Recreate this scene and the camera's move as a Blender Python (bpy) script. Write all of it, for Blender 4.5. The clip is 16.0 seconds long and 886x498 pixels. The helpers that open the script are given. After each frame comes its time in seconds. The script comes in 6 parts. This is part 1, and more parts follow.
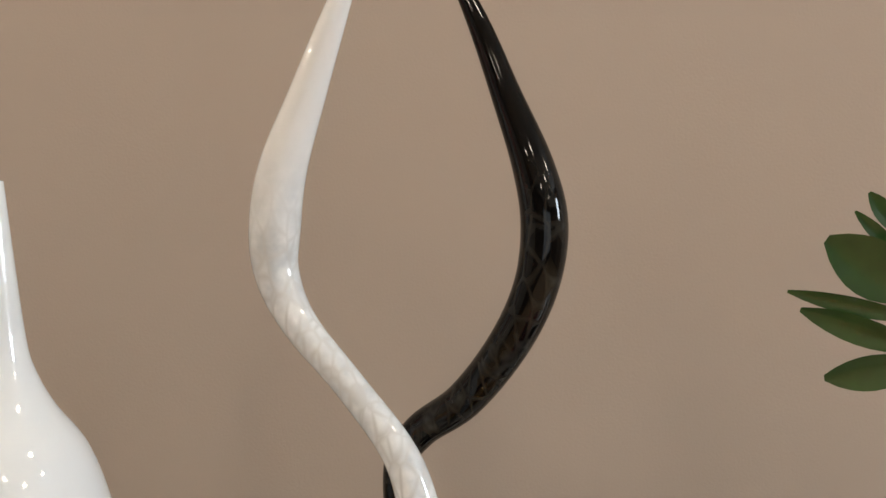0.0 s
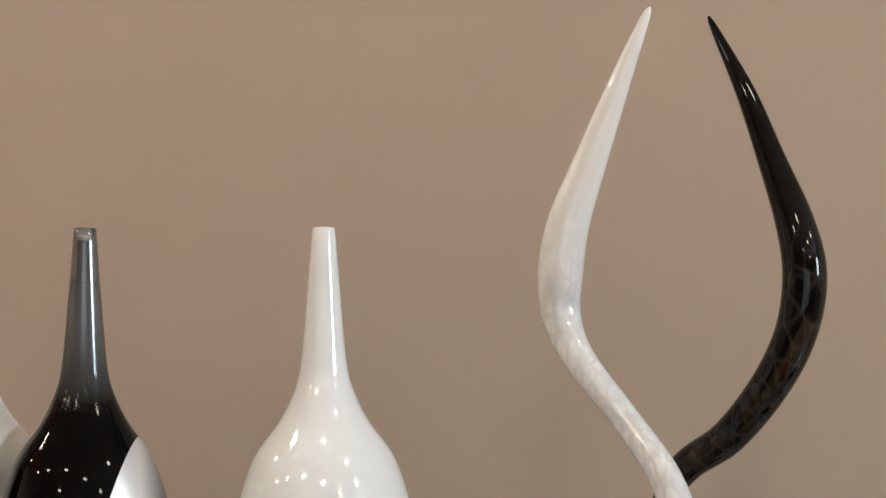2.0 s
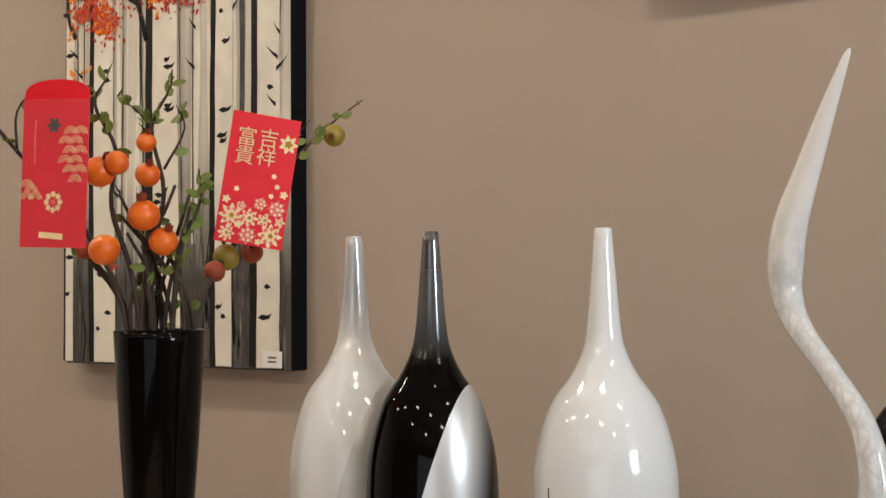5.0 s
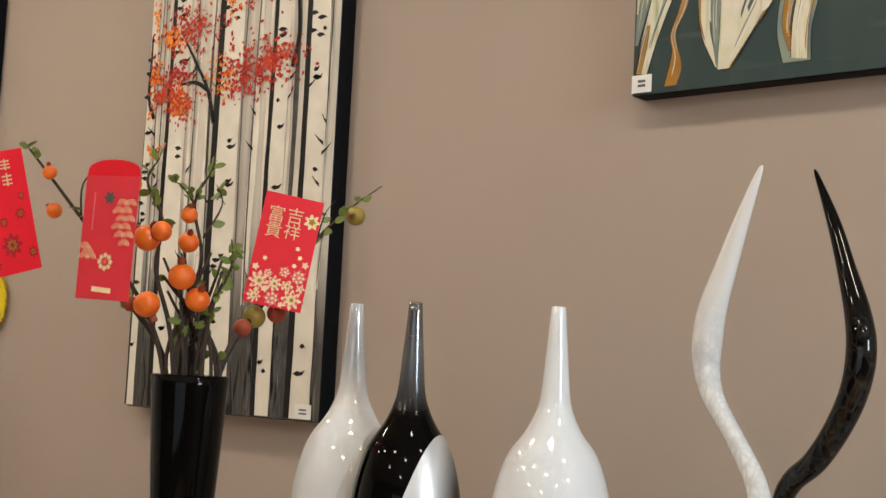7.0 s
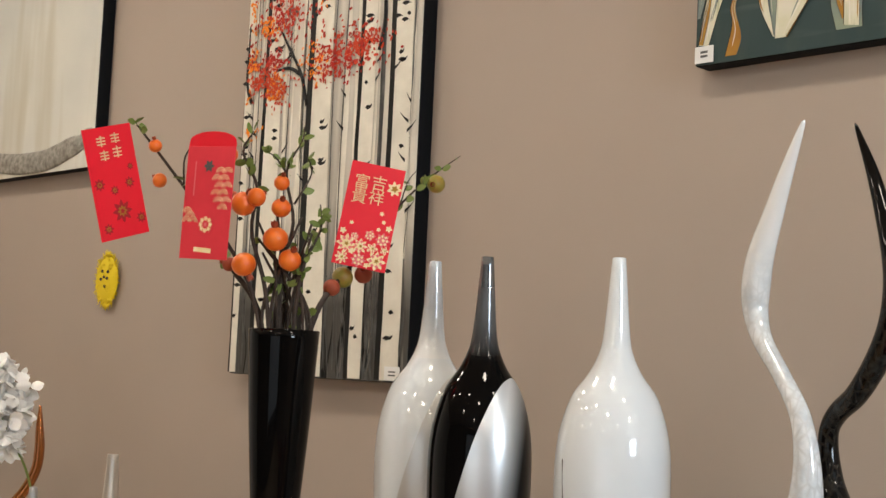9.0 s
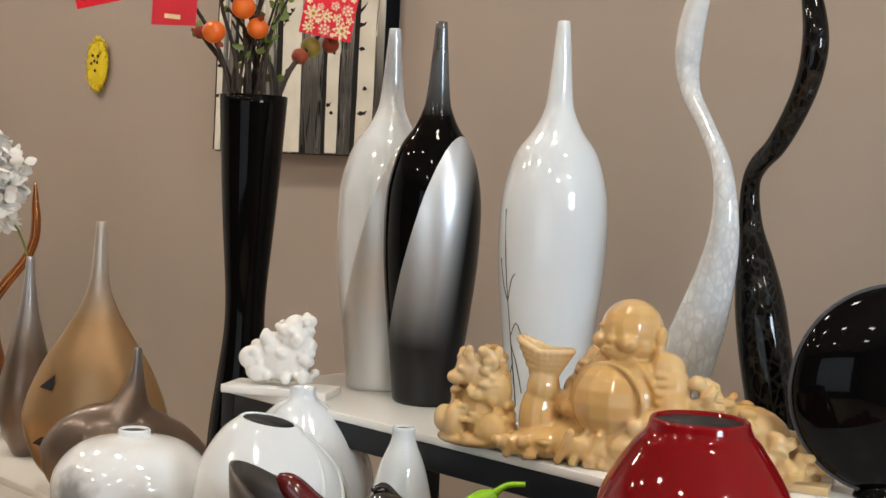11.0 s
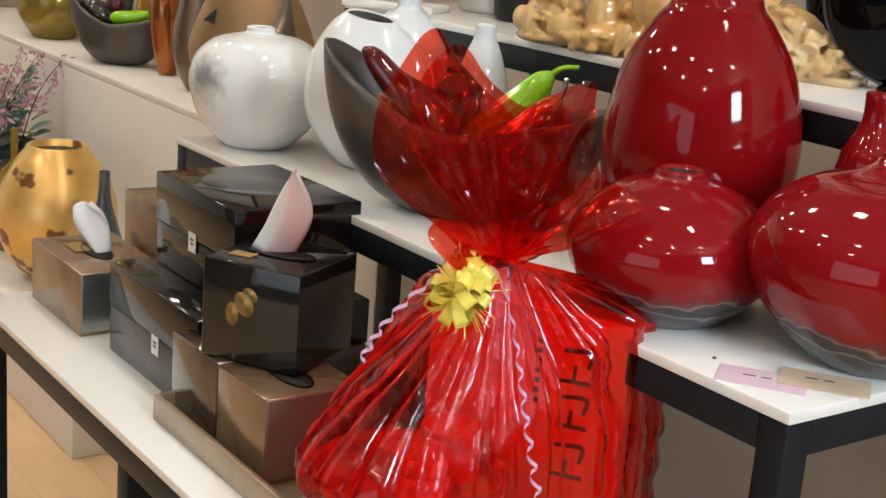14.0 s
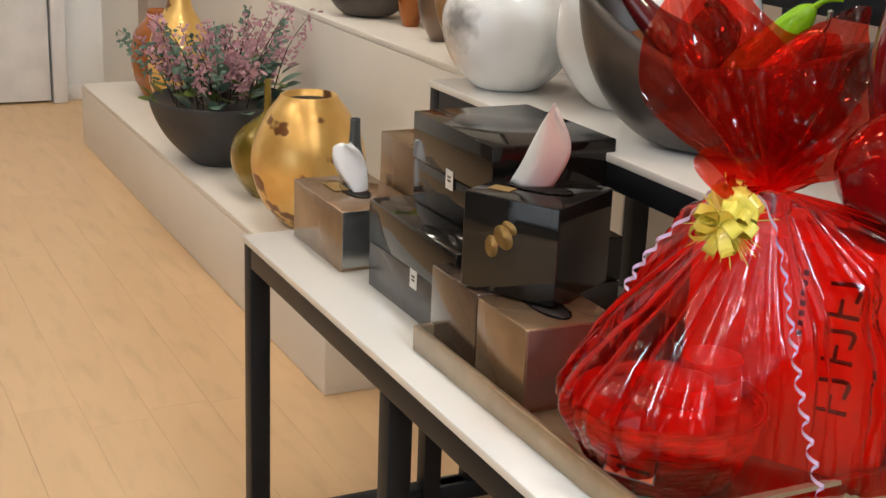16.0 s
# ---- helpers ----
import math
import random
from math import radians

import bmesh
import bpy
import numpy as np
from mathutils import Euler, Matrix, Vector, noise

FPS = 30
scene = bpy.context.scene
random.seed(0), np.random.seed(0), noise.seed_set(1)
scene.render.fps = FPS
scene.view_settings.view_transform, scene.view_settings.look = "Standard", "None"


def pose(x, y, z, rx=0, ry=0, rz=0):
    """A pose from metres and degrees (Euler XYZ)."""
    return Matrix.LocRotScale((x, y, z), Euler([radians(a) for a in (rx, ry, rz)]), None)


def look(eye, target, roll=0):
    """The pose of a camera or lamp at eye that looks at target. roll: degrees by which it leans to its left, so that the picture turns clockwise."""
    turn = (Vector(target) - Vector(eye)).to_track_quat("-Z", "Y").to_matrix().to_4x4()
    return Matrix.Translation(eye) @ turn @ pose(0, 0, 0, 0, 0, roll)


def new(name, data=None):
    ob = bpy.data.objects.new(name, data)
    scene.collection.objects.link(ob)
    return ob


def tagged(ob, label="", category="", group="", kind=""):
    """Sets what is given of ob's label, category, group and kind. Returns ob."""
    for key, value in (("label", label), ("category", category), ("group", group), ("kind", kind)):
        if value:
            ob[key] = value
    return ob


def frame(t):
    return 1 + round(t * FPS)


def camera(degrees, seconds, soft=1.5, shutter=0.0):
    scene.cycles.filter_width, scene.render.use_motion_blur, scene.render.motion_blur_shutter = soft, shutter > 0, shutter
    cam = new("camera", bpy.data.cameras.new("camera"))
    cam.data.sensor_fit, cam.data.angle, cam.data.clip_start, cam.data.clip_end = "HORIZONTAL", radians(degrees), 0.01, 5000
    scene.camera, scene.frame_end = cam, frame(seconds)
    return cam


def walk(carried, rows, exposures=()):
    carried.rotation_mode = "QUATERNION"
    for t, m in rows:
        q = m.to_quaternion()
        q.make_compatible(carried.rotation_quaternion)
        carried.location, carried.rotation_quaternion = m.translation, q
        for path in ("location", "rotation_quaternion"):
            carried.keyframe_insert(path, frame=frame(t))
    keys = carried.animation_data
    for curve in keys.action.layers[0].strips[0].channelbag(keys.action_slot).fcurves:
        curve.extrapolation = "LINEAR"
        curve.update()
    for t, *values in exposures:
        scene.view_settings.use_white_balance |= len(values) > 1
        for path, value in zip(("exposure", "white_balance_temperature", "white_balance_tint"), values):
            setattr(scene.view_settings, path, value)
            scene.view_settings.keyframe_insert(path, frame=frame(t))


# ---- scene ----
cam = camera(36.41, 16.0)
PATH = [
    (0, (0.581, -1.309, 1.594), (0.381, 0.676, 1.447), -1.74),
    (0.5, (0.580, -1.308, 1.588), (0.366, 0.680, 1.545), -0.74),
    (1, (0.590, -1.340, 1.563), (0.267, 0.634, 1.608), -0.76),
    (1.5, (0.599, -1.395, 1.541), (0.137, 0.550, 1.603), -0.04),
    (2, (0.625, -1.432, 1.532), (-0.014, 0.462, 1.590), -0.27),
    (2.5, (0.653, -1.481, 1.528), (-0.105, 0.370, 1.569), -0.69),
    (3, (0.735, -1.536, 1.516), (-0.210, 0.227, 1.552), -0.01),
    (3.5, (0.798, -1.559, 1.515), (-0.281, 0.125, 1.557), 0.14),
    (4, (0.831, -1.593, 1.516), (-0.316, 0.045, 1.569), -0.24),
    (4.2, (0.844, -1.609, 1.513), (-0.320, 0.017, 1.570), -0.30),
    (6.3, (1.073, -1.771, 1.505), (-0.175, -0.213, 1.626), 1.42),
    (6.5, (1.105, -1.778, 1.502), (-0.158, -0.233, 1.640), 2.09),
    (7, (1.182, -1.794, 1.494), (-0.128, -0.294, 1.675), 2.81),
    (7.5, (1.239, -1.824, 1.485), (-0.123, -0.374, 1.692), 2.51),
    (8, (1.263, -1.837, 1.459), (-0.126, -0.417, 1.687), 2.41),
    (8.2, (1.275, -1.838, 1.451), (-0.125, -0.427, 1.680), 2.37),
    (10.3, (1.392, -1.915, 1.386), (-0.052, -0.531, 1.390), 2.13),
    (10.5, (1.413, -1.911, 1.379), (-0.027, -0.523, 1.352), 2.18),
    (11, (1.458, -1.889, 1.349), (0.030, -0.493, 1.245), 2.83),
    (11.5, (1.539, -1.875, 1.315), (0.070, -0.529, 1.143), 3.82),
    (12, (1.621, -1.867, 1.291), (0.086, -0.606, 1.059), 3.98),
    (12.5, (1.680, -1.870, 1.274), (0.115, -0.660, 0.978), 3.70),
    (13, (1.717, -1.890, 1.250), (0.156, -0.695, 0.883), 3.79),
    (13.5, (1.747, -1.899, 1.233), (0.187, -0.727, 0.793), 4.04),
    (14, (1.760, -1.901, 1.211), (0.200, -0.760, 0.697), 4.60),
    (14.5, (1.774, -1.902, 1.190), (0.215, -0.789, 0.614), 4.88),
    (15, (1.777, -1.903, 1.178), (0.192, -0.842, 0.576), 4.42),
    (15.5, (1.762, -1.919, 1.177), (0.109, -0.972, 0.566), 2.95),
    (16, (1.764, -1.945, 1.185), (0.052, -1.098, 0.594), 2.26),
]
walk(cam, [(t, look(eye, target, roll)) for t, eye, target, roll in PATH], [(0, -0.46, 6550, 10), (2, -0.46, 6500, 10), (4.2, -0.54, 6550, 10), (6.3, -0.5, 6450, 9), (8.2, -0.36, 6400, 9), (10.3, -0.44, 6250, 8), (12, -0.32, 6200, 8), (14, -0.3, 6200, 8), (16, -0.36, 6300, 9)])

# ---- world, daylight and lamps ----
world = bpy.data.worlds.new("sky")
scene.world = world
world.use_nodes = True
_nt = world.node_tree
_sky = _nt.nodes.new("ShaderNodeTexSky")
_sky.sky_type, _sky.sun_disc = "NISHITA", False
_sky.sun_elevation, _sky.sun_rotation = radians(42), radians(130)
_nt.nodes["Background"].inputs[1].default_value = 0.05
_nt.links.new(_sky.outputs[0], _nt.nodes["Background"].inputs[0])
SUN = bpy.data.lights.new("sun", "SUN")
SUN.energy, SUN.angle, SUN.color = 2.0, radians(0.6), (1.0, 0.95, 0.88)
_sun = new("sun", SUN)
_sun.matrix_world = look((0, 0, 0), (-0.35, 0.5, -0.75))


def area(name, w, h, watts, colour, m):
    la = bpy.data.lights.new(name, "AREA")
    la.shape, la.size, la.size_y, la.energy, la.color = "RECTANGLE", w, h, watts, colour
    ob = new(name, la)
    ob.matrix_world = m
    return ob


# sky light that enters by the shop window behind and by the window of the side wall
area("daylight_front", 3.2, 2.0, 30, (0.87, 0.94, 1.0), look((2.1, -5.5, 1.45), (1.6, 0, 1.2)))
area("daylight_side", 0.8, 0.85, 112, (0.76, 0.89, 1.0), look((4.42, -1.3, 2.25), (0, -0.9, 1.0)))
# two-cell grille downlights: (x, y, share of the full power)
SPOTS = [(-3.2, -1.2, 1.5), (-2.1, -0.95, 1.7), (-0.95, -0.9, 1.5), (0.35, -0.9, 1.2), (1.55, -0.95, 1.1), (2.9, -1.2, 0.9), (-2.6, -2.5, 1.0), (-1.5, -2.6, 1.0), (-0.2, -2.55, 1.0), (1.1, -2.65, 1.0), (2.4, -2.5, 0.9), (-0.6, -3.9, 1.0), (1.2, -4.1, 1.0), (3.2, -3.7, 1.0)]
CEIL = 2.95
for sx, sy, share in SPOTS:
    area("downlight_lamp", 0.21, 0.15, 6.0 * share, (1.0, 0.90, 0.775), pose(sx, sy, CEIL - 0.016))

# ---- materials ----
def mat(name, colour, rough=0.5, metal=0.0, coat=0.0, second=None, scale=8.0, amount=0.35, bump=0.0, bump_scale=200.0, spec=0.5):
    """A surface with a slow blotch in colour, a fine grain in gloss and, if asked, relief."""
    m = bpy.data.materials.new(name)
    m.use_nodes = True
    nt = m.node_tree
    b = nt.nodes["Principled BSDF"]
    b.inputs["Roughness"].default_value, b.inputs["Metallic"].default_value = rough, metal
    b.inputs["Coat Weight"].default_value, b.inputs["Coat Roughness"].default_value = coat, 0.03
    b.inputs["Specular IOR Level"].default_value = spec
    tc = nt.nodes.new("ShaderNodeTexCoord")
    n1 = nt.nodes.new("ShaderNodeTexNoise")
    n1.inputs["Scale"].default_value, n1.inputs["Detail"].default_value = scale, 6
    nt.links.new(tc.outputs["Object"], n1.inputs["Vector"])
    ramp = nt.nodes.new("ShaderNodeValToRGB")
    ramp.color_ramp.elements[0].position, ramp.color_ramp.elements[1].position = 0.5 - amount / 2, 0.5 + amount / 2
    s = second or [c * 0.86 for c in colour]
    ramp.color_ramp.elements[0].color, ramp.color_ramp.elements[1].color = (*s, 1), (*colour, 1)
    nt.links.new(n1.outputs["Fac"], ramp.inputs[0])
    nt.links.new(ramp.outputs[0], b.inputs["Base Color"])
    n2 = nt.nodes.new("ShaderNodeTexNoise")
    n2.inputs["Scale"].default_value, n2.inputs["Detail"].default_value = bump_scale, 3
    nt.links.new(tc.outputs["Object"], n2.inputs["Vector"])
    mr = nt.nodes.new("ShaderNodeMapRange")
    mr.inputs["To Min"].default_value, mr.inputs["To Max"].default_value = max(0.0, rough - (0.008 if metal else 0.03)), min(1.0, rough + (0.012 if metal else 0.04))
    nt.links.new(n2.outputs["Fac"], mr.inputs["Value"])
    nt.links.new(mr.outputs[0], b.inputs["Roughness"])
    if bump:
        bp = nt.nodes.new("ShaderNodeBump")
        bp.inputs["Strength"].default_value, bp.inputs["Distance"].default_value = bump, 0.002
        nt.links.new(n2.outputs["Fac"], bp.inputs["Height"])
        nt.links.new(bp.outputs[0], b.inputs["Normal"])
    m["base"] = b.name
    return m


def layer(m, mask, colour, rough=None):
    """Mixes a colour over the base colour of m by the mask's output socket."""
    nt = m.node_tree
    b = nt.nodes["Principled BSDF"]
    old = b.inputs["Base Color"].links[0].from_socket
    mx = nt.nodes.new("ShaderNodeMix")
    mx.data_type = "RGBA"
    nt.links.new(mask, mx.inputs[0])
    nt.links.new(old, mx.inputs[6])
    mx.inputs[7].default_value = (*colour, 1)
    nt.links.new(mx.outputs[2], b.inputs["Base Color"])
    return m


def fade_metal(m, mask):
    """Takes the metal of m away where the mask is 1."""
    nt = m.node_tree
    b = nt.nodes["Principled BSDF"]
    mr = nt.nodes.new("ShaderNodeMapRange")
    mr.inputs["To Min"].default_value, mr.inputs["To Max"].default_value = b.inputs["Metallic"].default_value, 0.0
    nt.links.new(mask, mr.inputs["Value"])
    nt.links.new(mr.outputs[0], b.inputs["Metallic"])


def mask_noise(m, scale, lo, hi, stretch=(1, 1, 1), kind="noise", coord="Object"):
    nt = m.node_tree
    tc, mp = nt.nodes.new("ShaderNodeTexCoord"), nt.nodes.new("ShaderNodeMapping")
    mp.inputs["Scale"].default_value = stretch
    nt.links.new(tc.outputs[coord], mp.inputs[0])
    tx = nt.nodes.new("ShaderNodeTexNoise" if kind == "noise" else "ShaderNodeTexVoronoi")
    tx.inputs["Scale"].default_value = scale
    if kind == "edge":
        tx.feature = "DISTANCE_TO_EDGE"
    nt.links.new(mp.outputs[0], tx.inputs["Vector"])
    mr = nt.nodes.new("ShaderNodeMapRange")
    mr.inputs["From Min"].default_value, mr.inputs["From Max"].default_value = lo, hi
    nt.links.new(tx.outputs["Distance" if kind != "noise" else "Fac"], mr.inputs["Value"])
    return mr.outputs[0]


def mask_axis(m, axis, lo, hi, wobble=0.0, wscale=20.0):
    """0 to 1 along an axis of the object, from lo to hi metres, with an uneven border."""
    nt = m.node_tree
    tc, sp = nt.nodes.new("ShaderNodeTexCoord"), nt.nodes.new("ShaderNodeSeparateXYZ")
    nt.links.new(tc.outputs["Object"], sp.inputs[0])
    val = sp.outputs["XYZ".index(axis)]
    if wobble:
        tx = nt.nodes.new("ShaderNodeTexNoise")
        tx.inputs["Scale"].default_value = wscale
        nt.links.new(tc.outputs["Object"], tx.inputs["Vector"])
        ma = nt.nodes.new("ShaderNodeMath")
        ma.operation, ma.inputs[1].default_value = "MULTIPLY_ADD", wobble
        nt.links.new(tx.outputs["Fac"], ma.inputs[0])
        nt.links.new(val, ma.inputs[2])
        val = ma.outputs[0]
    mr = nt.nodes.new("ShaderNodeMapRange")
    mr.inputs["From Min"].default_value, mr.inputs["From Max"].default_value = lo, hi
    nt.links.new(val, mr.inputs["Value"])
    return mr.outputs[0]


def mask_spot(m, centre, r0, r1):
    """1 inside r0 metres of a place on the object, 0 outside r1."""
    nt = m.node_tree
    tc, vm = nt.nodes.new("ShaderNodeTexCoord"), nt.nodes.new("ShaderNodeVectorMath")
    vm.operation = "DISTANCE"
    vm.inputs[1].default_value = centre
    nt.links.new(tc.outputs["Object"], vm.inputs[0])
    tx = nt.nodes.new("ShaderNodeTexNoise")
    tx.inputs["Scale"].default_value = 45
    nt.links.new(tc.outputs["Object"], tx.inputs["Vector"])
    ma = nt.nodes.new("ShaderNodeMath")
    ma.operation, ma.inputs[1].default_value = "MULTIPLY_ADD", 0.05
    nt.links.new(tx.outputs["Fac"], ma.inputs[0])
    nt.links.new(vm.outputs["Value"], ma.inputs[2])
    mr = nt.nodes.new("ShaderNodeMapRange")
    mr.inputs["From Min"].default_value, mr.inputs["From Max"].default_value = r1 + 0.025, r0 + 0.025
    mr.inputs["To Max"].default_value = 0.75
    nt.links.new(ma.outputs[0], mr.inputs["Value"])
    return mr.outputs[0]


def mask_dir(m, way, lo, hi):
    """0 to 1 along a direction of the object, from lo to hi metres."""
    nt = m.node_tree
    tc, vm, mr = nt.nodes.new("ShaderNodeTexCoord"), nt.nodes.new("ShaderNodeVectorMath"), nt.nodes.new("ShaderNodeMapRange")
    vm.operation = "DOT_PRODUCT"
    vm.inputs[1].default_value = way
    nt.links.new(tc.outputs["Object"], vm.inputs[0])
    mr.inputs["From Min"].default_value, mr.inputs["From Max"].default_value = lo, hi
    nt.links.new(vm.outputs["Value"], mr.inputs["Value"])
    return mr.outputs[0]


def times(m, a, b):
    ma = m.node_tree.nodes.new("ShaderNodeMath")
    ma.operation = "MULTIPLY"
    m.node_tree.links.new(a, ma.inputs[0])
    m.node_tree.links.new(b, ma.inputs[1])
    return ma.outputs[0]


WALL = mat("taupe wall paint", (0.395, 0.324, 0.270), 0.75, second=(0.368, 0.300, 0.249), scale=1.2, bump=0.12, bump_scale=350)
WHITE_WALL = mat("white wall paint", (0.78, 0.78, 0.76), 0.7, second=(0.74, 0.74, 0.72), scale=1.5, bump=0.1, bump_scale=300)
# dark tone chosen for unseen walls so black glazes reflect less light
UNSEEN_DARK_WALL = mat("unseen wall darkened for reflections", (0.13, 0.105, 0.09), 0.7, second=(0.11, 0.09, 0.078), scale=1.5, bump=0.1, bump_scale=300)
CEILING_PAINT = mat("ceiling paint", (0.55, 0.53, 0.50), 0.8)
FLOOR_WOOD = mat("pale oak floor", (0.75, 0.52, 0.30), 0.42, second=(0.63, 0.42, 0.23), scale=2.0, amount=0.8, bump=0.05)
layer(FLOOR_WOOD, mask_noise(FLOOR_WOOD, 5, 0.5, 0.9, (1, 5, 1)), (0.56, 0.38, 0.21))
PLINTH = mat("matt white plinth paint", (0.80, 0.765, 0.71), 0.55, second=(0.75, 0.715, 0.66), scale=2)
TABLE_WHITE = mat("white lacquer table top", (0.82, 0.82, 0.80), 0.22, second=(0.79, 0.79, 0.77), scale=3, coat=0.2)
STEEL = mat("black powder-coated steel", (0.009, 0.011, 0.015), 0.42, second=(0.013, 0.015, 0.019), spec=0.22, scale=20, bump=0.05, bump_scale=900)
WHITE_GLAZE = mat("white glaze", (0.70, 0.735, 0.76), 0.08, coat=0.6, second=(0.67, 0.705, 0.73), scale=6)
BLACK_GLAZE = mat("black glaze", (0.002, 0.0018, 0.0018), 0.04, coat=0.0, spec=0.13, second=(0.003, 0.0026, 0.0025), scale=6)
# near-black colour that paints the shade in mouths, slots and notches
OPENING_SHADE = mat("painted shade of openings", (0.01, 0.009, 0.0085), 0.6)
SILVER_ON_BLACK = mat("silver lacquer fading to black", (0.66, 0.69, 0.72), 0.3, metal=0.5, coat=0.15, scale=5, second=(0.70, 0.72, 0.74))
SILVER_ON_WHITE = mat("pearl silver lacquer", (0.56, 0.55, 0.53), 0.3, metal=0.45, coat=0.3, scale=6, second=(0.52, 0.51, 0.49))
NECK_STEEL = mat("gunmetal lacquer", (0.24, 0.25, 0.26), 0.16, metal=0.8, coat=0.0, spec=0.17, scale=6)
PEARL_NECK = mat("pearl grey lacquer", (0.58, 0.62, 0.66), 0.14, metal=0.35, coat=0.6, scale=6)
WHITE_SHELL = mat("white shell inlay lacquer", (0.73, 0.75, 0.76), 0.10, coat=0.6, second=(0.50, 0.54, 0.57), scale=60, amount=0.35)
layer(WHITE_SHELL, times(WHITE_SHELL, mask_noise(WHITE_SHELL, 95, 0.16, 0.0, (1, 1, 0.5), "edge"), mask_axis(WHITE_SHELL, "Z", 0.61, 0.50, 0.03)), (0.54, 0.555, 0.56))
layer(WHITE_SHELL, mask_axis(WHITE_SHELL, "Z", 0.52, 0.60), (0.75, 0.765, 0.77))
BLACK_SHELL = mat("black shell inlay lacquer", (0.003, 0.0027, 0.0025), 0.05, coat=0.0, spec=0.25)
layer(BLACK_SHELL, times(BLACK_SHELL, mask_noise(BLACK_SHELL, 95, 0.14, 0.0, (1, 1, 0.45), "edge"), mask_axis(BLACK_SHELL, "Z", 0.61, 0.53, 0.03)), (0.018, 0.016, 0.013))
layer(BLACK_SHELL, times(BLACK_SHELL, mask_noise(BLACK_SHELL, 60, 0.55, 0.75), mask_axis(BLACK_SHELL, "Z", 0.61, 0.53, 0.03)), (0.03, 0.03, 0.028))
RED_GLAZE = mat("deep red glaze", (0.235, 0.003, 0.005), 0.05, coat=0.0, spec=0.32, second=(0.17, 0.003, 0.005), scale=5)
RED_DIPPED = mat("deep red glaze over grey clay", (0.25, 0.003, 0.005), 0.05, coat=0.0, spec=0.36, second=(0.20, 0.005, 0.01), scale=5)
layer(RED_DIPPED, mask_axis(RED_DIPPED, "Z", 0.084, 0.070, 0.055, 17), (0.050, 0.044, 0.047))
layer(RED_DIPPED, mask_axis(RED_DIPPED, "Z", 0.062, 0.040, 0.055, 17), (0.12, 0.115, 0.12))
for _lo, _tone in ((0.074, (0.22, 0.14, 0.12)), (0.060, (0.19, 0.17, 0.17))):
    layer(RED_DIPPED, times(RED_DIPPED, mask_axis(RED_DIPPED, "Z", _lo + 0.0016, _lo, 0.055, 17), mask_axis(RED_DIPPED, "Z", _lo - 0.0030, _lo - 0.0014, 0.055, 17)), _tone)
JADE = mat("honey onyx", (0.63, 0.42, 0.185), 0.14, coat=0.3, second=(0.56, 0.33, 0.11), scale=14, amount=0.5)
layer(JADE, mask_noise(JADE, 9, 0.45, 0.70), (0.70, 0.52, 0.29))
JADE.node_tree.nodes["Principled BSDF"].inputs["Subsurface Weight"].default_value = 0.25
JADE.node_tree.nodes["Principled BSDF"].inputs["Subsurface Radius"].default_value = (0.012, 0.006, 0.002)
MARBLE = mat("white marble", (0.84, 0.82, 0.78), 0.4, second=(0.78, 0.75, 0.71), scale=18, coat=0.0)
GREY_BOWL = mat("satin grey-brown metal", (0.115, 0.10, 0.09), 0.36, metal=0.55, second=(0.09, 0.078, 0.07), scale=25)
GOLD_SATIN = mat("champagne gold lacquer", (0.44, 0.28, 0.14), 0.30, metal=0.6, coat=0.0, second=(0.36, 0.22, 0.10), scale=7)
BROWN_SATIN = mat("bronze brown lacquer", (0.21, 0.155, 0.12), 0.30, metal=0.6, coat=0.3, second=(0.17, 0.125, 0.095), scale=7)
layer(GOLD_SATIN, mask_axis(GOLD_SATIN, "Z", 0.36, 0.50), (0.62, 0.58, 0.52))
layer(BROWN_SATIN, mask_axis(BROWN_SATIN, "Z", 0.24, 0.40), (0.42, 0.42, 0.43))
COPPER = mat("copper lacquer", (0.44, 0.15, 0.03), 0.2, metal=0.7, coat=0.5, second=(0.32, 0.10, 0.02), scale=9)
YELLOW_GOLD = mat("amber gold lacquer", (0.62, 0.36, 0.06), 0.25, metal=0.55, coat=0.4, second=(0.5, 0.28, 0.04), scale=9)
OLIVE_GOLD = mat("olive gold lacquer", (0.30, 0.21, 0.03), 0.22, metal=0.5, coat=0.5, second=(0.2, 0.15, 0.02), scale=9)
GOLD_LEAF = mat("gold leaf lacquer", (0.86, 0.58, 0.20), 0.3, metal=0.5, coat=0.2, second=(0.78, 0.47, 0.13), scale=16)
layer(GOLD_LEAF, mask_noise(GOLD_LEAF, 13, 0.58, 0.62), (0.22, 0.09, 0.03))
ORANGE_GLAZE = mat("burnt orange lacquer", (0.42, 0.14, 0.03), 0.25, coat=0.4, second=(0.28, 0.08, 0.02), scale=12)
CHARCOAL = mat("charcoal stoneware", (0.035, 0.036, 0.04), 0.5, second=(0.05, 0.05, 0.055), scale=12, bump=0.1, bump_scale=300)
BLUE_STEEL = mat("blue grey lacquer", (0.11, 0.14, 0.17), 0.25, metal=0.6, coat=0.4)
BLACK_LACQUER = mat("brushed black lacquer", (0.007, 0.0066, 0.0062), 0.06, coat=0.0, spec=0.55, second=(0.012, 0.0115, 0.011), scale=30)
layer(BLACK_LACQUER, mask_noise(BLACK_LACQUER, 60, 0.55, 0.8, (1, 1, 30)), (0.019, 0.018, 0.017))
GREY_LACQUER = mat("grey lacquer", (0.075, 0.075, 0.078), 0.22, coat=0.0, second=(0.06, 0.06, 0.063), scale=18)
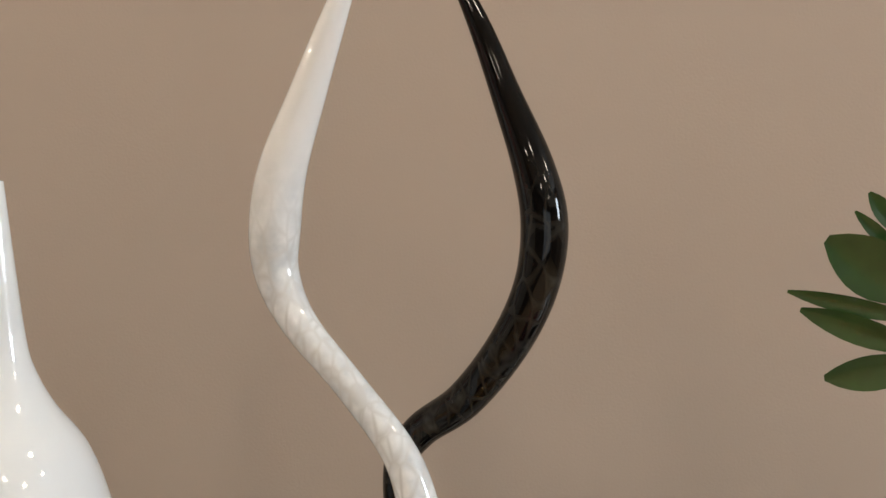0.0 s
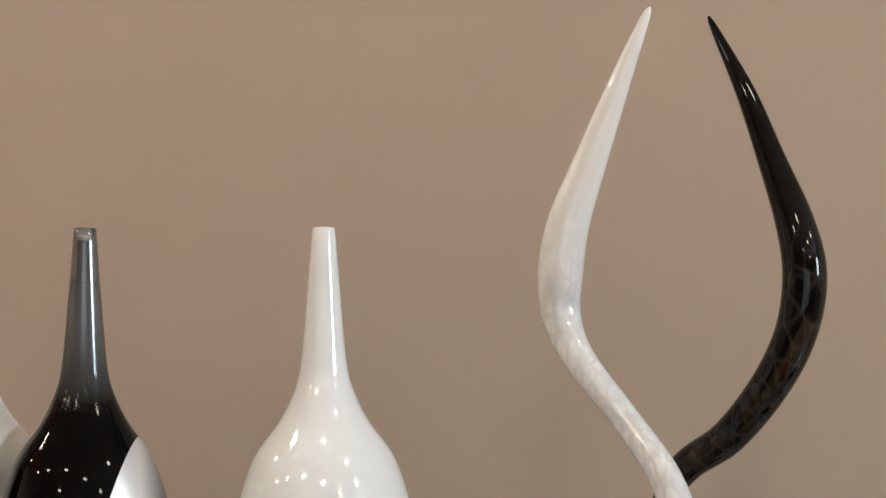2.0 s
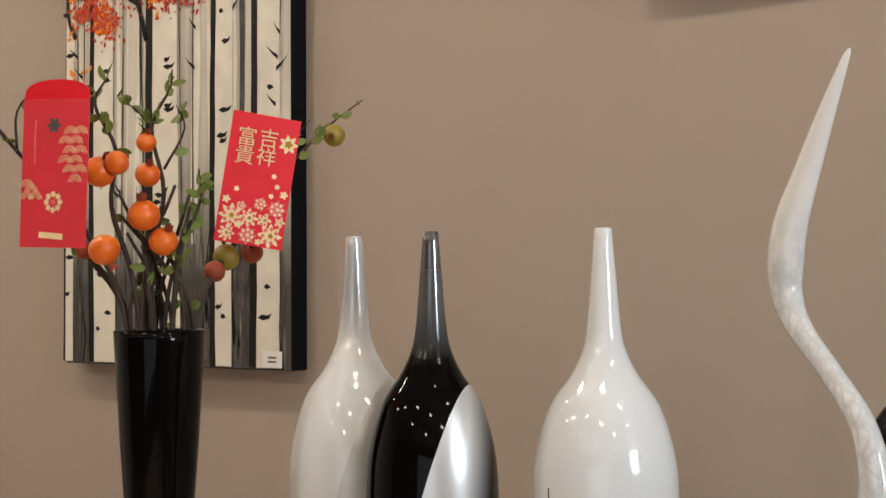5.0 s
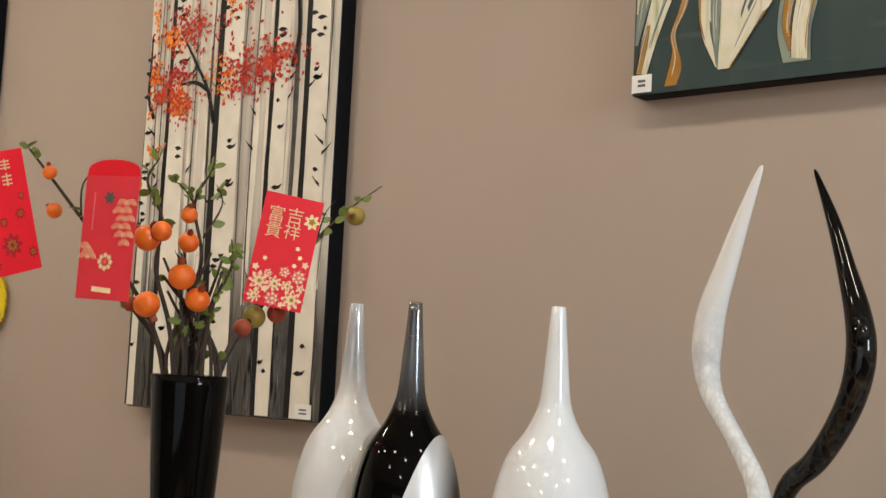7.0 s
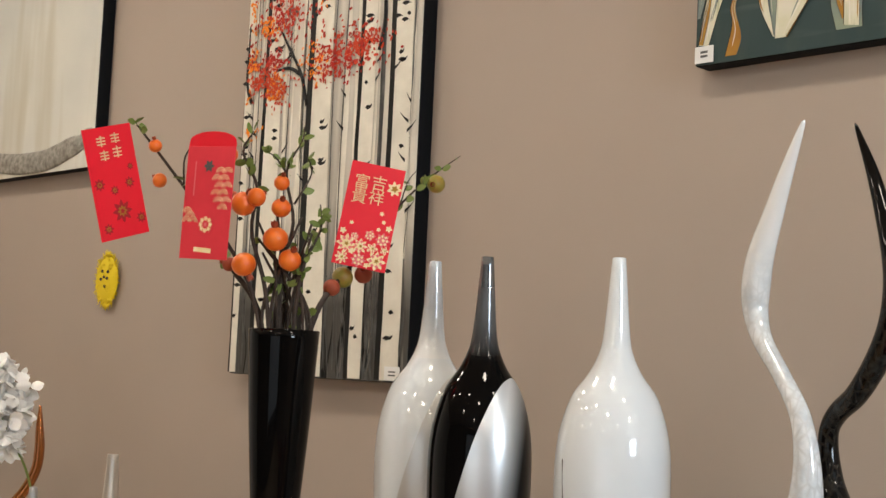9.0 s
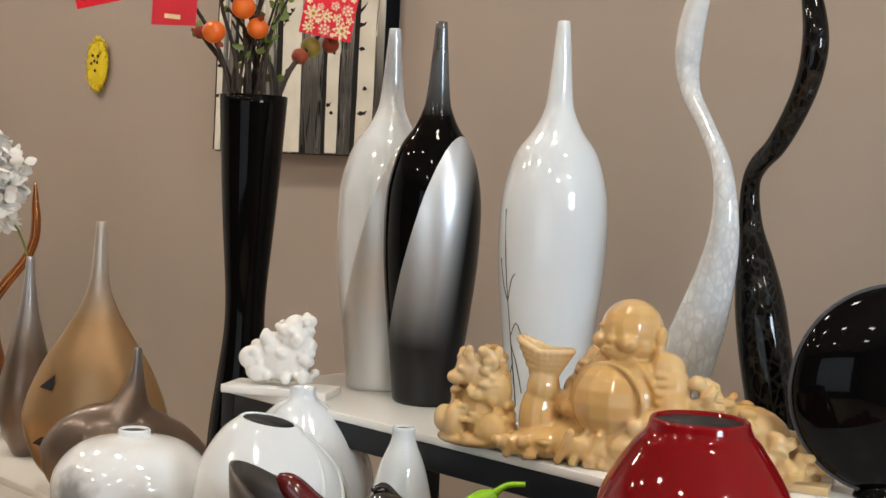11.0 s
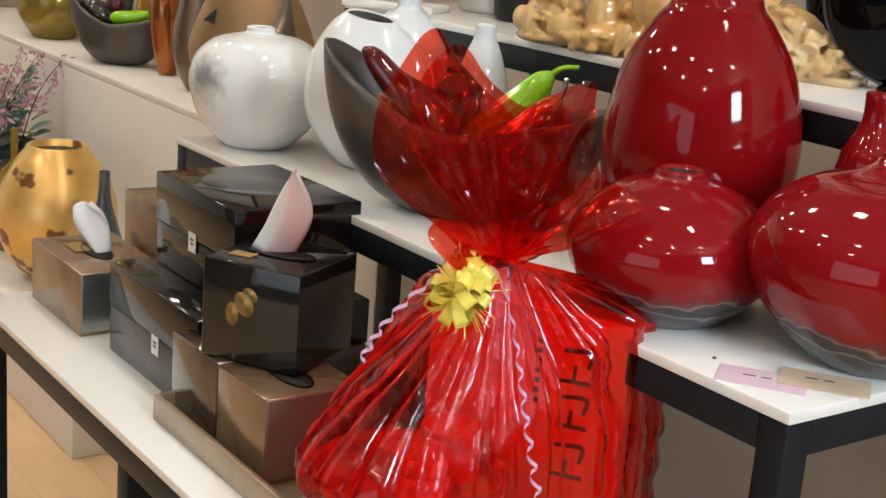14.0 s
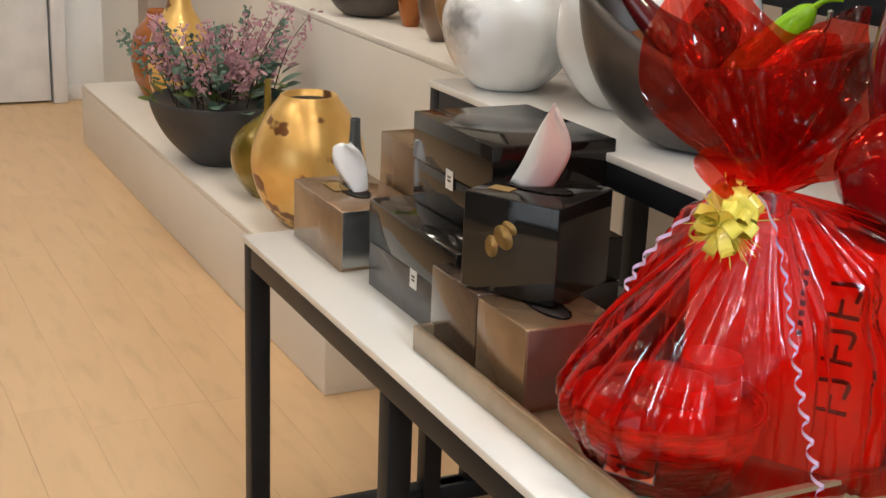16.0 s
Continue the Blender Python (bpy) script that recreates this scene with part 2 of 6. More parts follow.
BROWN_LACQUER = mat("dark brown lacquer", (0.055, 0.033, 0.024), 0.16, coat=0.6, second=(0.09, 0.055, 0.038), scale=18)
BRONZE_FOIL = mat("bronze foil lacquer", (0.30, 0.195, 0.115), 0.24, metal=0.45, coat=0.4, second=(0.24, 0.15, 0.085), scale=22)
ROSE_FOIL = mat("rose foil lacquer", (0.33, 0.19, 0.165), 0.22, metal=0.4, coat=0.4, second=(0.25, 0.14, 0.12), scale=14)
SILVER_FOIL = mat("silver foil", (0.55, 0.56, 0.56), 0.2, metal=0.9, second=(0.3, 0.32, 0.33), scale=40, amount=0.6)
GOLD_PAINT = mat("gold brush paint", (0.45, 0.30, 0.10), 0.4, metal=0.5, scale=60)
TRAY_FOIL = mat("champagne foil tray", (0.42, 0.32, 0.21), 0.28, metal=0.5, coat=0.3, second=(0.36, 0.27, 0.17), scale=30)
TISSUE = mat("tissue paper", (0.78, 0.84, 0.87), 0.85, bump=0.1, bump_scale=250)
PAPER = mat("white label paper", (0.82, 0.82, 0.80), 0.6)
INK = mat("grey ink", (0.10, 0.10, 0.10), 0.6)
RED_PAPER = mat("red envelope paper", (0.76, 0.005, 0.022), 0.4, second=(0.72, 0.004, 0.018), scale=30)
PINK_PAPER = mat("coral pink envelope paper", (0.70, 0.03, 0.05), 0.55, second=(0.65, 0.026, 0.043), scale=30)
GOLD_FOIL = mat("pale gold foil print", (0.85, 0.66, 0.36), 0.35, metal=0.4, scale=60)
DEEP_RED_PRINT = mat("deep red print", (0.36, 0.006, 0.012), 0.5)
ROSE_PRINT = mat("rose print", (0.78, 0.16, 0.17), 0.5)
CREAM_PRINT = mat("cream print", (0.85, 0.72, 0.45), 0.5, second=(0.8, 0.62, 0.3), scale=90)
YELLOW_FUZZ = mat("yellow chenille", (0.80, 0.60, 0.01), 0.85)
YELLOW_RIBBON = mat("yellow satin ribbon", (0.88, 0.76, 0.12), 0.25, coat=0.4)
LILAC_RIBBON = mat("lilac curling ribbon", (0.68, 0.48, 0.70), 0.25, coat=0.5)
BARK = mat("brown twig bark", (0.055, 0.034, 0.024), 0.8, second=(0.03, 0.02, 0.014), scale=60, bump=0.3)
ORANGE_FRUIT = mat("orange pomegranate skin", (0.82, 0.19, 0.015), 0.35, second=(0.7, 0.10, 0.01), scale=25)
GREEN_FRUIT = mat("green pomegranate skin", (0.22, 0.25, 0.02), 0.4, second=(0.30, 0.17, 0.03), scale=25)
RED_FRUIT = mat("dried red husk", (0.30, 0.05, 0.015), 0.6)
TWIG_LEAF = mat("small green leaf", (0.10, 0.16, 0.025), 0.5, second=(0.16, 0.20, 0.04), scale=40)
DARK_LEAF = mat("glossy dark green leaf", (0.018, 0.055, 0.014), 0.25, coat=0.3, second=(0.03, 0.085, 0.02), scale=25)
SAGE_LEAF = mat("sage green leaf", (0.16, 0.25, 0.20), 0.6, second=(0.11, 0.19, 0.14), scale=30)
PINK_HEATHER = mat("dusty pink heather", (0.60, 0.36, 0.40), 0.7, second=(0.5, 0.26, 0.32), scale=40)
WHITE_PETAL = mat("white petal", (0.93, 0.925, 0.91), 0.7, second=(0.90, 0.895, 0.875))
WHITE_PETAL.node_tree.nodes["Principled BSDF"].inputs["Transmission Weight"].default_value = 0.0
WHITE_PETAL.node_tree.nodes["Principled BSDF"].inputs["Subsurface Weight"].default_value = 0.4
WHITE_PETAL.node_tree.nodes["Principled BSDF"].inputs["Subsurface Radius"].default_value = (0.02, 0.02, 0.02)
LIME_PETAL = mat("lime green petal", (0.46, 0.58, 0.12), 0.55, second=(0.36, 0.46, 0.08), scale=40)
LIME_GLAZE = mat("lime green lacquer", (0.28, 0.62, 0.005), 0.12, coat=0.6, second=(0.25, 0.57, 0.005))
PINK_SILVER = mat("rose silver lacquer", (0.52, 0.47, 0.42), 0.16, metal=0.7, coat=0.4)
layer(PINK_SILVER, mask_axis(PINK_SILVER, "Z", 0.93, 0.90, 0.01), (0.52, 0.37, 0.27))
DARK_RED_GLAZE = mat("dark red lacquer", (0.10, 0.006, 0.008), 0.1, coat=0.6)
BLACK_OLIVE = mat("black brown lacquer", (0.02, 0.016, 0.014), 0.12, coat=0.6)
AMBER_GLAZE = mat("amber brown lacquer", (0.30, 0.09, 0.02), 0.12, coat=0.6)
PINK_CARD = mat("pale lilac card", (0.72, 0.52, 0.66), 0.5, second=(0.75, 0.62, 0.70), scale=40)
SAND_CARD = mat("sand card", (0.72, 0.60, 0.42), 0.5, second=(0.66, 0.52, 0.40), scale=40)
ORANGE_BOX = mat("vermilion carton", (0.90, 0.20, 0.035), 0.4, second=(0.86, 0.17, 0.03), scale=12)
BASKET_RED = mat("red lacquered basket weave", (0.85, 0.17, 0.06), 0.5, second=(0.5, 0.05, 0.02), scale=60, amount=0.5, bump=0.3, bump_scale=120)
JAR_LID = mat("red jar lid", (0.82, 0.12, 0.05), 0.3)
CANVAS_EDGE = mat("black canvas edge", (0.004, 0.0045, 0.006), 0.6, spec=0.12, bump=0.2, bump_scale=600)
BIRCH_GROUND = mat("pale grey canvas paint", (0.66, 0.62, 0.54), 0.6, second=(0.54, 0.51, 0.44), scale=6, coat=0.0, spec=0.25, bump=0.15, bump_scale=300)
layer(BIRCH_GROUND, mask_noise(BIRCH_GROUND, 26, 0.45, 0.7, (1, 1, 0.05)), (0.36, 0.335, 0.29))
layer(BIRCH_GROUND, times(BIRCH_GROUND, mask_noise(BIRCH_GROUND, 34, 0.24, 0.44, (1, 1, 0.08)), mask_axis(BIRCH_GROUND, "Z", 0.42, 0.20, 0.10, 12)), (0.075, 0.07, 0.062))
BIRCH_BARK = mat("ivory birch paint", (0.76, 0.72, 0.62), 0.6, second=(0.66, 0.62, 0.53), scale=20, coat=0.0, spec=0.25, bump=0.2, bump_scale=200)
BARK_BLACK = mat("black brush paint", (0.012, 0.011, 0.010), 0.6, coat=0.0, spec=0.2)
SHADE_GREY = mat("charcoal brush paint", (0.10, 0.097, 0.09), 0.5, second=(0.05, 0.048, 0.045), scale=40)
LEAF_RED = mat("red leaf paint", (0.40, 0.02, 0.012), 0.6, spec=0.2)
LEAF_RUST = mat("rust leaf paint", (0.52, 0.05, 0.014), 0.6, spec=0.2)
LEAF_ORANGE = mat("orange leaf paint", (0.85, 0.24, 0.012), 0.6, spec=0.2)
TEAL_GROUND = mat("dark teal canvas paint", (0.018, 0.042, 0.040), 0.5, second=(0.034, 0.058, 0.06), scale=5, amount=0.6, coat=0.0, spec=0.3, bump=0.15, bump_scale=200)
PETAL_CREAM = mat("cream petal paint", (0.62, 0.60, 0.42), 0.4, second=(0.70, 0.66, 0.55), scale=22, coat=0.0, spec=0.25)
layer(PETAL_CREAM, mask_noise(PETAL_CREAM, 30, 0.5, 0.8, (3, 1, 0.3)), (0.32, 0.34, 0.18))
PETAL_SAGE = mat("sage petal paint", (0.26, 0.31, 0.22), 0.4, second=(0.16, 0.20, 0.22), scale=18, coat=0.0, spec=0.25)
OCHRE = mat("ochre brush paint", (0.42, 0.23, 0.03), 0.4, second=(0.30, 0.13, 0.02), scale=20, coat=0.0, spec=0.25)
SLATE = mat("slate blue brush paint", (0.085, 0.11, 0.12), 0.45, second=(0.05, 0.07, 0.08), scale=24)
layer(TEAL_GROUND, mask_noise(TEAL_GROUND, 24, 0.50, 0.75, (1, 1, 0.12)), (0.040, 0.062, 0.056))
layer(TEAL_GROUND, mask_noise(TEAL_GROUND, 30, 0.60, 0.75, (0.15, 1, 1)), (0.06, 0.085, 0.078))
PALE_CANVAS = mat("pale ivory canvas paint", (0.70, 0.68, 0.60), 0.5, second=(0.50, 0.50, 0.47), scale=3, amount=0.7, bump=0.2)
layer(PALE_CANVAS, mask_noise(PALE_CANVAS, 12, 0.5, 0.8, (1, 1, 0.12)), (0.46, 0.42, 0.32))
SILVER_RELIEF = mat("cracked silver relief", (0.16, 0.145, 0.12), 0.5, second=(0.34, 0.32, 0.28), scale=60, amount=0.3, bump=0.8, bump_scale=90)
DOOR_PAINT = mat("white door paint", (0.80, 0.80, 0.80), 0.4)
GLASS_LAMP = bpy.data.materials.new("glowing lamp face")
GLASS_LAMP.use_nodes = True
GLASS_LAMP.node_tree.nodes["Principled BSDF"].inputs["Emission Color"].default_value = (1, 0.85, 0.66, 1)
GLASS_LAMP.node_tree.nodes["Principled BSDF"].inputs["Emission Strength"].default_value = 40


def film_material(name, colour, alpha_clear):
    """Thin tinted cellophane: mostly lets light through in its colour, with a clear gloss."""
    m = bpy.data.materials.new(name)
    m.use_nodes = True
    nt = m.node_tree
    out = nt.nodes["Material Output"]
    nt.nodes.remove(nt.nodes["Principled BSDF"])
    tr, gl, df = nt.nodes.new("ShaderNodeBsdfTransparent"), nt.nodes.new("ShaderNodeBsdfGlossy"), nt.nodes.new("ShaderNodeBsdfTranslucent")
    tr.inputs[0].default_value = (*colour, 1)
    gl.inputs[0].default_value, gl.inputs["Roughness"].default_value = (1, 0.92, 0.9, 1), 0.10
    df.inputs[0].default_value = (colour[0] * 0.8, colour[1] * 0.5, colour[2] * 0.5, 1)
    fr = nt.nodes.new("ShaderNodeFresnel")
    fr.inputs[0].default_value = 1.45
    tc, n = nt.nodes.new("ShaderNodeTexCoord"), nt.nodes.new("ShaderNodeTexNoise")
    n.inputs["Scale"].default_value, n.inputs["Detail"].default_value = 34, 4
    bp = nt.nodes.new("ShaderNodeBump")
    bp.inputs["Strength"].default_value, bp.inputs["Distance"].default_value = 0.4, 0.004
    nt.links.new(tc.outputs["Object"], n.inputs["Vector"])
    nt.links.new(n.outputs["Fac"], bp.inputs["Height"])
    nt.links.new(bp.outputs[0], gl.inputs["Normal"])
    nt.links.new(bp.outputs[0], fr.inputs["Normal"])
    m1, m2 = nt.nodes.new("ShaderNodeMixShader"), nt.nodes.new("ShaderNodeMixShader")
    m1.inputs[0].default_value = 1 - alpha_clear
    nt.links.new(tr.outputs[0], m1.inputs[1])
    nt.links.new(df.outputs[0], m1.inputs[2])
    nt.links.new(fr.outputs[0], m2.inputs[0])
    nt.links.new(m1.outputs[0], m2.inputs[1])
    nt.links.new(gl.outputs[0], m2.inputs[2])
    nt.links.new(m2.outputs[0], out.inputs[0])
    return m


CELLOPHANE = film_material("red cellophane", (0.98, 0.13, 0.085), 0.945)
CLEAR_FILM = film_material("clear cellophane", (0.92, 0.80, 0.80), 0.95)
WINDOW_GLASS = film_material("window glass", (0.95, 0.97, 0.97), 1.0)

# ---- mesh helpers ----
from mathutils.bvhtree import BVHTree


def part(name, bm, material, parent=None, label="", smooth=True):
    me = bpy.data.meshes.new(name)
    bm.normal_update()
    bm.to_mesh(me)
    bm.free()
    for m in (material if isinstance(material, (list, tuple)) else [material]):
        me.materials.append(m)
    if smooth:
        me.shade_smooth()
    ob = new(name, me)
    if parent is not None:
        ob.parent = parent
    if label:
        tagged(ob, label)
    return ob


def thing(name, m, label, category, group="", kind=""):
    ob = new(name)
    ob.empty_display_size = 0.05
    ob.matrix_world = m
    return tagged(ob, label, category, group, kind)


def solo(ob, m, label, category, group="", kind=""):
    """Makes a parentless mesh a thing of its own."""
    ob.matrix_world = m
    return tagged(ob, label, category, group, kind)


def spline(points, n):
    """n values per gap, Catmull-Rom through tuples."""
    pts = [np.array(p, float) for p in points]
    pts = [2 * pts[0] - pts[1]] + pts + [2 * pts[-1] - pts[-2]]
    out = []
    for i in range(1, len(pts) - 2):
        a, b, c, d = pts[i - 1:i + 3]
        for k in range(n):
            t = k / n
            out.append(0.5 * (2 * b + (c - a) * t + (2 * a - 5 * b + 4 * c - d) * t * t + (3 * b - a - 3 * c + d) * t ** 3))
    out.append(pts[-2])
    return out


def lathe(profile, segs=56, sx=1.0, sy=1.0, fine=5, lip=0.003, depth=0.04, lobes=0, lobe=0.0, close=True):
    """A turned vessel from (radius, height) pairs, with a wall at its mouth and an inside."""
    bm = bmesh.new()
    prof = [(max(p[0], 0.0005), p[1]) for p in spline(profile, fine)]
    r, z = prof[-1]
    if lip:
        prof += [(max(r - lip * 0.5, 0.0004), z + lip * 0.35), (max(r - lip, 0.0004), z), (max(r - lip, 0.0004) * 0.97, z - depth)]
    rings = []
    for r, z in prof:
        ring = []
        for k in range(segs):
            a = 2 * math.pi * k / segs
            q = r * (1 + lobe * abs(math.cos(lobes * a / 2)) - lobe) if lobes else r
            ring.append(bm.verts.new((q * math.cos(a) * sx, q * math.sin(a) * sy, z)))
        rings.append(ring)
    for a, b in zip(rings, rings[1:]):
        for k in range(segs):
            bm.faces.new((a[k], a[(k + 1) % segs], b[(k + 1) % segs], b[k]))
    bm.faces.new(rings[0][::-1])
    if close:
        bm.faces.new(rings[-1])
    return bm


def tube(points, segs=20, fine=6, flat=1.0):
    """A tapering rod through (x, y, z, radius)."""
    bm = bmesh.new()
    pts = spline(points, fine)
    rings, side = [], Vector((0, 1, 0))
    for i, p in enumerate(pts):
        a, b = Vector(pts[max(i - 1, 0)][:3]), Vector(pts[min(i + 1, len(pts) - 1)][:3])
        d = (b - a).normalized() if (b - a).length > 1e-9 else Vector((0, 0, 1))
        u = (side - d * side.dot(d))
        u = u.normalized() if u.length > 1e-4 else d.orthogonal().normalized()
        side = u
        v = d.cross(u)
        r = max(p[3], 0.0003)
        rings.append([bm.verts.new(Vector(p[:3]) + u * (r * flat * math.cos(2 * math.pi * k / segs)) + v * (r * math.sin(2 * math.pi * k / segs))) for k in range(segs)])
    for a, b in zip(rings, rings[1:]):
        for k in range(segs):
            bm.faces.new((a[k], a[(k + 1) % segs], b[(k + 1) % segs], b[k]))
    bm.faces.new(rings[0][::-1])
    bm.faces.new(rings[-1])
    bmesh.ops.recalc_face_normals(bm, faces=bm.faces)
    return bm


def box(w, d, h, bevel=0.002, at=(0, 0, 0), segs=2):
    """A block with eased edges; at is the middle of its underside."""
    bm = bmesh.new()
    bmesh.ops.create_cube(bm, size=1, matrix=Matrix.Translation((at[0], at[1], at[2] + h / 2)) @ Matrix.Diagonal((w, d, h, 1)))
    if bevel:
        bmesh.ops.bevel(bm, geom=bm.edges[:], offset=bevel, segments=segs, affect="EDGES", profile=0.5)
    return bm


def ball(r, at=(0, 0, 0), squash=(1, 1, 1), u=24, v=16, turn=None):
    bm = bmesh.new()
    m = Matrix.Translation(at) @ (turn or Matrix()) @ Matrix.Diagonal((*squash, 1))
    bmesh.ops.create_uvsphere(bm, u_segments=u, v_segments=v, radius=r, matrix=m)
    return bm


def add(bm, other):
    me = bpy.data.meshes.new("tmp")
    other.to_mesh(me)
    other.free()
    bm.from_mesh(me)
    bpy.data.meshes.remove(me)
    return bm


def flat(points, y=0.0):
    """One flat face in the xz plane."""
    bm = bmesh.new()
    bm.faces.new([bm.verts.new((x, y, z)) for x, z in points])
    return bm


def quadstrip(left, right, y=0.0):
    bm = bmesh.new()
    a = [bm.verts.new((x, y, z)) for x, z in left]
    b = [bm.verts.new((x, y, z)) for x, z in right]
    for i in range(len(a) - 1):
        bm.faces.new((a[i], b[i], b[i + 1], a[i + 1]))
    return bm


def letters(text, size, material, parent, m, name="lettering"):
    cu = bpy.data.curves.new("words", "FONT")
    cu.body, cu.size, cu.align_x, cu.align_y, cu.extrude = text, size, "CENTER", "CENTER", 0.0002
    ob = new("words", cu)
    bpy.context.view_layer.update()
    me = bpy.data.meshes.new_from_object(ob.evaluated_get(bpy.context.evaluated_depsgraph_get()))
    bpy.data.objects.remove(ob)
    me.materials.clear()
    me.materials.append(material)
    o = new(name, me)
    o.parent, o.matrix_local = parent, m
    return o


def split_at(bm, z):
    """Cuts a mesh level at z; returns the lower and the upper piece."""
    bmesh.ops.bisect_plane(bm, geom=bm.verts[:] + bm.edges[:] + bm.faces[:], plane_co=(0, 0, z), plane_no=(0, 0, 1))
    top = bm.copy()
    bmesh.ops.delete(bm, geom=[f for f in bm.faces if f.calc_center_median().z > z], context="FACES")
    bmesh.ops.delete(top, geom=[f for f in top.faces if f.calc_center_median().z <= z], context="FACES")
    return bm, top

# ---- the room ----
def slab(name, x0, x1, y0, y1, z0, z1, material, label, category="wall"):
    bm = box(x1 - x0, y1 - y0, z1 - z0, 0, ((x0 + x1) / 2, (y0 + y1) / 2, z0))
    return solo(part(name, bm, material, smooth=False), Matrix(), label, category, kind="structure")


slab("wall_north", -3.36, 4.5, 0.0, 0.15, 0, CEIL, WALL, "taupe painted wall with faint scuffs behind the display")
slab("wall_return", -3.52, -3.36, -0.70, 0.15, 0, CEIL, WALL, "short taupe return wall at the end of the display")
slab("wall_niche", -4.35, -3.52, -0.70, -0.60, 0, CEIL, WHITE_WALL, "white wall of the passage beside the display")
slab("wall_west", -4.35, -4.2, -5.6, -0.70, 0, CEIL, WHITE_WALL, "white painted end wall with a door")
# side wall with its window opening
slab("wall_east_low", 4.5, 4.65, -2.2, 0.15, 0, 1.75, WALL, "taupe wall under the side window")
slab("wall_east_high", 4.5, 4.65, -2.2, 0.15, 2.75, CEIL, WALL, "taupe wall over the side window")
slab("wall_east_north", 4.5, 4.65, -0.7, 0.15, 1.75, 2.75, WALL, "taupe wall beside the side window")
# unseen walls added dark, to cut bounce and reflections on the display
slab("wall_east_south", 4.5, 4.65, -5.6, -2.2, 0, CEIL, UNSEEN_DARK_WALL, "unseen side wall, kept dark to deepen reflections")
slab("wall_south_west", -4.35, 0.35, -5.75, -5.6, 0, CEIL, UNSEEN_DARK_WALL, "unseen front wall, kept dark to deepen reflections")
slab("wall_south_east", 3.85, 4.65, -5.75, -5.6, 0, CEIL, UNSEEN_DARK_WALL, "unseen wall beside the shop window, kept dark for reflections")
slab("wall_south_high", 0.35, 3.85, -5.75, -5.6, 2.6, CEIL, UNSEEN_DARK_WALL, "unseen wall over the shop window, kept dark for reflections")
slab("wall_south_low", 0.35, 3.85, -5.75, -5.6, 0, 0.3, UNSEEN_DARK_WALL, "unseen wall under the shop window, kept dark for reflections")
for nm, m, w, h in (("window_1", pose(2.1, -5.68, 0.3), 3.5, 2.3), ("window_2", pose(4.58, -1.45, 1.75, 0, 0, 90), 1.5, 1.0)):
    win = thing(nm, m, "tall clear shop window in a dark frame", "window", kind="structure")
    for x in (-w / 2 + 0.025, 0, w / 2 - 0.025):
        part("window_frame", box(0.05, 0.05, h, 0.004, (x, 0, 0)), STEEL, win)
    for z in (0, h * 0.62, h - 0.05):
        part("window_rail", box(w - 0.1, 0.045, 0.05, 0.004, (0, 0, z)), STEEL, win)
    g = part("pane", box(w - 0.1, 0.006, h - 0.1, 0, (0, 0.01, 0.05)), WINDOW_GLASS, win)
    g.visible_shadow = False
slab("ceiling", -4.35, 4.65, -5.75, 0.15, CEIL, CEIL + 0.12, CEILING_PAINT, "plain pale ceiling with small downlights", "ceiling")
slab("ground", -40, 40, -40, 40, -0.35, -0.15, CHARCOAL, "dark paved ground outside the shop", "ground")
floor = slab("floor", -4.35, 4.65, -5.75, 0.15, -0.14, -0.012, FLOOR_WOOD, "pale oak plank floor with soft grain", "floor")
_plank = {}
random.seed(4)
for i in range(26):
    y = -3.35 + i * 0.13
    x = -4.19 - random.random() * 0.9
    while x < 1.6:
        n = random.choice((1.2, 1.5, 1.8))
        x0, x1 = max(x, -4.19), min(x + n, 1.6)
        if x1 - x0 > 0.1 and y < -0.72:
            key = round(x1 - x0, 2)
            if key not in _plank:
                me = bpy.data.meshes.new("plank")
                b = box(key - 0.0004, 0.1297, 0.012, 0.0004, (0, 0, -0.012), 1)
                b.to_mesh(me)
                b.free()
                me.materials.append(FLOOR_WOOD)
                _plank[key] = me
            pl = new("plank", _plank[key])
            pl.parent, pl.location = floor, ((x0 + x1) / 2, y, 0)
        x += n
door = thing("door_1", pose(-4.19, -1.62, 0), "closed white flush door in a white frame", "door", kind="structure")
part("door_leaf", box(0.04, 0.86, 2.04, 0.003, (0.02, 0.25, 0.01)), DOOR_PAINT, door)
for y in (-0.22, 0.72):
    part("door_frame", box(0.06, 0.06, 2.1, 0.003, (0.03, y, 0)), DOOR_PAINT, door)
part("door_frame", box(0.06, 1.0, 0.06, 0.003, (0.03, 0.25, 2.1)), DOOR_PAINT, door)
hd = part("door_handle", tube([(0.045, -0.1, 1.0, 0.009), (0.09, -0.1, 1.0, 0.009), (0.095, -0.08, 1.0, 0.009), (0.095, 0.02, 1.0, 0.009)]), SILVER_FOIL, door)
solo(part("baseboard", box(0.016, 0.16, 0.07, 0.003, (-4.192, -0.79, 0)), DOOR_PAINT), Matrix(), "low white baseboard beside the door", "baseboard", kind="structure")
for sx, sy, share in SPOTS:
    dl = thing("downlight", pose(sx, sy, CEIL), "square two-cell ceiling downlight, lit", "downlight", "ceiling downlights")
    for x in (-0.056, 0.056):
        part("lamp_face", box(0.100, 0.15, 0.004, 0, (x, 0, -0.012)), GLASS_LAMP, dl, smooth=False)
    for x in (-0.112, 0, 0.112):
        part("trim_bar", box(0.012, 0.174, 0.014, 0.001, (x, 0, -0.014)), SILVER_FOIL, dl)
    for y in (-0.081, 0.081):
        part("trim_bar", box(0.212, 0.012, 0.014, 0.001, (0, y, -0.014)), SILVER_FOIL, dl)

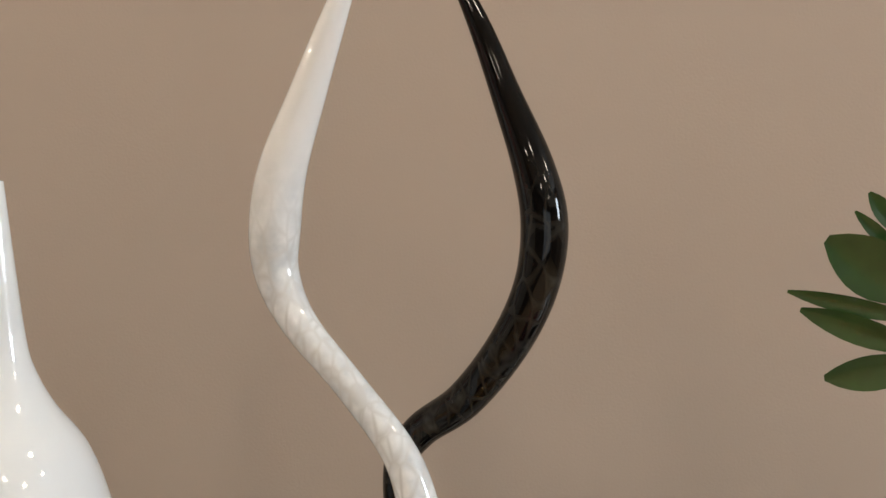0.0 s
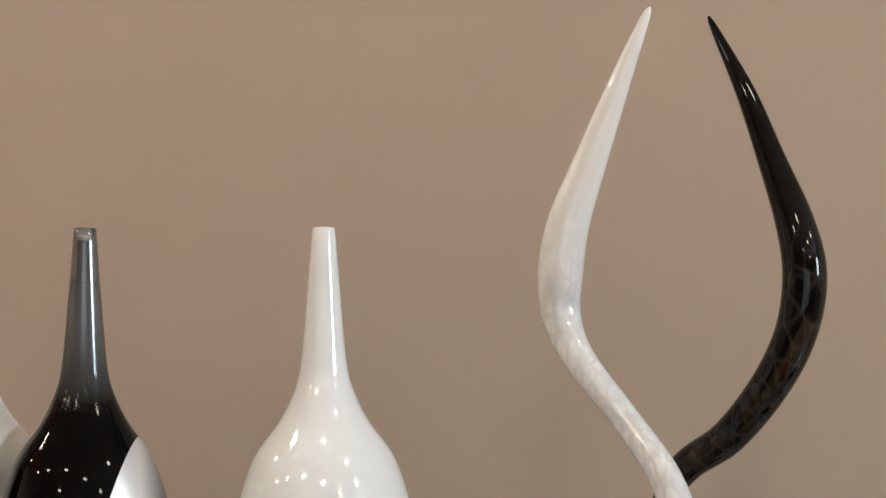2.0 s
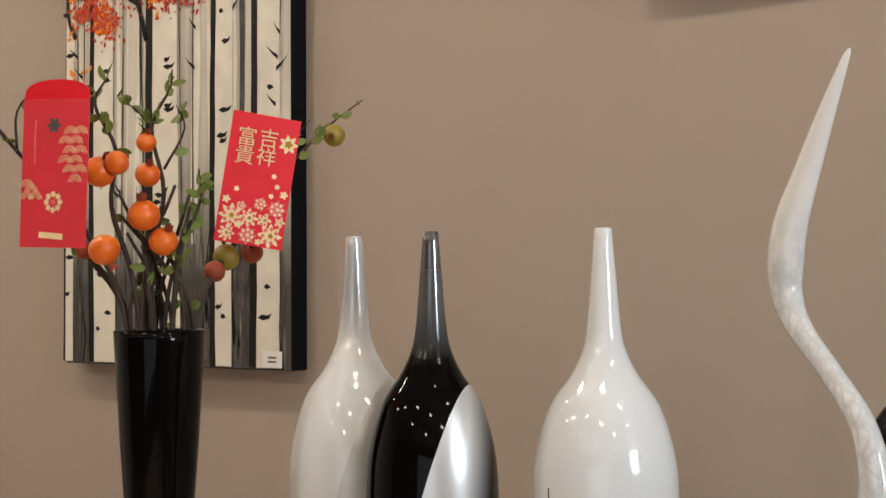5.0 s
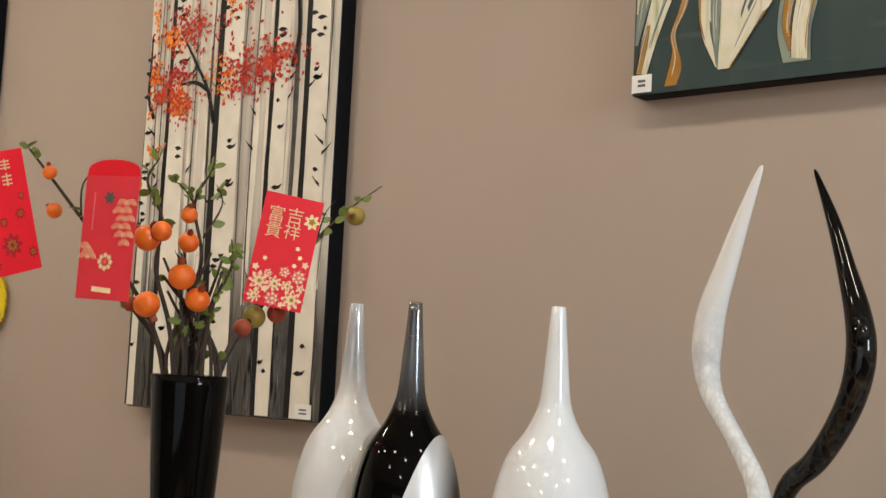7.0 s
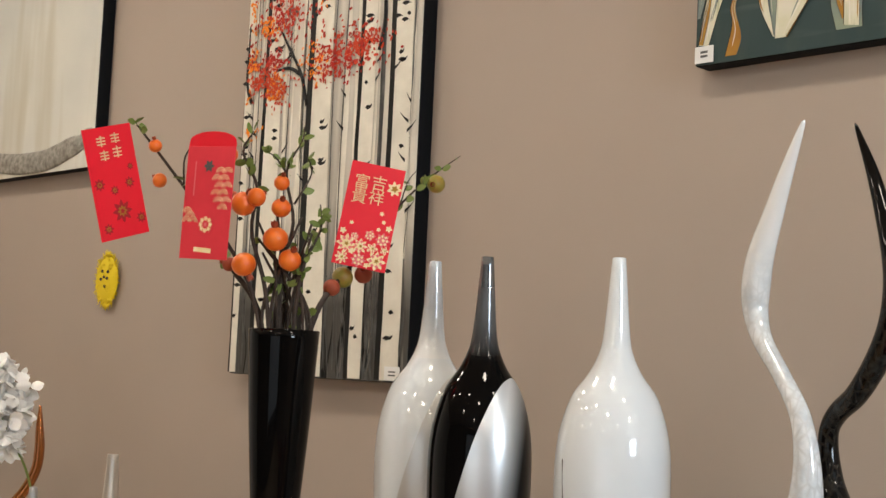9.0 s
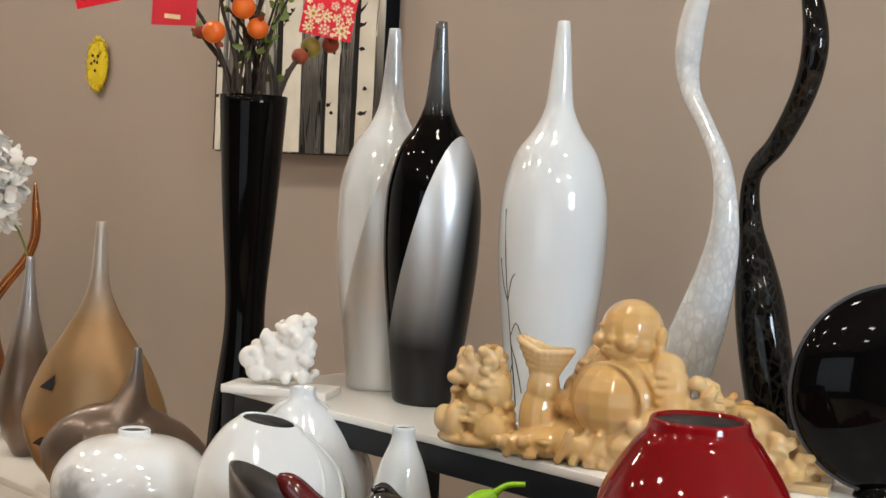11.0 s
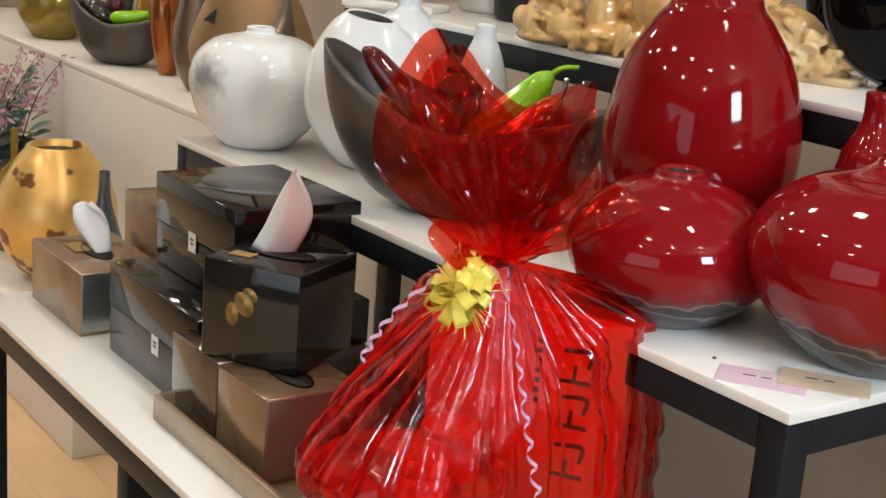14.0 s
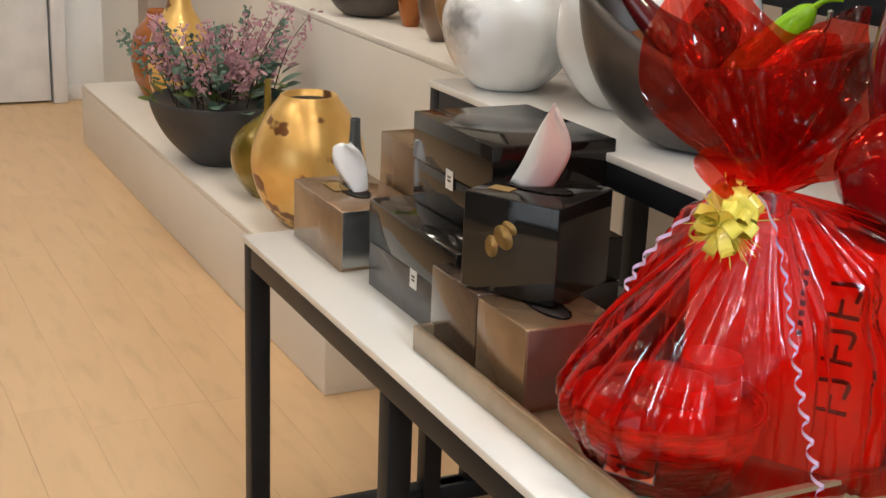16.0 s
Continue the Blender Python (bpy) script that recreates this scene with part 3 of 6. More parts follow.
# plinths
def plinth(name, x0, x1, y0, y1, h, label):
    t = thing(name, pose((x0 + x1) / 2, (y0 + y1) / 2, 0), label, "plinth")
    part("body", box(x1 - x0, y1 - y0, h - 0.018, 0.002), PLINTH, t)
    part("top_panel", box(x1 - x0, y1 - y0, 0.018, 0.002, (0, 0, h - 0.018)), PLINTH, t)
    return t


ZT, ZL = 0.66, 0.23
plinth("tall_plinth", -3.34, -0.31, -0.54, -0.004, ZT, "tall matt white display plinth along the wall")
plinth("low_plinth", -3.345, -0.775, -0.963, -0.543, ZL, "low matt white display step in front of the tall plinth")

# ---- the three nesting tables ----
def table(x0, x1, y0, y1, z, label, extra=()):
    w, d = x1 - x0, y1 - y0
    t = thing("display_table", pose((x0 + x1) / 2, (y0 + y1) / 2, 0), label, "table", "nesting display tables")
    part("tabletop", box(w, d, 0.012, 0.0015, (0, 0, z - 0.012)), TABLE_WHITE, t, "glossy white table top")
    s = 0.034
    for sy in (-1, 1):
        part("apron", box(w - 0.004 - 2 * s, s, 0.036, 0.002, (0, sy * (d / 2 - 0.002 - s / 2), z - 0.048)), STEEL, t)
    for sx in (-1, 1):
        part("side_rail", box(s, d - 0.004 - 2 * s, 0.036, 0.002, (sx * (w / 2 - 0.002 - s / 2), 0, z - 0.048)), STEEL, t)
        part("floor_rail", box(s, d - 0.004 - 2 * s, s, 0.002, (sx * (w / 2 - 0.002 - s / 2), 0, 0)), STEEL, t)
        for sy in (-1, 1):
            part("leg", box(s, s, z - 0.012, 0.002, (sx * (w / 2 - 0.002 - s / 2), sy * (d / 2 - 0.002 - s / 2), 0)), STEEL, t)
    for ex in extra:
        part("leg", box(s, s, z - 0.048, 0.002, (ex - (x0 + x1) / 2, -(d / 2 - 0.002 - s / 2), 0)), STEEL, t)
    return t


ZB, ZM, ZF = 1.011, 0.786, 0.542
table(-0.282, 1.36, -0.662, -0.20, ZB, "tallest white-topped table on a black steel frame")
table(-0.270, 1.040, -0.978, -0.53, ZM, "middle white-topped table on a black steel frame")
table(-0.277, 0.842, -1.303, -0.850, ZF, "lowest white-topped table on a black steel frame", (0.31,))

# ---- things on the tallest table ----
BOTTLE = [(0.044, 0), (0.0475, 0.006), (0.0495, 0.03), (0.056, 0.085), (0.0635, 0.15), (0.0695, 0.215), (0.071, 0.282), (0.067, 0.332), (0.053, 0.382), (0.0335, 0.413), (0.0225, 0.437), (0.0172, 0.460), (0.0125, 0.515), (0.0085, 0.5705)]


def bottle(x, y, body, neck, facet, label, turn=0.0, seam=0.425, flatten=1.0, wide=1.1):
    t = thing("bottle_vase", pose(x, y, ZB, 0, 0, turn), label, "vase", "tall bottle vases")
    bm = lathe([(r * wide, z) for r, z in BOTTLE], 64, 1.0, flatten, 5, 0.002, 0.05)
    bmesh.ops.bisect_plane(bm, geom=bm.verts[:] + bm.edges[:] + bm.faces[:], plane_co=(0, 0, seam), plane_no=(0, 0, 1))
    if facet:
        u, w = Vector((0.695, 0.719, 0)), Vector((0.719, -0.695, 0))
        n = (u + w * 0.46 + Vector((0, 0, -0.326))).normalized()
        co = Vector((0, 0, 0.259)) + u * 0.001
        bmesh.ops.bisect_plane(bm, geom=bm.verts[:] + bm.edges[:] + bm.faces[:], plane_co=co, plane_no=n)
    me_all = bpy.data.meshes.new("tmp")
    bm.to_mesh(me_all)
    bm.free()
    for nm, m in (("body", body), ("neck", neck), ("facet", facet)):
        if m is None:
            continue
        b = bmesh.new()
        b.from_mesh(me_all)
        kill = []
        for f in b.faces:
            c = f.calc_center_median()
            k = "neck" if c.z > seam else ("facet" if facet and (c - co).dot(n) > 0 else "body")
            if k != nm:
                kill.append(f)
        bmesh.ops.delete(b, geom=kill, context="FACES")
        part(nm, b, m, t)
    bpy.data.meshes.remove(me_all)
    return t


layer(NECK_STEEL, mask_axis(NECK_STEEL, "Z", 0.535, 0.430), (0.004, 0.0035, 0.0035))
fade_metal(NECK_STEEL, mask_axis(NECK_STEEL, "Z", 0.535, 0.430))
fade_metal(PEARL_NECK, mask_axis(PEARL_NECK, "Z", 0.50, 0.425))
layer(PEARL_NECK, mask_axis(PEARL_NECK, "Z", 0.50, 0.425), (0.74, 0.755, 0.76))
layer(SILVER_ON_BLACK, mask_dir(SILVER_ON_BLACK, (0.695, 0.719, -0.10), -0.004, 0.028), (0.006, 0.006, 0.0065))
layer(SILVER_ON_WHITE, mask_dir(SILVER_ON_WHITE, (0.695, 0.719, -0.18), -0.055, 0.005), (0.78, 0.78, 0.77))
layer(SILVER_ON_BLACK, mask_axis(SILVER_ON_BLACK, "Z", 0.30, 0.10, 0.03, 6), (0.012, 0.012, 0.0125))
bottle(0.000, -0.489, BLACK_GLAZE, NECK_STEEL, SILVER_ON_BLACK, "glossy black bottle vase with a slanting silver facet", flatten=0.93, wide=1.06)
bottle(-0.141, -0.455, WHITE_GLAZE, PEARL_NECK, SILVER_ON_WHITE, "glossy white bottle vase with a slanting pearl grey facet")
bw = bottle(0.181, -0.421, WHITE_GLAZE, WHITE_GLAZE, None, "glossy white bottle vase with a thin drawn twig")
TWIG = [[(-0.93, 0.30), (-0.88, 0.22), (-0.84, 0.12), (-0.80, 0.02)], [(-0.86, 0.17), (-0.93, 0.19), (-1.0, 0.23)], [(-0.84, 0.12), (-0.72, 0.14), (-0.62, 0.12)], [(-0.84, 0.11), (-0.74, 0.08), (-0.66, 0.04)], [(-0.86, 0.17), (-0.78, 0.20), (-0.72, 0.21)], [(-0.83, 0.08), (-0.92, 0.06), (-0.98, 0.02)]]
_pr = spline(BOTTLE, 8)
for tw in TWIG:
    pts = []
    for a, z in tw:
        r = float(np.interp(z, [p[1] for p in _pr], [p[0] for p in _pr]))
        ang = radians(258) + (a + 0.85) * 1.6
        pts.append((r * 1.102 * math.cos(ang), r * 1.102 * math.sin(ang), z, 0.0009))
    part("drawn_twig", tube(pts, 6, 4), SHADE_GREY, bw)

HORN_W = [(0.400, -0.420, 1.011, 0.0330), (0.403, -0.420, 1.050, 0.0360), (0.414, -0.418, 1.098, 0.0370), (0.428, -0.418, 1.142, 0.0365), (0.445, -0.418, 1.190, 0.0325), (0.462, -0.420, 1.245, 0.0260), (0.472, -0.423, 1.290, 0.0205), (0.472, -0.424, 1.340, 0.0155), (0.459, -0.420, 1.388, 0.0125), (0.423, -0.404, 1.434, 0.0112), (0.386, -0.387, 1.475, 0.0128), (0.369, -0.378, 1.510, 0.0160), (0.369, -0.379, 1.545, 0.0185), (0.377, -0.382, 1.585, 0.0172), (0.397, -0.388, 1.634, 0.0132), (0.419, -0.395, 1.686, 0.0092), (0.442, -0.401, 1.738, 0.0040), (0.447, -0.402, 1.748, 0.0010)]
HORN_B = [(0.515, -0.334, 1.011, 0.0310), (0.512, -0.334, 1.030, 0.0325), (0.500, -0.334, 1.088, 0.0345), (0.487, -0.334, 1.146, 0.0350), (0.474, -0.332, 1.204, 0.0330), (0.462, -0.330, 1.256, 0.0255), (0.449, -0.327, 1.307, 0.0165), (0.445, -0.326, 1.360, 0.0125), (0.462, -0.336, 1.388, 0.0130), (0.497, -0.352, 1.414, 0.0140), (0.530, -0.366, 1.455, 0.0150), (0.551, -0.373, 1.497, 0.0160), (0.558, -0.374, 1.540, 0.0168), (0.551, -0.370, 1.581, 0.0148), (0.533, -0.362, 1.632, 0.0108), (0.514, -0.355, 1.684, 0.0078), (0.489, -0.346, 1.738, 0.0032), (0.484, -0.345, 1.749, 0.0010)]
for nm, pts, m, m2, lb in (("horn_sculpture", HORN_W, WHITE_SHELL, WHITE_SHELL, "tall white curved horn sculpture with shell inlay"), ("horn_sculpture", HORN_B, BLACK_SHELL, BLACK_SHELL, "tall black curved horn sculpture with shell inlay")):
    b = pts[0]
    loc = [(p[0] - b[0], p[1] - b[1], p[2] - ZB, p[3]) for p in pts]
    t = thing(nm, pose(b[0], b[1], ZB), lb, "sculpture", "horn sculptures")
    low, top = split_at(tube(loc, 32, 6), 0.60)
    part("inlaid_stem", low, m, t)
    part("smooth_tip", top, m2, t, "plain glossy tip")


def lumps(name, spots, material, m, voxel, label, category, seed=1, plus=None):
    """A carved lump: overlapping balls fused into one skin."""
    bm = bmesh.new()
    for a, y, z, rx, ry, rz in spots:
        add(bm, ball(1, (a, y, z), (rx, ry, rz), 14, 10))
    if plus:
        add(bm, plus)
    ob = part(name, bm, material)
    rm = ob.modifiers.new("fuse", "REMESH")
    rm.mode, rm.voxel_size, rm.use_smooth_shade = "VOXEL", voxel, True
    sm = ob.modifiers.new("soften", "SMOOTH")
    sm.factor, sm.iterations = 0.5, 2
    return solo(ob, m, label, category)


rnd = random.Random(7)
FACING = Matrix.Rotation(radians(-24), 4, "Z")


def facing(spots, centre):
    """Turns ball rows built looking along -y to the statue's own facing."""
    c = Vector(centre)
    return [(*(c + FACING @ Vector(p[:3])), *p[3:]) for p in spots]


S = []
# torso, belly, chest, neck and head, built looking along -y round the seat
BODY = [(0, 0.012, 0.075, 0.062, 0.046, 0.070), (0, -0.020, 0.078, 0.056, 0.050, 0.054), (-0.020, -0.014, 0.113, 0.027, 0.026, 0.020), (0.020, -0.014, 0.113, 0.027, 0.026, 0.020), (0, 0.004, 0.128, 0.044, 0.030, 0.024), (0, 0, 0.142, 0.022, 0.022, 0.016)]
HEAD = [(0, 0, 0.174, 0.0335, 0.035, 0.035), (0, -0.004, 0.162, 0.0345, 0.031, 0.024), (0, -0.024, 0.152, 0.017, 0.012, 0.010), (-0.016, -0.026, 0.163, 0.0125, 0.0105, 0.0105), (0.016, -0.026, 0.163, 0.0125, 0.0105, 0.0105), (0, -0.033, 0.166, 0.0065, 0.0055, 0.006), (0, -0.031, 0.173, 0.004, 0.005, 0.008), (-0.012, -0.0275, 0.180, 0.009, 0.0045, 0.003), (0.012, -0.0275, 0.180, 0.009, 0.0045, 0.003), (0, -0.034, 0.1565, 0.009, 0.004, 0.0022), (0, -0.033, 0.1515, 0.008, 0.004, 0.0022)]
for e in (-1, 1):
    HEAD += [(e * 0.036, 0.004, 0.170, 0.006, 0.010, 0.013), (e * 0.037, 0.001, 0.155, 0.0055, 0.007, 0.011), (e * 0.037, -0.001, 0.145, 0.006, 0.006, 0.006)]
BODY = [(x * 1.12, y, z, rx * 1.12, ry, rz) for x, y, z, rx, ry, rz in BODY]
HEAD = [(x * 1.17, y * 1.17 - 0.004, 0.128 + (z - 0.140) * 1.08, rx * 1.17, ry * 1.17, rz * 1.12) for x, y, z, rx, ry, rz in HEAD]
S += facing(BODY + HEAD, (0, 0, 0))
# shoulders, sleeves and forearms, with the folds of the robe
for e, low in ((1, 0.062), (-1, 0.068)):
    ARM = [(e * 0.050, 0.004, 0.122, 0.024, 0.024, 0.022), (e * 0.064, 0.0, 0.102, 0.022, 0.024, 0.026), (e * 0.073, -0.012, 0.080, 0.020, 0.024, 0.024), (e * 0.066, -0.034, low, 0.022, 0.022, 0.018), (e * 0.052, -0.050, low - 0.004, 0.014, 0.014, 0.011)]
    for k in range(6):
        v = k / 5
        ARM += [(e * (0.058 + 0.020 * v), -0.016 - 0.016 * v + 0.006 * j, 0.118 - 0.052 * v - 0.004 * j, 0.012, 0.010, 0.0045) for j in range(3)]
    S += facing(ARM, (0, 0, 0))
# the open collar that runs round the chest and under the belly, and a fold inside it
RIM = []
for k in range(72):
    a = 2 * math.pi * k / 72
    for th, r in ((60, 0.0036), (82, 0.0046)):
        st, ct_ = math.sin(radians(th)), math.cos(radians(th))
        drop = 1.0
        RIM.append((0.064 * st * math.sin(a), -0.020 - 0.051 * ct_, 0.078 + 0.056 * st * math.cos(a) * drop, r, r, r))
S += facing(RIM, (0, 0, 0))
# crossed legs and the skirt of the robe on the base
S += facing([(0.055, -0.030, 0.030, 0.052, 0.034, 0.026), (-0.050, -0.034, 0.028, 0.050, 0.034, 0.024), (0, -0.052, 0.022, 0.050, 0.018, 0.018), (0.095, -0.006, 0.036, 0.030, 0.030, 0.032)], (0, 0, 0))
for k in range(9):
    a = -0.07 + 0.018 * k
    for j in range(8):
        S.append((a + 0.002 * j, -0.060 + 0.002 * j * (k % 2), 0.006 + 0.005 * j, 0.0055, 0.007, 0.006))
# draped arm over the sack: slanting folds towards the coins
for k in range(5):
    for j in range(14):
        v = j / 13
        S.append((0.052 + 0.078 * v, -0.036 + 0.005 * k, 0.092 - 0.012 * k - 0.034 * v + 0.010 * math.sin(v * 3.1), 0.010, 0.010, 0.0055))
S += [(0.105, -0.01, 0.045, 0.040, 0.036, 0.042)]
# raised knee with a shallow cup-shaped ingot on it
S += [(-0.112, -0.012, 0.045, 0.026, 0.028, 0.048), (-0.108, -0.014, 0.085, 0.021, 0.022, 0.026), (-0.094, -0.030, 0.020, 0.044, 0.030, 0.020), (-0.120, -0.03, 0.016, 0.030, 0.028, 0.016)]
for k in range(28):
    a = 2 * math.pi * k / 28
    for j in range(5):
        v = j / 4
        S.append((-0.108 + (0.016 + 0.018 * v) * math.cos(a), -0.012 + (0.012 + 0.008 * v) * math.sin(a), 0.104 + 0.026 * v + 0.008 * v * abs(math.cos(a)) - 0.006 * v * math.cos(a), 0.005, 0.005, 0.005))
# the crouching lion-dog: haunch, body, head, curled mane and paws
S += [(-0.190, -0.004, 0.045, 0.034, 0.028, 0.040), (-0.180, -0.010, 0.074, 0.030, 0.024, 0.028), (-0.204, -0.016, 0.098, 0.022, 0.020, 0.022), (-0.220, -0.026, 0.088, 0.013, 0.013, 0.010), (-0.218, -0.030, 0.030, 0.014, 0.014, 0.028), (-0.170, -0.032, 0.026, 0.022, 0.014, 0.022), (-0.235, -0.024, 0.034, 0.014, 0.016, 0.018), (-0.196, -0.012, 0.010, 0.052, 0.036, 0.011), (-0.212, -0.034, 0.100, 0.005, 0.005, 0.004)]
for i in range(170):
    a, v = rnd.uniform(0, 6.28), rnd.random()
    S.append((-0.190 + (0.046 - 0.022 * v) * math.cos(a) - 0.004 * v, -0.006 + (0.036 - 0.012 * v) * math.sin(a), 0.010 + 0.116 * v, *[rnd.uniform(0.004, 0.0085) for _ in range(3)]))
for i in range(110):
    a = rnd.uniform(-0.15, 0.16)
    S.append((a, -0.05 + rnd.uniform(-0.012, 0.012), rnd.uniform(0.004, 0.026), *[rnd.uniform(0.004, 0.010) for _ in range(3)]))
# the heap of coins: thin discs tipped to and fro
HEAP = bmesh.new()
for i in range(90):
    a = rnd.uniform(0.085, 0.225)
    S.append((a, rnd.uniform(-0.042, 0.02), rnd.uniform(0.012, 0.112 - (a - 0.095) * 0.50), *[rnd.uniform(0.006, 0.012) for _ in range(3)]))
for i in range(150):
    a = rnd.uniform(0.095, 0.222)
    top = 0.108 - (a - 0.095) * 0.50
    m = Matrix.Translation((a, rnd.uniform(-0.042, 0.022), rnd.uniform(0.014, top))) @ Euler((rnd.uniform(-0.9, 0.9), rnd.uniform(-0.9, 0.9), 0)).to_matrix().to_4x4()
    bmesh.ops.create_cone(HEAP, cap_ends=True, segments=14, radius1=0.0130, radius2=0.0110, depth=0.009, matrix=m)
S += [(0.145, -0.01, 0.045, 0.055, 0.030, 0.046), (0.190, -0.01, 0.026, 0.036, 0.026, 0.026), (0.232, -0.018, 0.032, 0.016, 0.013, 0.013), (0.0, 0.0, 0.008, 0.225, 0.052, 0.010)]
lumps("statue", S, JADE, pose(0.452, -0.572, ZB, 0, 0, 23), 0.0022, "carved honey onyx seated statue with ingots and coins", "statue", plus=HEAP)
S = []
rnd = random.Random(3)
for i in range(130):
    a = rnd.uniform(-0.050, 0.050)
    top = 0.062 + 0.05 * max(0, math.cos((a - 0.022) * 26))
    S.append((a, rnd.uniform(-0.022, 0.022), rnd.uniform(0.012, top), *[rnd.uniform(0.005, 0.010)] * 3))
S += [(0, 0, 0.04, 0.045, 0.022, 0.035), (0.02, 0, 0.08, 0.024, 0.02, 0.03), (-0.05, -0.005, 0.04, 0.018, 0.02, 0.018), (-0.035, -0.01, 0.02, 0.02, 0.014, 0.016)]
lumps("lion_statue", S, MARBLE, pose(-0.165, -0.632, ZB + 0.012, 0, 0, 33), 0.0024, "small carved white marble lion on a thin base", "statue")
solo(part("marble_slab", box(0.165, 0.078, 0.012, 0.001), MARBLE), pose(-0.165, -0.632, ZB, 0, 0, 33), "thin white marble base plate under the small lion", "base plate")
solo(part("onyx_slab", box(0.17, 0.075, 0.010, 0.001), JADE), pose(0.60, -0.512, ZB, 0, 0, 23), "thin honey onyx slab under the coin pile", "base plate")
mv = thing("moon_vase", pose(0.735, -0.455, ZB, 0, 0, 45), "glossy black disc-shaped vase with a raised edge", "vase")
part("body", ball(0.119, (0, 0, 0.124), (1.0, 0.42, 1.0), 48, 32), BLACK_GLAZE, mv)
ring = []
for k in range(64):
    a = 2 * math.pi * k / 64
    ring.append((0.1195 * math.cos(a), -0.004, 0.124 + 0.1195 * math.sin(a), 0.0025))
part("rim_edge", tube(ring + [ring[0]], 8, 1), CHARCOAL, mv, "dull dark edge")
part("foot", lathe([(0.04, 0), (0.038, 0.006), (0.03, 0.02)], 32, 1, 0.7, 2, 0), BLACK_GLAZE, mv)
pv = thing("potted_plant", pose(1.02, -0.40, ZB), "leafy green plant in a small black pot", "plant")
part("pot", lathe([(0.045, 0), (0.055, 0.03), (0.06, 0.09), (0.058, 0.12)], 40), BLACK_GLAZE, pv)


def leaf_mesh(length, width, bend=0.25, n=8, cup=0.15):
    bm = bmesh.new()
    rows = []
    for i in range(n + 1):
        t = i / n
        w = width / 2 * (math.sin(math.pi * min(1, t * 0.94 + 0.03)) ** 0.75)
        z = bend * length * t * t * -1
        rows.append([bm.verts.new((s * w, t * length, z + abs(s) * cup * w)) for s in (-1, -0.5, 0, 0.5, 1)])
    for a, b in zip(rows, rows[1:]):
        for k in range(4):
            bm.faces.new((a[k], a[k + 1], b[k + 1], b[k]))
    return bm


for (sx, sz), (lx, lz), w in (((0.80, 1.49), (0.741, 1.528), 0.040), ((0.80, 1.475), (0.716, 1.494), 0.013), ((0.80, 1.455), (0.724, 1.482), 0.020), ((0.80, 1.446), (0.739, 1.437), 0.026), ((0.79, 1.515), (0.759, 1.546), 0.010), ((0.79, 1.53), (0.768, 1.558), 0.014), ((0.80, 1.50), (0.79, 1.58), 0.03), ((0.82, 1.49), (0.87, 1.55), 0.035), ((0.82, 1.46), (0.88, 1.46), 0.035), ((0.82, 1.47), (0.87, 1.505), 0.03)):
    L = math.hypot(lx - sx, lz - sz)
    ang = math.degrees(math.atan2(lz - sz, lx - sx))
    o = part("leaf", leaf_mesh(L, w, 0.05), DARK_LEAF, pv)
    o.matrix_local = pose(sx - 1.02, -0.02, sz - ZB) @ Euler((0, radians(-ang), 0)).to_matrix().to_4x4() @ pose(0, 0, 0, 0, 0, -90) @ pose(0, 0, 0, 0, 75, 0)
part("stem", tube([(0, 0, 0.1, 0.006), (-0.06, 0, 0.22, 0.005), (-0.16, -0.01, 0.36, 0.004), (-0.21, -0.02, 0.46, 0.003), (-0.225, -0.02, 0.52, 0.002)], 8), TWIG_LEAF, pv)

# ---- things on the middle table ----
t = thing("round_vase", pose(-0.178, -0.878, ZM) @ Matrix.Scale(1.07, 4), "round glossy white vase with a grey smudge and tiny mouth", "vase")
SMUDGED = mat("white glaze with grey brush smudge", (0.76, 0.77, 0.77), 0.11, coat=0.6, second=(0.73, 0.74, 0.74), scale=6)
layer(SMUDGED, mask_spot(SMUDGED, (0.02, -0.10, 0.105), 0.012, 0.045), (0.12, 0.115, 0.11))
o = part("body", lathe([(0.04, 0), (0.055, 0.004), (0.088, 0.04), (0.104, 0.09), (0.098, 0.13), (0.070, 0.158), (0.034, 0.168), (0.023, 0.171), (0.021, 0.178)], 64, 1, 1, 5, 0.004, 0.03), SMUDGED, t)
# flat dark disc below the lip paints the shade inside the mouth
part("mouth_shadow", lathe([(0.0168, 0.1758), (0.0168, 0.1763)], 24, fine=1, lip=0), OPENING_SHADE, t)
t = thing("slit_vase", pose(0.012, -0.774, ZM), "bulbous glossy white vase with leaf folds and a slit mouth", "vase")
SLIT = [(0.045, 0), (0.06, 0.004), (0.092, 0.05), (0.105, 0.10), (0.094, 0.16), (0.066, 0.205), (0.038, 0.232)]


def pinch(bm):
    """Presses the round mouth into a slit that dips to one end."""
    for v in bm.verts:
        k = max(0.0, min(1.0, (v.co.z - 0.13) / 0.10))
        v.co.y *= 1 - 0.45 * k * k
        v.co.z -= 0.16 * v.co.x * k
    return bm


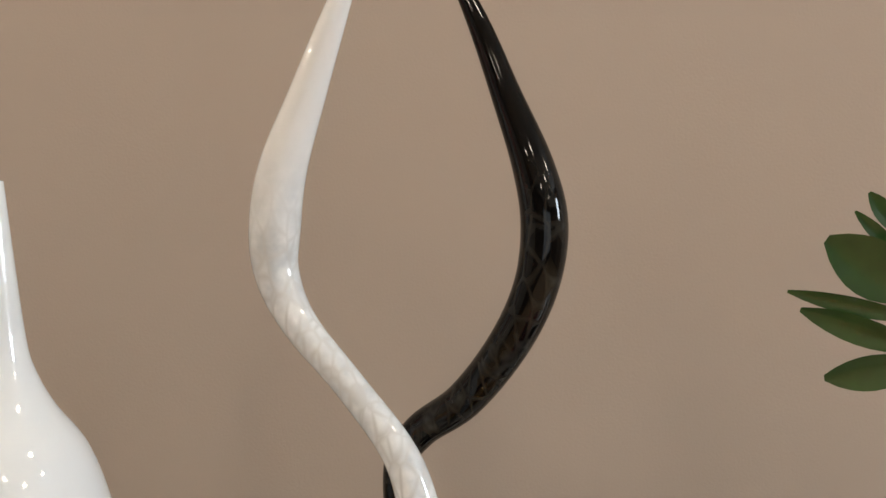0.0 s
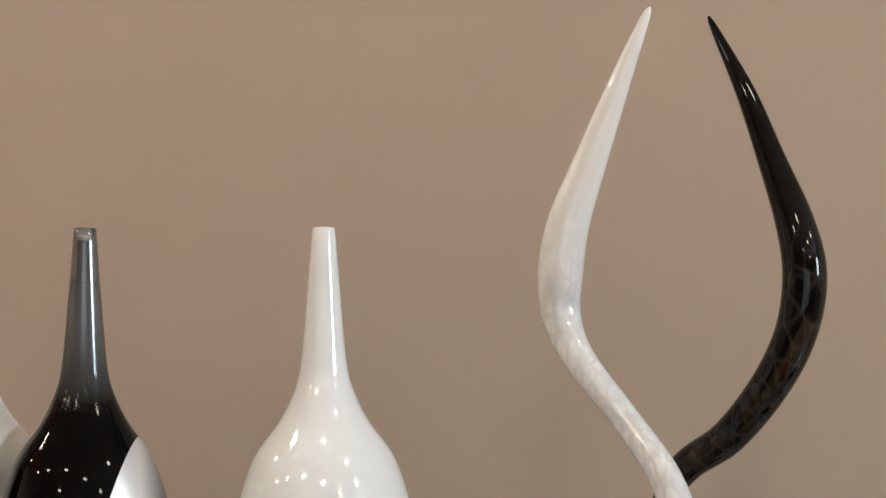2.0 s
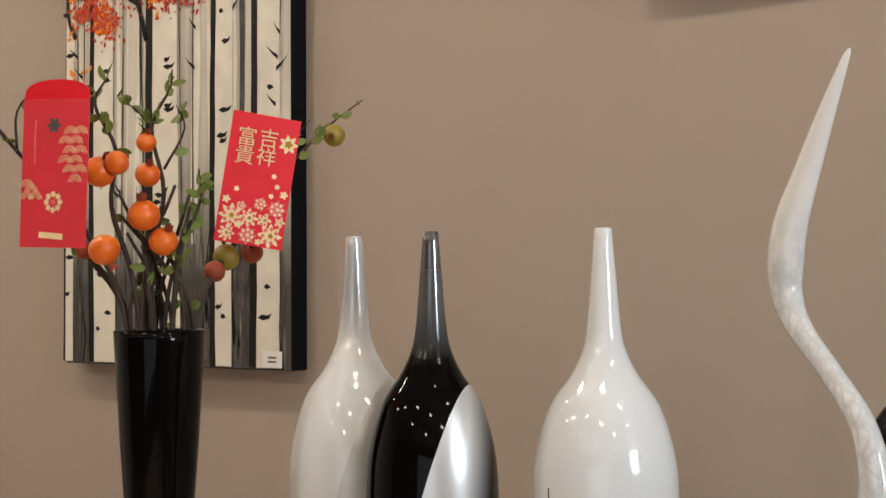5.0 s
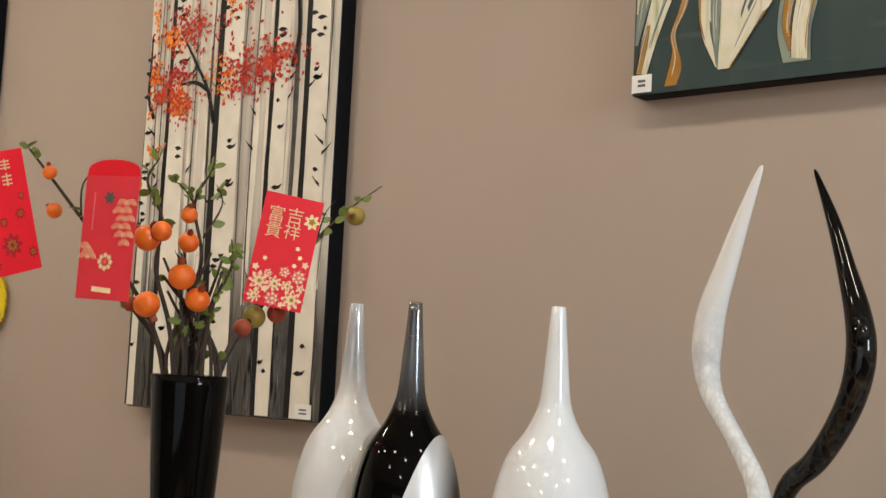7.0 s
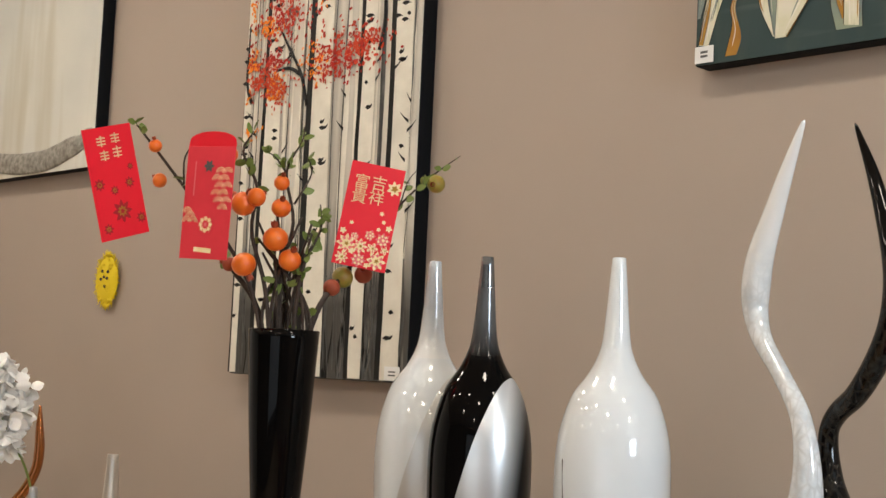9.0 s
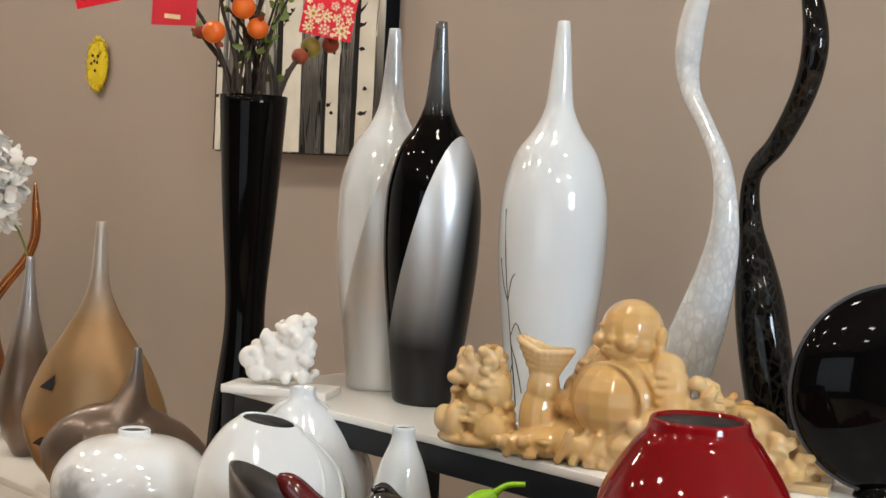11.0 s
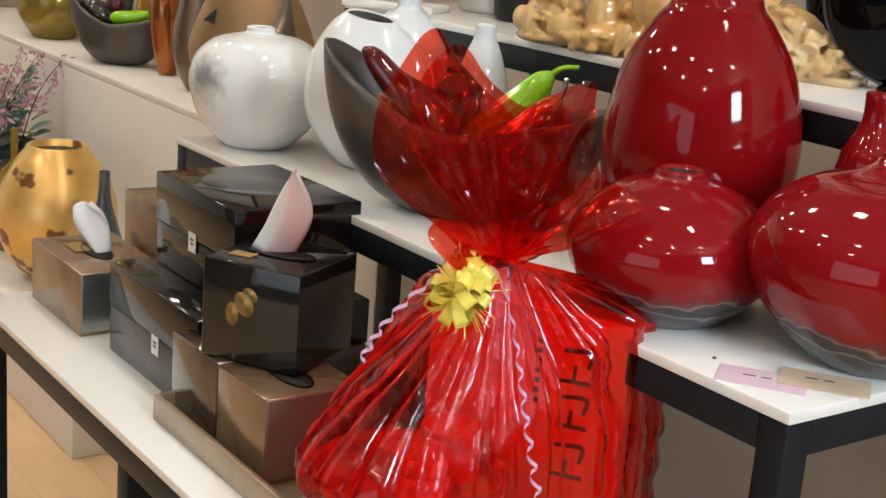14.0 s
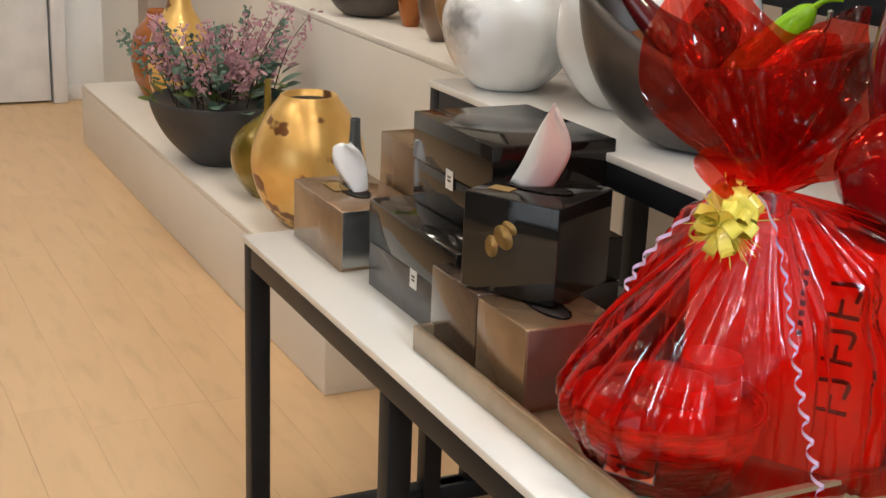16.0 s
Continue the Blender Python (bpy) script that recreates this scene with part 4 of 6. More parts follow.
SLIT_TURN = Euler((radians(15), 0, radians(42)))
o = part("body", pinch(lathe(SLIT, 72, 1, 0.9, 6, 0.004, 0.03)), SMUDGED, t)
o.rotation_euler, o.location = SLIT_TURN, (0, 0, 0.011)
o = part("mouth_shadow", pinch(lathe([(0.0335, 0.2308), (0.0335, 0.2313)], 40, 1, 0.9, 1, 0)), OPENING_SHADE, t)
o.rotation_euler, o.location = SLIT_TURN, (0, 0, 0.011)
_sp = spline(SLIT, 8)
for turn0, turn1, zt in ((-8, -48, 0.228), (6, 10, 0.226), (18, -22, 0.20)):
    pts = []
    for k in range(13):
        v = k / 12
        z = zt + (0.02 - zt) * v
        r = float(np.interp(z, [p[1] for p in _sp], [p[0] for p in _sp]))
        a = radians(turn0 + (turn1 - turn0) * math.sin(v * 1.9))
        kk = max(0.0, min(1.0, (z - 0.13) / 0.10))
        x, y = r * math.cos(a), r * math.sin(a) * 0.9 * (1 - 0.45 * kk * kk)
        pts.append((x, y, z - 0.16 * x * kk, 0.0034 * math.sin(math.pi * min(1, 0.12 + v * 0.85))))
    o = part("leaf_fold", tube(pts, 10, 4), SMUDGED, t)
    o.rotation_euler, o.location = SLIT_TURN, (0, 0, 0.011)
t = thing("petal_vase", pose(-0.052, -0.680, ZM), "glossy white vase with petal-shaped folds and a short neck", "vase")
part("body", lathe([(0.04, 0), (0.055, 0.004), (0.098, 0.06), (0.112, 0.11), (0.094, 0.17), (0.045, 0.222), (0.022, 0.238), (0.019, 0.254)], 90, 1, 1, 5, 0.003, 0.03, lobes=5, lobe=0.10), WHITE_GLAZE, t)
t = thing("small_bottle_vase", pose(0.207, -0.72, ZM), "small glossy white bottle vase with a narrow mouth", "vase")
part("body", lathe([(0.035, 0), (0.044, 0.006), (0.047, 0.06), (0.043, 0.13), (0.03, 0.19), (0.0165, 0.225), (0.0145, 0.243)], 48, 1, 1, 5, 0.003, 0.03), WHITE_GLAZE, t)
part("mouth_shadow", lathe([(0.0114, 0.2408), (0.0114, 0.2413)], 24, fine=1, lip=0), OPENING_SHADE, t)


def boat_bowl(m, length, width, h0, h1, hm, label):
    """A boat-shaped bowl whose two ends rise: h0 and h1 at the ends, hm amidships."""
    t = thing("boat_bowl", m, label, "bowl", "boat bowls")
    bm = bmesh.new()
    nu, nv = 44, 12
    grid = []
    for shell, off in ((0, 0.0), (1, 0.006)):
        rows = []
        for j in range(nv + 1):
            v = j / nv
            row = []
            for i in range(nu):
                a = 2 * math.pi * i / nu
                c, s = math.cos(a), math.sin(a)
                end = abs(c) ** 1.5
                top = hm + ((h1 if c > 0 else h0) - hm) * end
                rad = math.sin(v * math.pi / 2) ** 0.62
                k = 0.22 + 0.78 * rad
                x = (length / 2 - off) * c * k
                y = (width / 2 - off) * s * k
                z = top * (v ** 1.35) + off * (1 - v)
                row.append(bm.verts.new((x, y, z)))
            rows.append(row)
        grid.append(rows)
    for rows, flip in ((grid[0], False), (grid[1], True)):
        for a, b in zip(rows, rows[1:]):
            for k in range(nu):
                q = (a[k], a[(k + 1) % nu], b[(k + 1) % nu], b[k])
                bm.faces.new(q[::-1] if flip else q)
        bm.faces.new(rows[0] if flip else rows[0][::-1])
    a, b = grid[0][-1], grid[1][-1]
    for k in range(nu):
        bm.faces.new((a[k], a[(k + 1) % nu], b[(k + 1) % nu], b[k]))
    part("bowl", bm, GREY_BOWL, t)
    return t


def fruit(name, pts, material, m, label, stem=None, stem_mat=None, category="ornament"):
    t = thing(name, m, label, category, "fruit ornaments")
    part("body", tube(pts, 24, 6), material, t)
    if stem:
        part("stem", tube(stem, 10, 5), stem_mat or material, t)
    return t


MB = pose(0.325, -0.835, ZM, 0, 0, 40)
boat_bowl(MB, 0.40, 0.20, 0.220, 0.165, 0.125, "satin grey-brown boat-shaped bowl holding glossy fruit ornaments")
fruit("aubergine_ornament", [(0.0, 0.01, 0.09, 0.004), (0.012, 0.01, 0.098, 0.021), (0.035, 0.01, 0.118, 0.028), (0.07, 0.01, 0.155, 0.024), (0.10, 0.01, 0.19, 0.017), (0.112, 0.01, 0.203, 0.006)], LIME_GLAZE, MB, "glossy lime green aubergine ornament", [(0.108, 0.01, 0.199, 0.005), (0.125, 0.01, 0.212, 0.0035), (0.147, 0.01, 0.215, 0.0032)])
fruit("pear_ornament", [(0.03, -0.03, 0.085, 0.004), (0.045, -0.03, 0.09, 0.02), (0.08, -0.03, 0.115, 0.027), (0.11, -0.03, 0.15, 0.022), (0.128, -0.03, 0.172, 0.013), (0.134, -0.03, 0.178, 0.003)], PINK_SILVER, MB, "rose silver pear-shaped ornament", [(0.13, -0.03, 0.175, 0.003), (0.137, -0.03, 0.188, 0.003), (0.139, -0.03, 0.205, 0.0036)], SILVER_FOIL)
fruit("pepper_ornament", [(-0.135, -0.035, 0.215, 0.004), (-0.12, -0.035, 0.205, 0.014), (-0.09, -0.035, 0.175, 0.02), (-0.05, -0.035, 0.145, 0.03), (-0.02, -0.035, 0.12, 0.03), (-0.005, -0.035, 0.105, 0.006)], DARK_RED_GLAZE, MB, "glossy dark red pepper ornament")
fruit("ball_ornament", [(-0.04, 0.03, 0.115, 0.003), (-0.036, 0.03, 0.12, 0.026), (-0.02, 0.03, 0.15, 0.036), (-0.006, 0.03, 0.178, 0.026), (-0.001, 0.03, 0.186, 0.003)], BLACK_OLIVE, MB, "glossy black ball-shaped fruit ornament", [(-0.003, 0.03, 0.183, 0.004), (-0.02, 0.03, 0.197, 0.004), (-0.035, 0.03, 0.19, 0.003)])
fruit("berry_ornament", [(-0.10, -0.02, 0.10, 0.003), (-0.10, -0.02, 0.108, 0.02), (-0.10, -0.02, 0.13, 0.028), (-0.10, -0.02, 0.152, 0.02), (-0.10, -0.02, 0.16, 0.003)], AMBER_GLAZE, MB, "glossy amber brown round ornament")

t = thing("oval_vase", pose(0.682, -0.757, ZM), "large glossy deep red vase with a wide cut mouth", "vase", "red vases")
part("body", lathe([(0.055, 0), (0.068, 0.004), (0.096, 0.06), (0.113, 0.14), (0.111, 0.20), (0.094, 0.262), (0.066, 0.308), (0.054, 0.322), (0.050, 0.334)], 72, 1, 1, 6, 0.004, 0.05), RED_GLAZE, t)
part("mouth_shadow", lathe([(0.0455, 0.3305), (0.0455, 0.331)], 32, fine=1, lip=0), OPENING_SHADE, t)
t = thing("squat_vase", pose(0.775, -0.878, ZM), "squat glossy red vase dipped in grey clay glaze", "vase", "red vases")
part("body", lathe([(0.045, 0), (0.06, 0.003), (0.096, 0.034), (0.113, 0.068), (0.106, 0.102), (0.078, 0.132), (0.046, 0.147), (0.030, 0.152), (0.0265, 0.160)], 72, 1, 1, 6, 0.004, 0.03), RED_DIPPED, t)
part("mouth_shadow", lathe([(0.0222, 0.1565), (0.0222, 0.157)], 32, fine=1, lip=0), OPENING_SHADE, t)
t = thing("squat_vase", pose(0.972, -0.778, ZM), "wide squat glossy red vase with a grey marbled foot", "vase", "red vases")
part("body", lathe([(0.05, 0), (0.068, 0.003), (0.112, 0.044), (0.138, 0.094), (0.129, 0.142), (0.090, 0.176), (0.045, 0.190), (0.022, 0.205), (0.016, 0.226)], 72, 1, 1, 6, 0.003, 0.03), RED_DIPPED, t)
part("foot_ring", lathe([(0.049, -0.0005), (0.0515, 0.001), (0.051, 0.004)], 40, fine=2, lip=0), CHARCOAL, t)
part("mouth_shadow", lathe([(0.0125, 0.212), (0.0125, 0.2125)], 24, fine=1, lip=0), OPENING_SHADE, t)
t = thing("red_bottle_vase", pose(0.857, -0.677, ZM), "small glossy red bottle vase with a straight neck", "vase", "red vases")
part("body", lathe([(0.026, 0), (0.033, 0.004), (0.040, 0.05), (0.040, 0.12), (0.032, 0.18), (0.019, 0.208), (0.0142, 0.224), (0.0145, 0.25)], 48, 1, 1, 5, 0.003, 0.03), RED_GLAZE, t)
for m, cm, lb in ((pose(0.966, -0.934, ZM, 0, 0, 36), PINK_CARD, "small pale lilac business card lying flat"), (pose(1.0, -0.884, ZM + 0.001, 0, 0, 36), SAND_CARD, "small sand coloured business card lying flat")):
    c = thing("business_card", m, lb, "card", "business cards")
    part("card", box(0.085, 0.05, 0.0008, 0.0001), cm, c, smooth=False)
    for i, (x, w) in enumerate(((-0.012, 0.012), (0.004, 0.010))):
        part("print_bar", box(w, 0.003, 0.0002, 0, (x, 0.004, 0.0008)), INK, c, smooth=False)
solo(part("crumb", ball(0.0022, (0, 0, 0.0016), (1, 1, 0.7), 8, 6), INK), pose(0.905, -0.935, ZM), "tiny dark crumb on the white table top", "crumb")

# ---- things on the lowest table ----
def label_tag(parent, m, w=0.022, h=0.027):
    tg = part("price_tag", box(w, 0.0006, h, 0, (0, 0, -h / 2)), PAPER, parent, "small white price tag", smooth=False)
    tg.matrix_local = m
    for k in range(2):
        b = part("print_bar", box(w * 0.45, 0.0002, h * 0.12, 0, (0, -0.0005, -h * 0.12 + k * h * 0.2)), INK, tg, smooth=False)


def tissue(parent, m, h, left, right, wave=0.005):
    """A pulled-up paper tissue: its left and right outlines from the slot to the tip, folded lengthwise."""
    bm = bmesh.new()
    rows = []
    n = 16
    le, ri = spline([(v,) for v in left], 4), spline([(v,) for v in right], 4)
    for i in range(n + 1):
        v = i / n
        a = float(np.interp(v * (len(le) - 1), range(len(le)), [q[0] for q in le]))
        c = float(np.interp(v * (len(ri) - 1), range(len(ri)), [q[0] for q in ri]))
        row = []
        for j in range(11):
            u = j / 10
            crease = abs(u - 0.38) * 0.030 + 0.006 * max(0.0, u - 0.7)
            row.append(bm.verts.new((a + (c - a) * u, crease * (1 - 0.4 * v) + wave * math.sin(v * 5 + u * 7) * (0.3 + v), v * h + 0.004 * math.sin(u * 6) * v)))
        rows.append(row)
    for a, b in zip(rows, rows[1:]):
        for k in range(10):
            bm.faces.new((a[k], a[k + 1], b[k + 1], b[k]))
    o = part("tissue", bm, TISSUE, parent, "folded white paper tissue")
    o.matrix_local = m
    so = o.modifiers.new("thick", "SOLIDIFY")
    so.thickness = 0.0008
    return o


def tissue_box(m, w, d, h, side, front, label, slot=True, end=None, base=False):
    t = thing("tissue_box", m, label, "tissue box", "tissue boxes")
    part("cover", box(w, d, h - 0.002, 0.0018, (0, 0, 0.0)), side, t)
    if end:
        part("end_panel", box(0.0012, d - 0.006, h - 0.010, 0.0003, (w / 2 + 0.0004, 0, 0.006)), end, t, smooth=False)
    if front:
        part("front_panel", box(w - 0.006, 0.0012, h - 0.010, 0.0003, (0, -d / 2 - 0.0004, 0.006)), front, t, smooth=False)
    if slot:
        # no hole is cut: a dark oval paints the shade of the opening
        part("slot", lathe([(0.045, h - 0.0022), (0.045, h - 0.0012)], 40, 1, 0.42, 1, 0), OPENING_SHADE, t)
        ringp = [(0.045 * math.cos(a), 0.0189 * math.sin(a), h - 0.001, 0.0012) for a in [2 * math.pi * k / 40 for k in range(41)]]
        part("slot_edge", tube(ringp, 6, 1), BLACK_GLAZE, t)
    return t


g = tissue_box(pose(-0.144, -1.160, ZF), 0.208, 0.13, 0.098, BRONZE_FOIL, None, "long bronze foil tissue box with a silver end", True, SILVER_FOIL)
tissue(g, pose(0.012, -0.004, 0.094, -8, -26, 38), 0.082, (-0.010, -0.020, -0.028, -0.024, -0.012), (0.010, 0.016, 0.024, 0.028, 0.016), 0.009)
part("brush_mark", box(0.05, 0.025, 0.0004, 0, (-0.03, -0.02, 0.0975)), GOLD_PAINT, g, smooth=False)
b = thing("lidded_box", pose(0.166, -1.080, ZF), "large black lacquer lidded box with a grey front", "box", "lacquer boxes")
part("base", box(0.285, 0.25, 0.068, 0.002), GREY_LACQUER, b)
part("lid", box(0.287, 0.252, 0.062, 0.002, (0, 0, 0.0695)), BLACK_LACQUER, b)
label_tag(b, pose(0.016, -0.1258, 0.058))
b = thing("lidded_box", pose(0.166, -1.056, ZF + 0.1325), "glossy black lacquer lidded box stacked on another", "box", "lacquer boxes")
part("base", box(0.240, 0.182, 0.060, 0.002), BLACK_LACQUER, b)
part("lid", box(0.244, 0.186, 0.068, 0.002, (0, 0, 0.0615)), BLACK_LACQUER, b)
label_tag(b, pose(0.002, -0.0940, 0.058))
b = tissue_box(pose(-0.155, -1.02, ZF), 0.13, 0.13, 0.175, BRONZE_FOIL, None, "tall bronze foil tissue box with an oval slot")
# the tray with its boxes
tr = thing("tray", pose(0.563, -1.080, ZF), "rectangular champagne foil tray with handle slots", "tray")
TW, TD, TH = 0.556, 0.344, 0.034
part("tray_floor", box(TW - 0.02, TD - 0.02, 0.006, 0.001), TRAY_FOIL, tr)
for sy in (-1, 1):
    part("long_side", box(TW, 0.009, TH, 0.002, (0, sy * (TD / 2 - 0.0045), 0)), TRAY_FOIL, tr)
for sx in (-1, 1):
    bm = bmesh.new()
    # end wall with a rounded hand slot
    dd, zz = TD - 0.0185, TH
    prof = []
    for k in range(24):
        a = 2 * math.pi * k / 24
        prof.append((0.05 * (1 if math.cos(a) > 0 else -1) + 0.009 * math.cos(a), 0.021 + 0.008 * math.sin(a)))
    outer = []
    for k in range(24):
        a = 2 * math.pi * (k) / 24
        c, s = math.cos(a), math.sin(a)
        q = max(abs(c), abs(s))
        outer.append((dd / 2 * c / q, zz / 2 + zz / 2 * s / q))
    for x in (-0.0045, 0.0045):
        inn = [bm.verts.new((x, p[0], p[1])) for p in prof]
        out = [bm.verts.new((x, p[0], p[1])) for p in outer]
        for k in range(24):
            bm.faces.new((inn[k], inn[(k + 1) % 24], out[(k + 1) % 24], out[k]))
    bm.verts.ensure_lookup_table()
    for base in (0, 24):
        for k in range(24):
            bm.faces.new([bm.verts[base + k], bm.verts[base + (k + 1) % 24], bm.verts[48 + base + (k + 1) % 24], bm.verts[48 + base + k]])
    bmesh.ops.recalc_face_normals(bm, faces=bm.faces)
    o = part("end_side", bm, TRAY_FOIL, tr, smooth=False)
    o.location = (sx * (TW / 2 - 0.0045), 0, 0)
ZR = ZF + 0.006
tissue_box(pose(0.470, -1.164, ZR), 0.120, 0.124, 0.106, BRONZE_FOIL, None, "square bronze foil tissue box with a rose end panel", True, ROSE_FOIL)
tissue_box(pose(0.344, -1.164, ZR), 0.126, 0.124, 0.108, BROWN_LACQUER, None, "square dark brown lacquer tissue box", False)
c = tissue_box(pose(0.397, -1.141, ZR + 0.1085, 0, 0, 30), 0.132, 0.132, 0.122, BLACK_LACQUER, None, "black lacquer cube tissue box with a gold butterfly")
tissue(c, pose(-0.004, -0.006, 0.118, 4, 5, 8), 0.108, (-0.038, -0.026, -0.016, -0.004, 0.010), (0.014, 0.026, 0.034, 0.030, 0.013))
for (x, z, rx, rz, tilt) in ((0.004, 0.072, 0.012, 0.016, 35), (-0.012, 0.058, 0.009, 0.014, 5), (0.012, 0.085, 0.007, 0.011, 60)):
    o = part("painted_wing", lathe([(1.0, 0), (1.0, 0.0003)], 20, fine=1, lip=0), GOLD_PAINT, c)
    o.matrix_local = pose(x - 0.012, -0.0664, z, 90, 0, 0) @ pose(0, 0, 0, 0, 0, tilt) @ Matrix.Diagonal((rx, rz, 1, 1))
part("brush_mark", box(0.03, 0.02, 0.0004, 0, (-0.035, -0.03, 0.1205)), GOLD_PAINT, c, smooth=False)

# gift basket under cellophane
gb = thing("gift_basket", pose(0.705, -1.150, ZR), "red woven gift basket with jars inside cellophane", "basket")
nr, nsg = 9, 48
for j in range(nr):
    z0 = 0.004 + j * 0.0085
    r = 0.066 + 0.034 * (j / nr) ** 0.8
    pts = [((r + (0.0022 if (k + j) % 2 else -0.0008)) * math.cos(2 * math.pi * k / nsg), (r + (0.0022 if (k + j) % 2 else -0.0008)) * math.sin(2 * math.pi * k / nsg), z0, 0.0046) for k in range(nsg + 1)]
    part("woven_band", tube(pts, 6, 1), BASKET_RED, gb)
part("basket_wall", lathe([(0.062, 0), (0.066, 0.006), (0.098, 0.078), (0.1, 0.08)], 48, fine=3, lip=0.004, depth=0.012), BASKET_RED, gb)
for jx, jy, h in ((-0.03, 0.01, 0.085), (0.035, -0.01, 0.105), (0.0, 0.05, 0.11)):
    j = part("jar", lathe([(0.032, 0.006), (0.034, 0.01), (0.034, h - 0.02), (0.028, h - 0.006)], 32, fine=3, lip=0), JAR_LID, gb)
    j.location = (jx, jy, 0)
    part("lid", lathe([(0.031, h - 0.008), (0.032, h - 0.004), (0.032, h + 0.010), (0.030, h + 0.012)], 32, fine=2, lip=0), JAR_LID, j)
lab = part("basket_label", box(0.055, 0.0008, 0.026, 0, (0, 0, 0)), BASKET_RED, gb, "framed dark label", smooth=False)
lab.matrix_local = pose(0.049, -0.0785, 0.026, 0, 0, 32) @ pose(0, 0, 0, -14, 0, 0)
for k, (x, z, w) in enumerate(((-0.008, 0.0165, 0.03), (0.004, 0.008, 0.036))):
    part("print_bar", box(w, 0.0004, 0.004, 0, (x, -0.0008, z)), INK, lab, smooth=False)
for x, z, w, h in ((0, 0.0, 0.055, 0.0012), (0, 0.0248, 0.055, 0.0012), (-0.027, 0, 0.0012, 0.026), (0.027, 0, 0.0012, 0.026)):
    part("print_line", box(w, 0.0004, h, 0, (x, -0.0008, z)), INK, lab, smooth=False)
# tall carton behind the basket
ct = thing("gift_carton", pose(0.714, -0.998, ZR, 0, 0, 30), "tall vermilion carton with brushed dark characters", "carton")
part("carton", box(0.225, 0.075, 0.252, 0.002), ORANGE_BOX, ct)


def stroke(parent, pts, y=-0.0385):
    part("brush_stroke", tube([(x, y, z, r) for x, z, r in pts], 6, 4, 0.25), INK, parent)


for ox, oz, s in ((0.058, 0.195, 1.0), (0.058, 0.145, 0.95), (0.058, 0.09, 1.0)):
    stroke(ct, [(ox - 0.016 * s, oz + 0.018 * s, 0.0025), (ox + 0.014 * s, oz + 0.02 * s, 0.003), (ox + 0.012 * s, oz + 0.002 * s, 0.0022)])
    stroke(ct, [(ox - 0.002, oz + 0.004 * s, 0.002), (ox - 0.003, oz - 0.014 * s, 0.0025)])
    stroke(ct, [(ox - 0.018 * s, oz - 0.015 * s, 0.0022), (ox + 0.017 * s, oz - 0.014 * s, 0.003)])
for k in range(7):
    part("print_bar", box(0.006, 0.0004, 0.006, 0, (0.015, -0.0378, 0.215 - k * 0.011)), INK, ct, smooth=False)
    part("print_bar", box(0.0004, 0.007, 0.009, 0, (0.1128, -0.01, 0.13 - k * 0.016)), INK, ct, smooth=False)

# cellophane: a gathered skirt below the tie, a flared collar above it
wr = thing("cellophane_wrap", pose(0.748, -1.085, ZR), "crinkled red cellophane gathered with a yellow bow", "wrapping")


def draped(seed, segs=260, rows=40):
    """The film below the tie: it hangs over the basket's rim and the carton's corners, with sharp creases that fan out from the tie."""
    hull = bmesh.new()
    base = Vector((0.748, -1.085, 0))
    for r, z in ((0.074, 0.002), (0.110, 0.070), (0.112, 0.092)):
        for k in range(28):
            a = 2 * math.pi * k / 28
            hull.verts.new((0.705 + r * math.cos(a) - base.x, -1.150 + r * math.sin(a) - base.y, z))
    turn = Matrix.Rotation(radians(30), 3, "Z")
    for x in (-0.125, 0.125):
        for y in (-0.050, 0.050):
            for z in (0.002, 0.266):
                p = turn @ Vector((x, y, 0))
                hull.verts.new((0.714 + p.x - base.x, -0.998 + p.y - base.y, z))
    for k in range(12):
        a = 2 * math.pi * k / 12
        hull.verts.new((0.012 * math.cos(a), 0.012 * math.sin(a), 0.312))
    bmesh.ops.convex_hull(hull, input=hull.verts[:])
    bmesh.ops.delete(hull, geom=[v for v in hull.verts if not v.link_faces], context="VERTS")
    tree = BVHTree.FromBMesh(hull)
    rg = random.Random(seed)
    folds = [(rg.uniform(0, 2 * math.pi), rg.uniform(0.022, 0.075), rg.uniform(0.4, 1.0)) for _ in range(52)]
    bm = bmesh.new()
    grid = []
    for i in range(rows + 1):
        v = i / rows
        z = 0.311 * (1 - v) ** 1.15 + 0.004
        mid = Vector((-0.034 * min(1, v * 2.2), -0.004 * min(1, v * 2.2) , min(z, 0.3105)))
        row = []
        for k in range(segs):
            a = 2 * math.pi * k / segs
            way = Vector((math.cos(a), math.sin(a), 0))
            hit = tree.ray_cast(mid, way)
            r = hit[3] if hit[0] is not None else 0.012
            near = (1 - v) ** 1.2
            pull = 0.0
            for c, w, g in folds:
                q = abs((a - c + math.pi) % (2 * math.pi) - math.pi) / w
                if q < 1:
                    pull += g * (1 - q)
            q = Vector((math.cos(a) * 2.0, math.sin(a) * 2.0, z * 12 + seed))
            crumple = (0.5 - abs(noise.noise(q * 2.2))) * 0.05 + (0.5 - abs(noise.noise(q * 5.5))) * 0.025
            s = 1.03 - (0.20 * near + 0.045) * min(pull, 1.6) - 0.07 * math.sin(math.pi * min(1, v * 1.9)) * (1 if v < 0.53 else 0) + crumple * (0.4 + 0.6 * math.sin(math.pi * v))
            p = mid + way * max(0.009, r * max(s, 0.84))
            row.append(bm.verts.new(p))
        grid.append(row)
    for a, b in zip(grid, grid[1:]):
        for k in range(segs):
            bm.faces.new((b[k], b[(k + 1) % segs], a[(k + 1) % segs], a[k]))
    hull.free()
    return bm


part("skirt", draped(5), CELLOPHANE, wr)
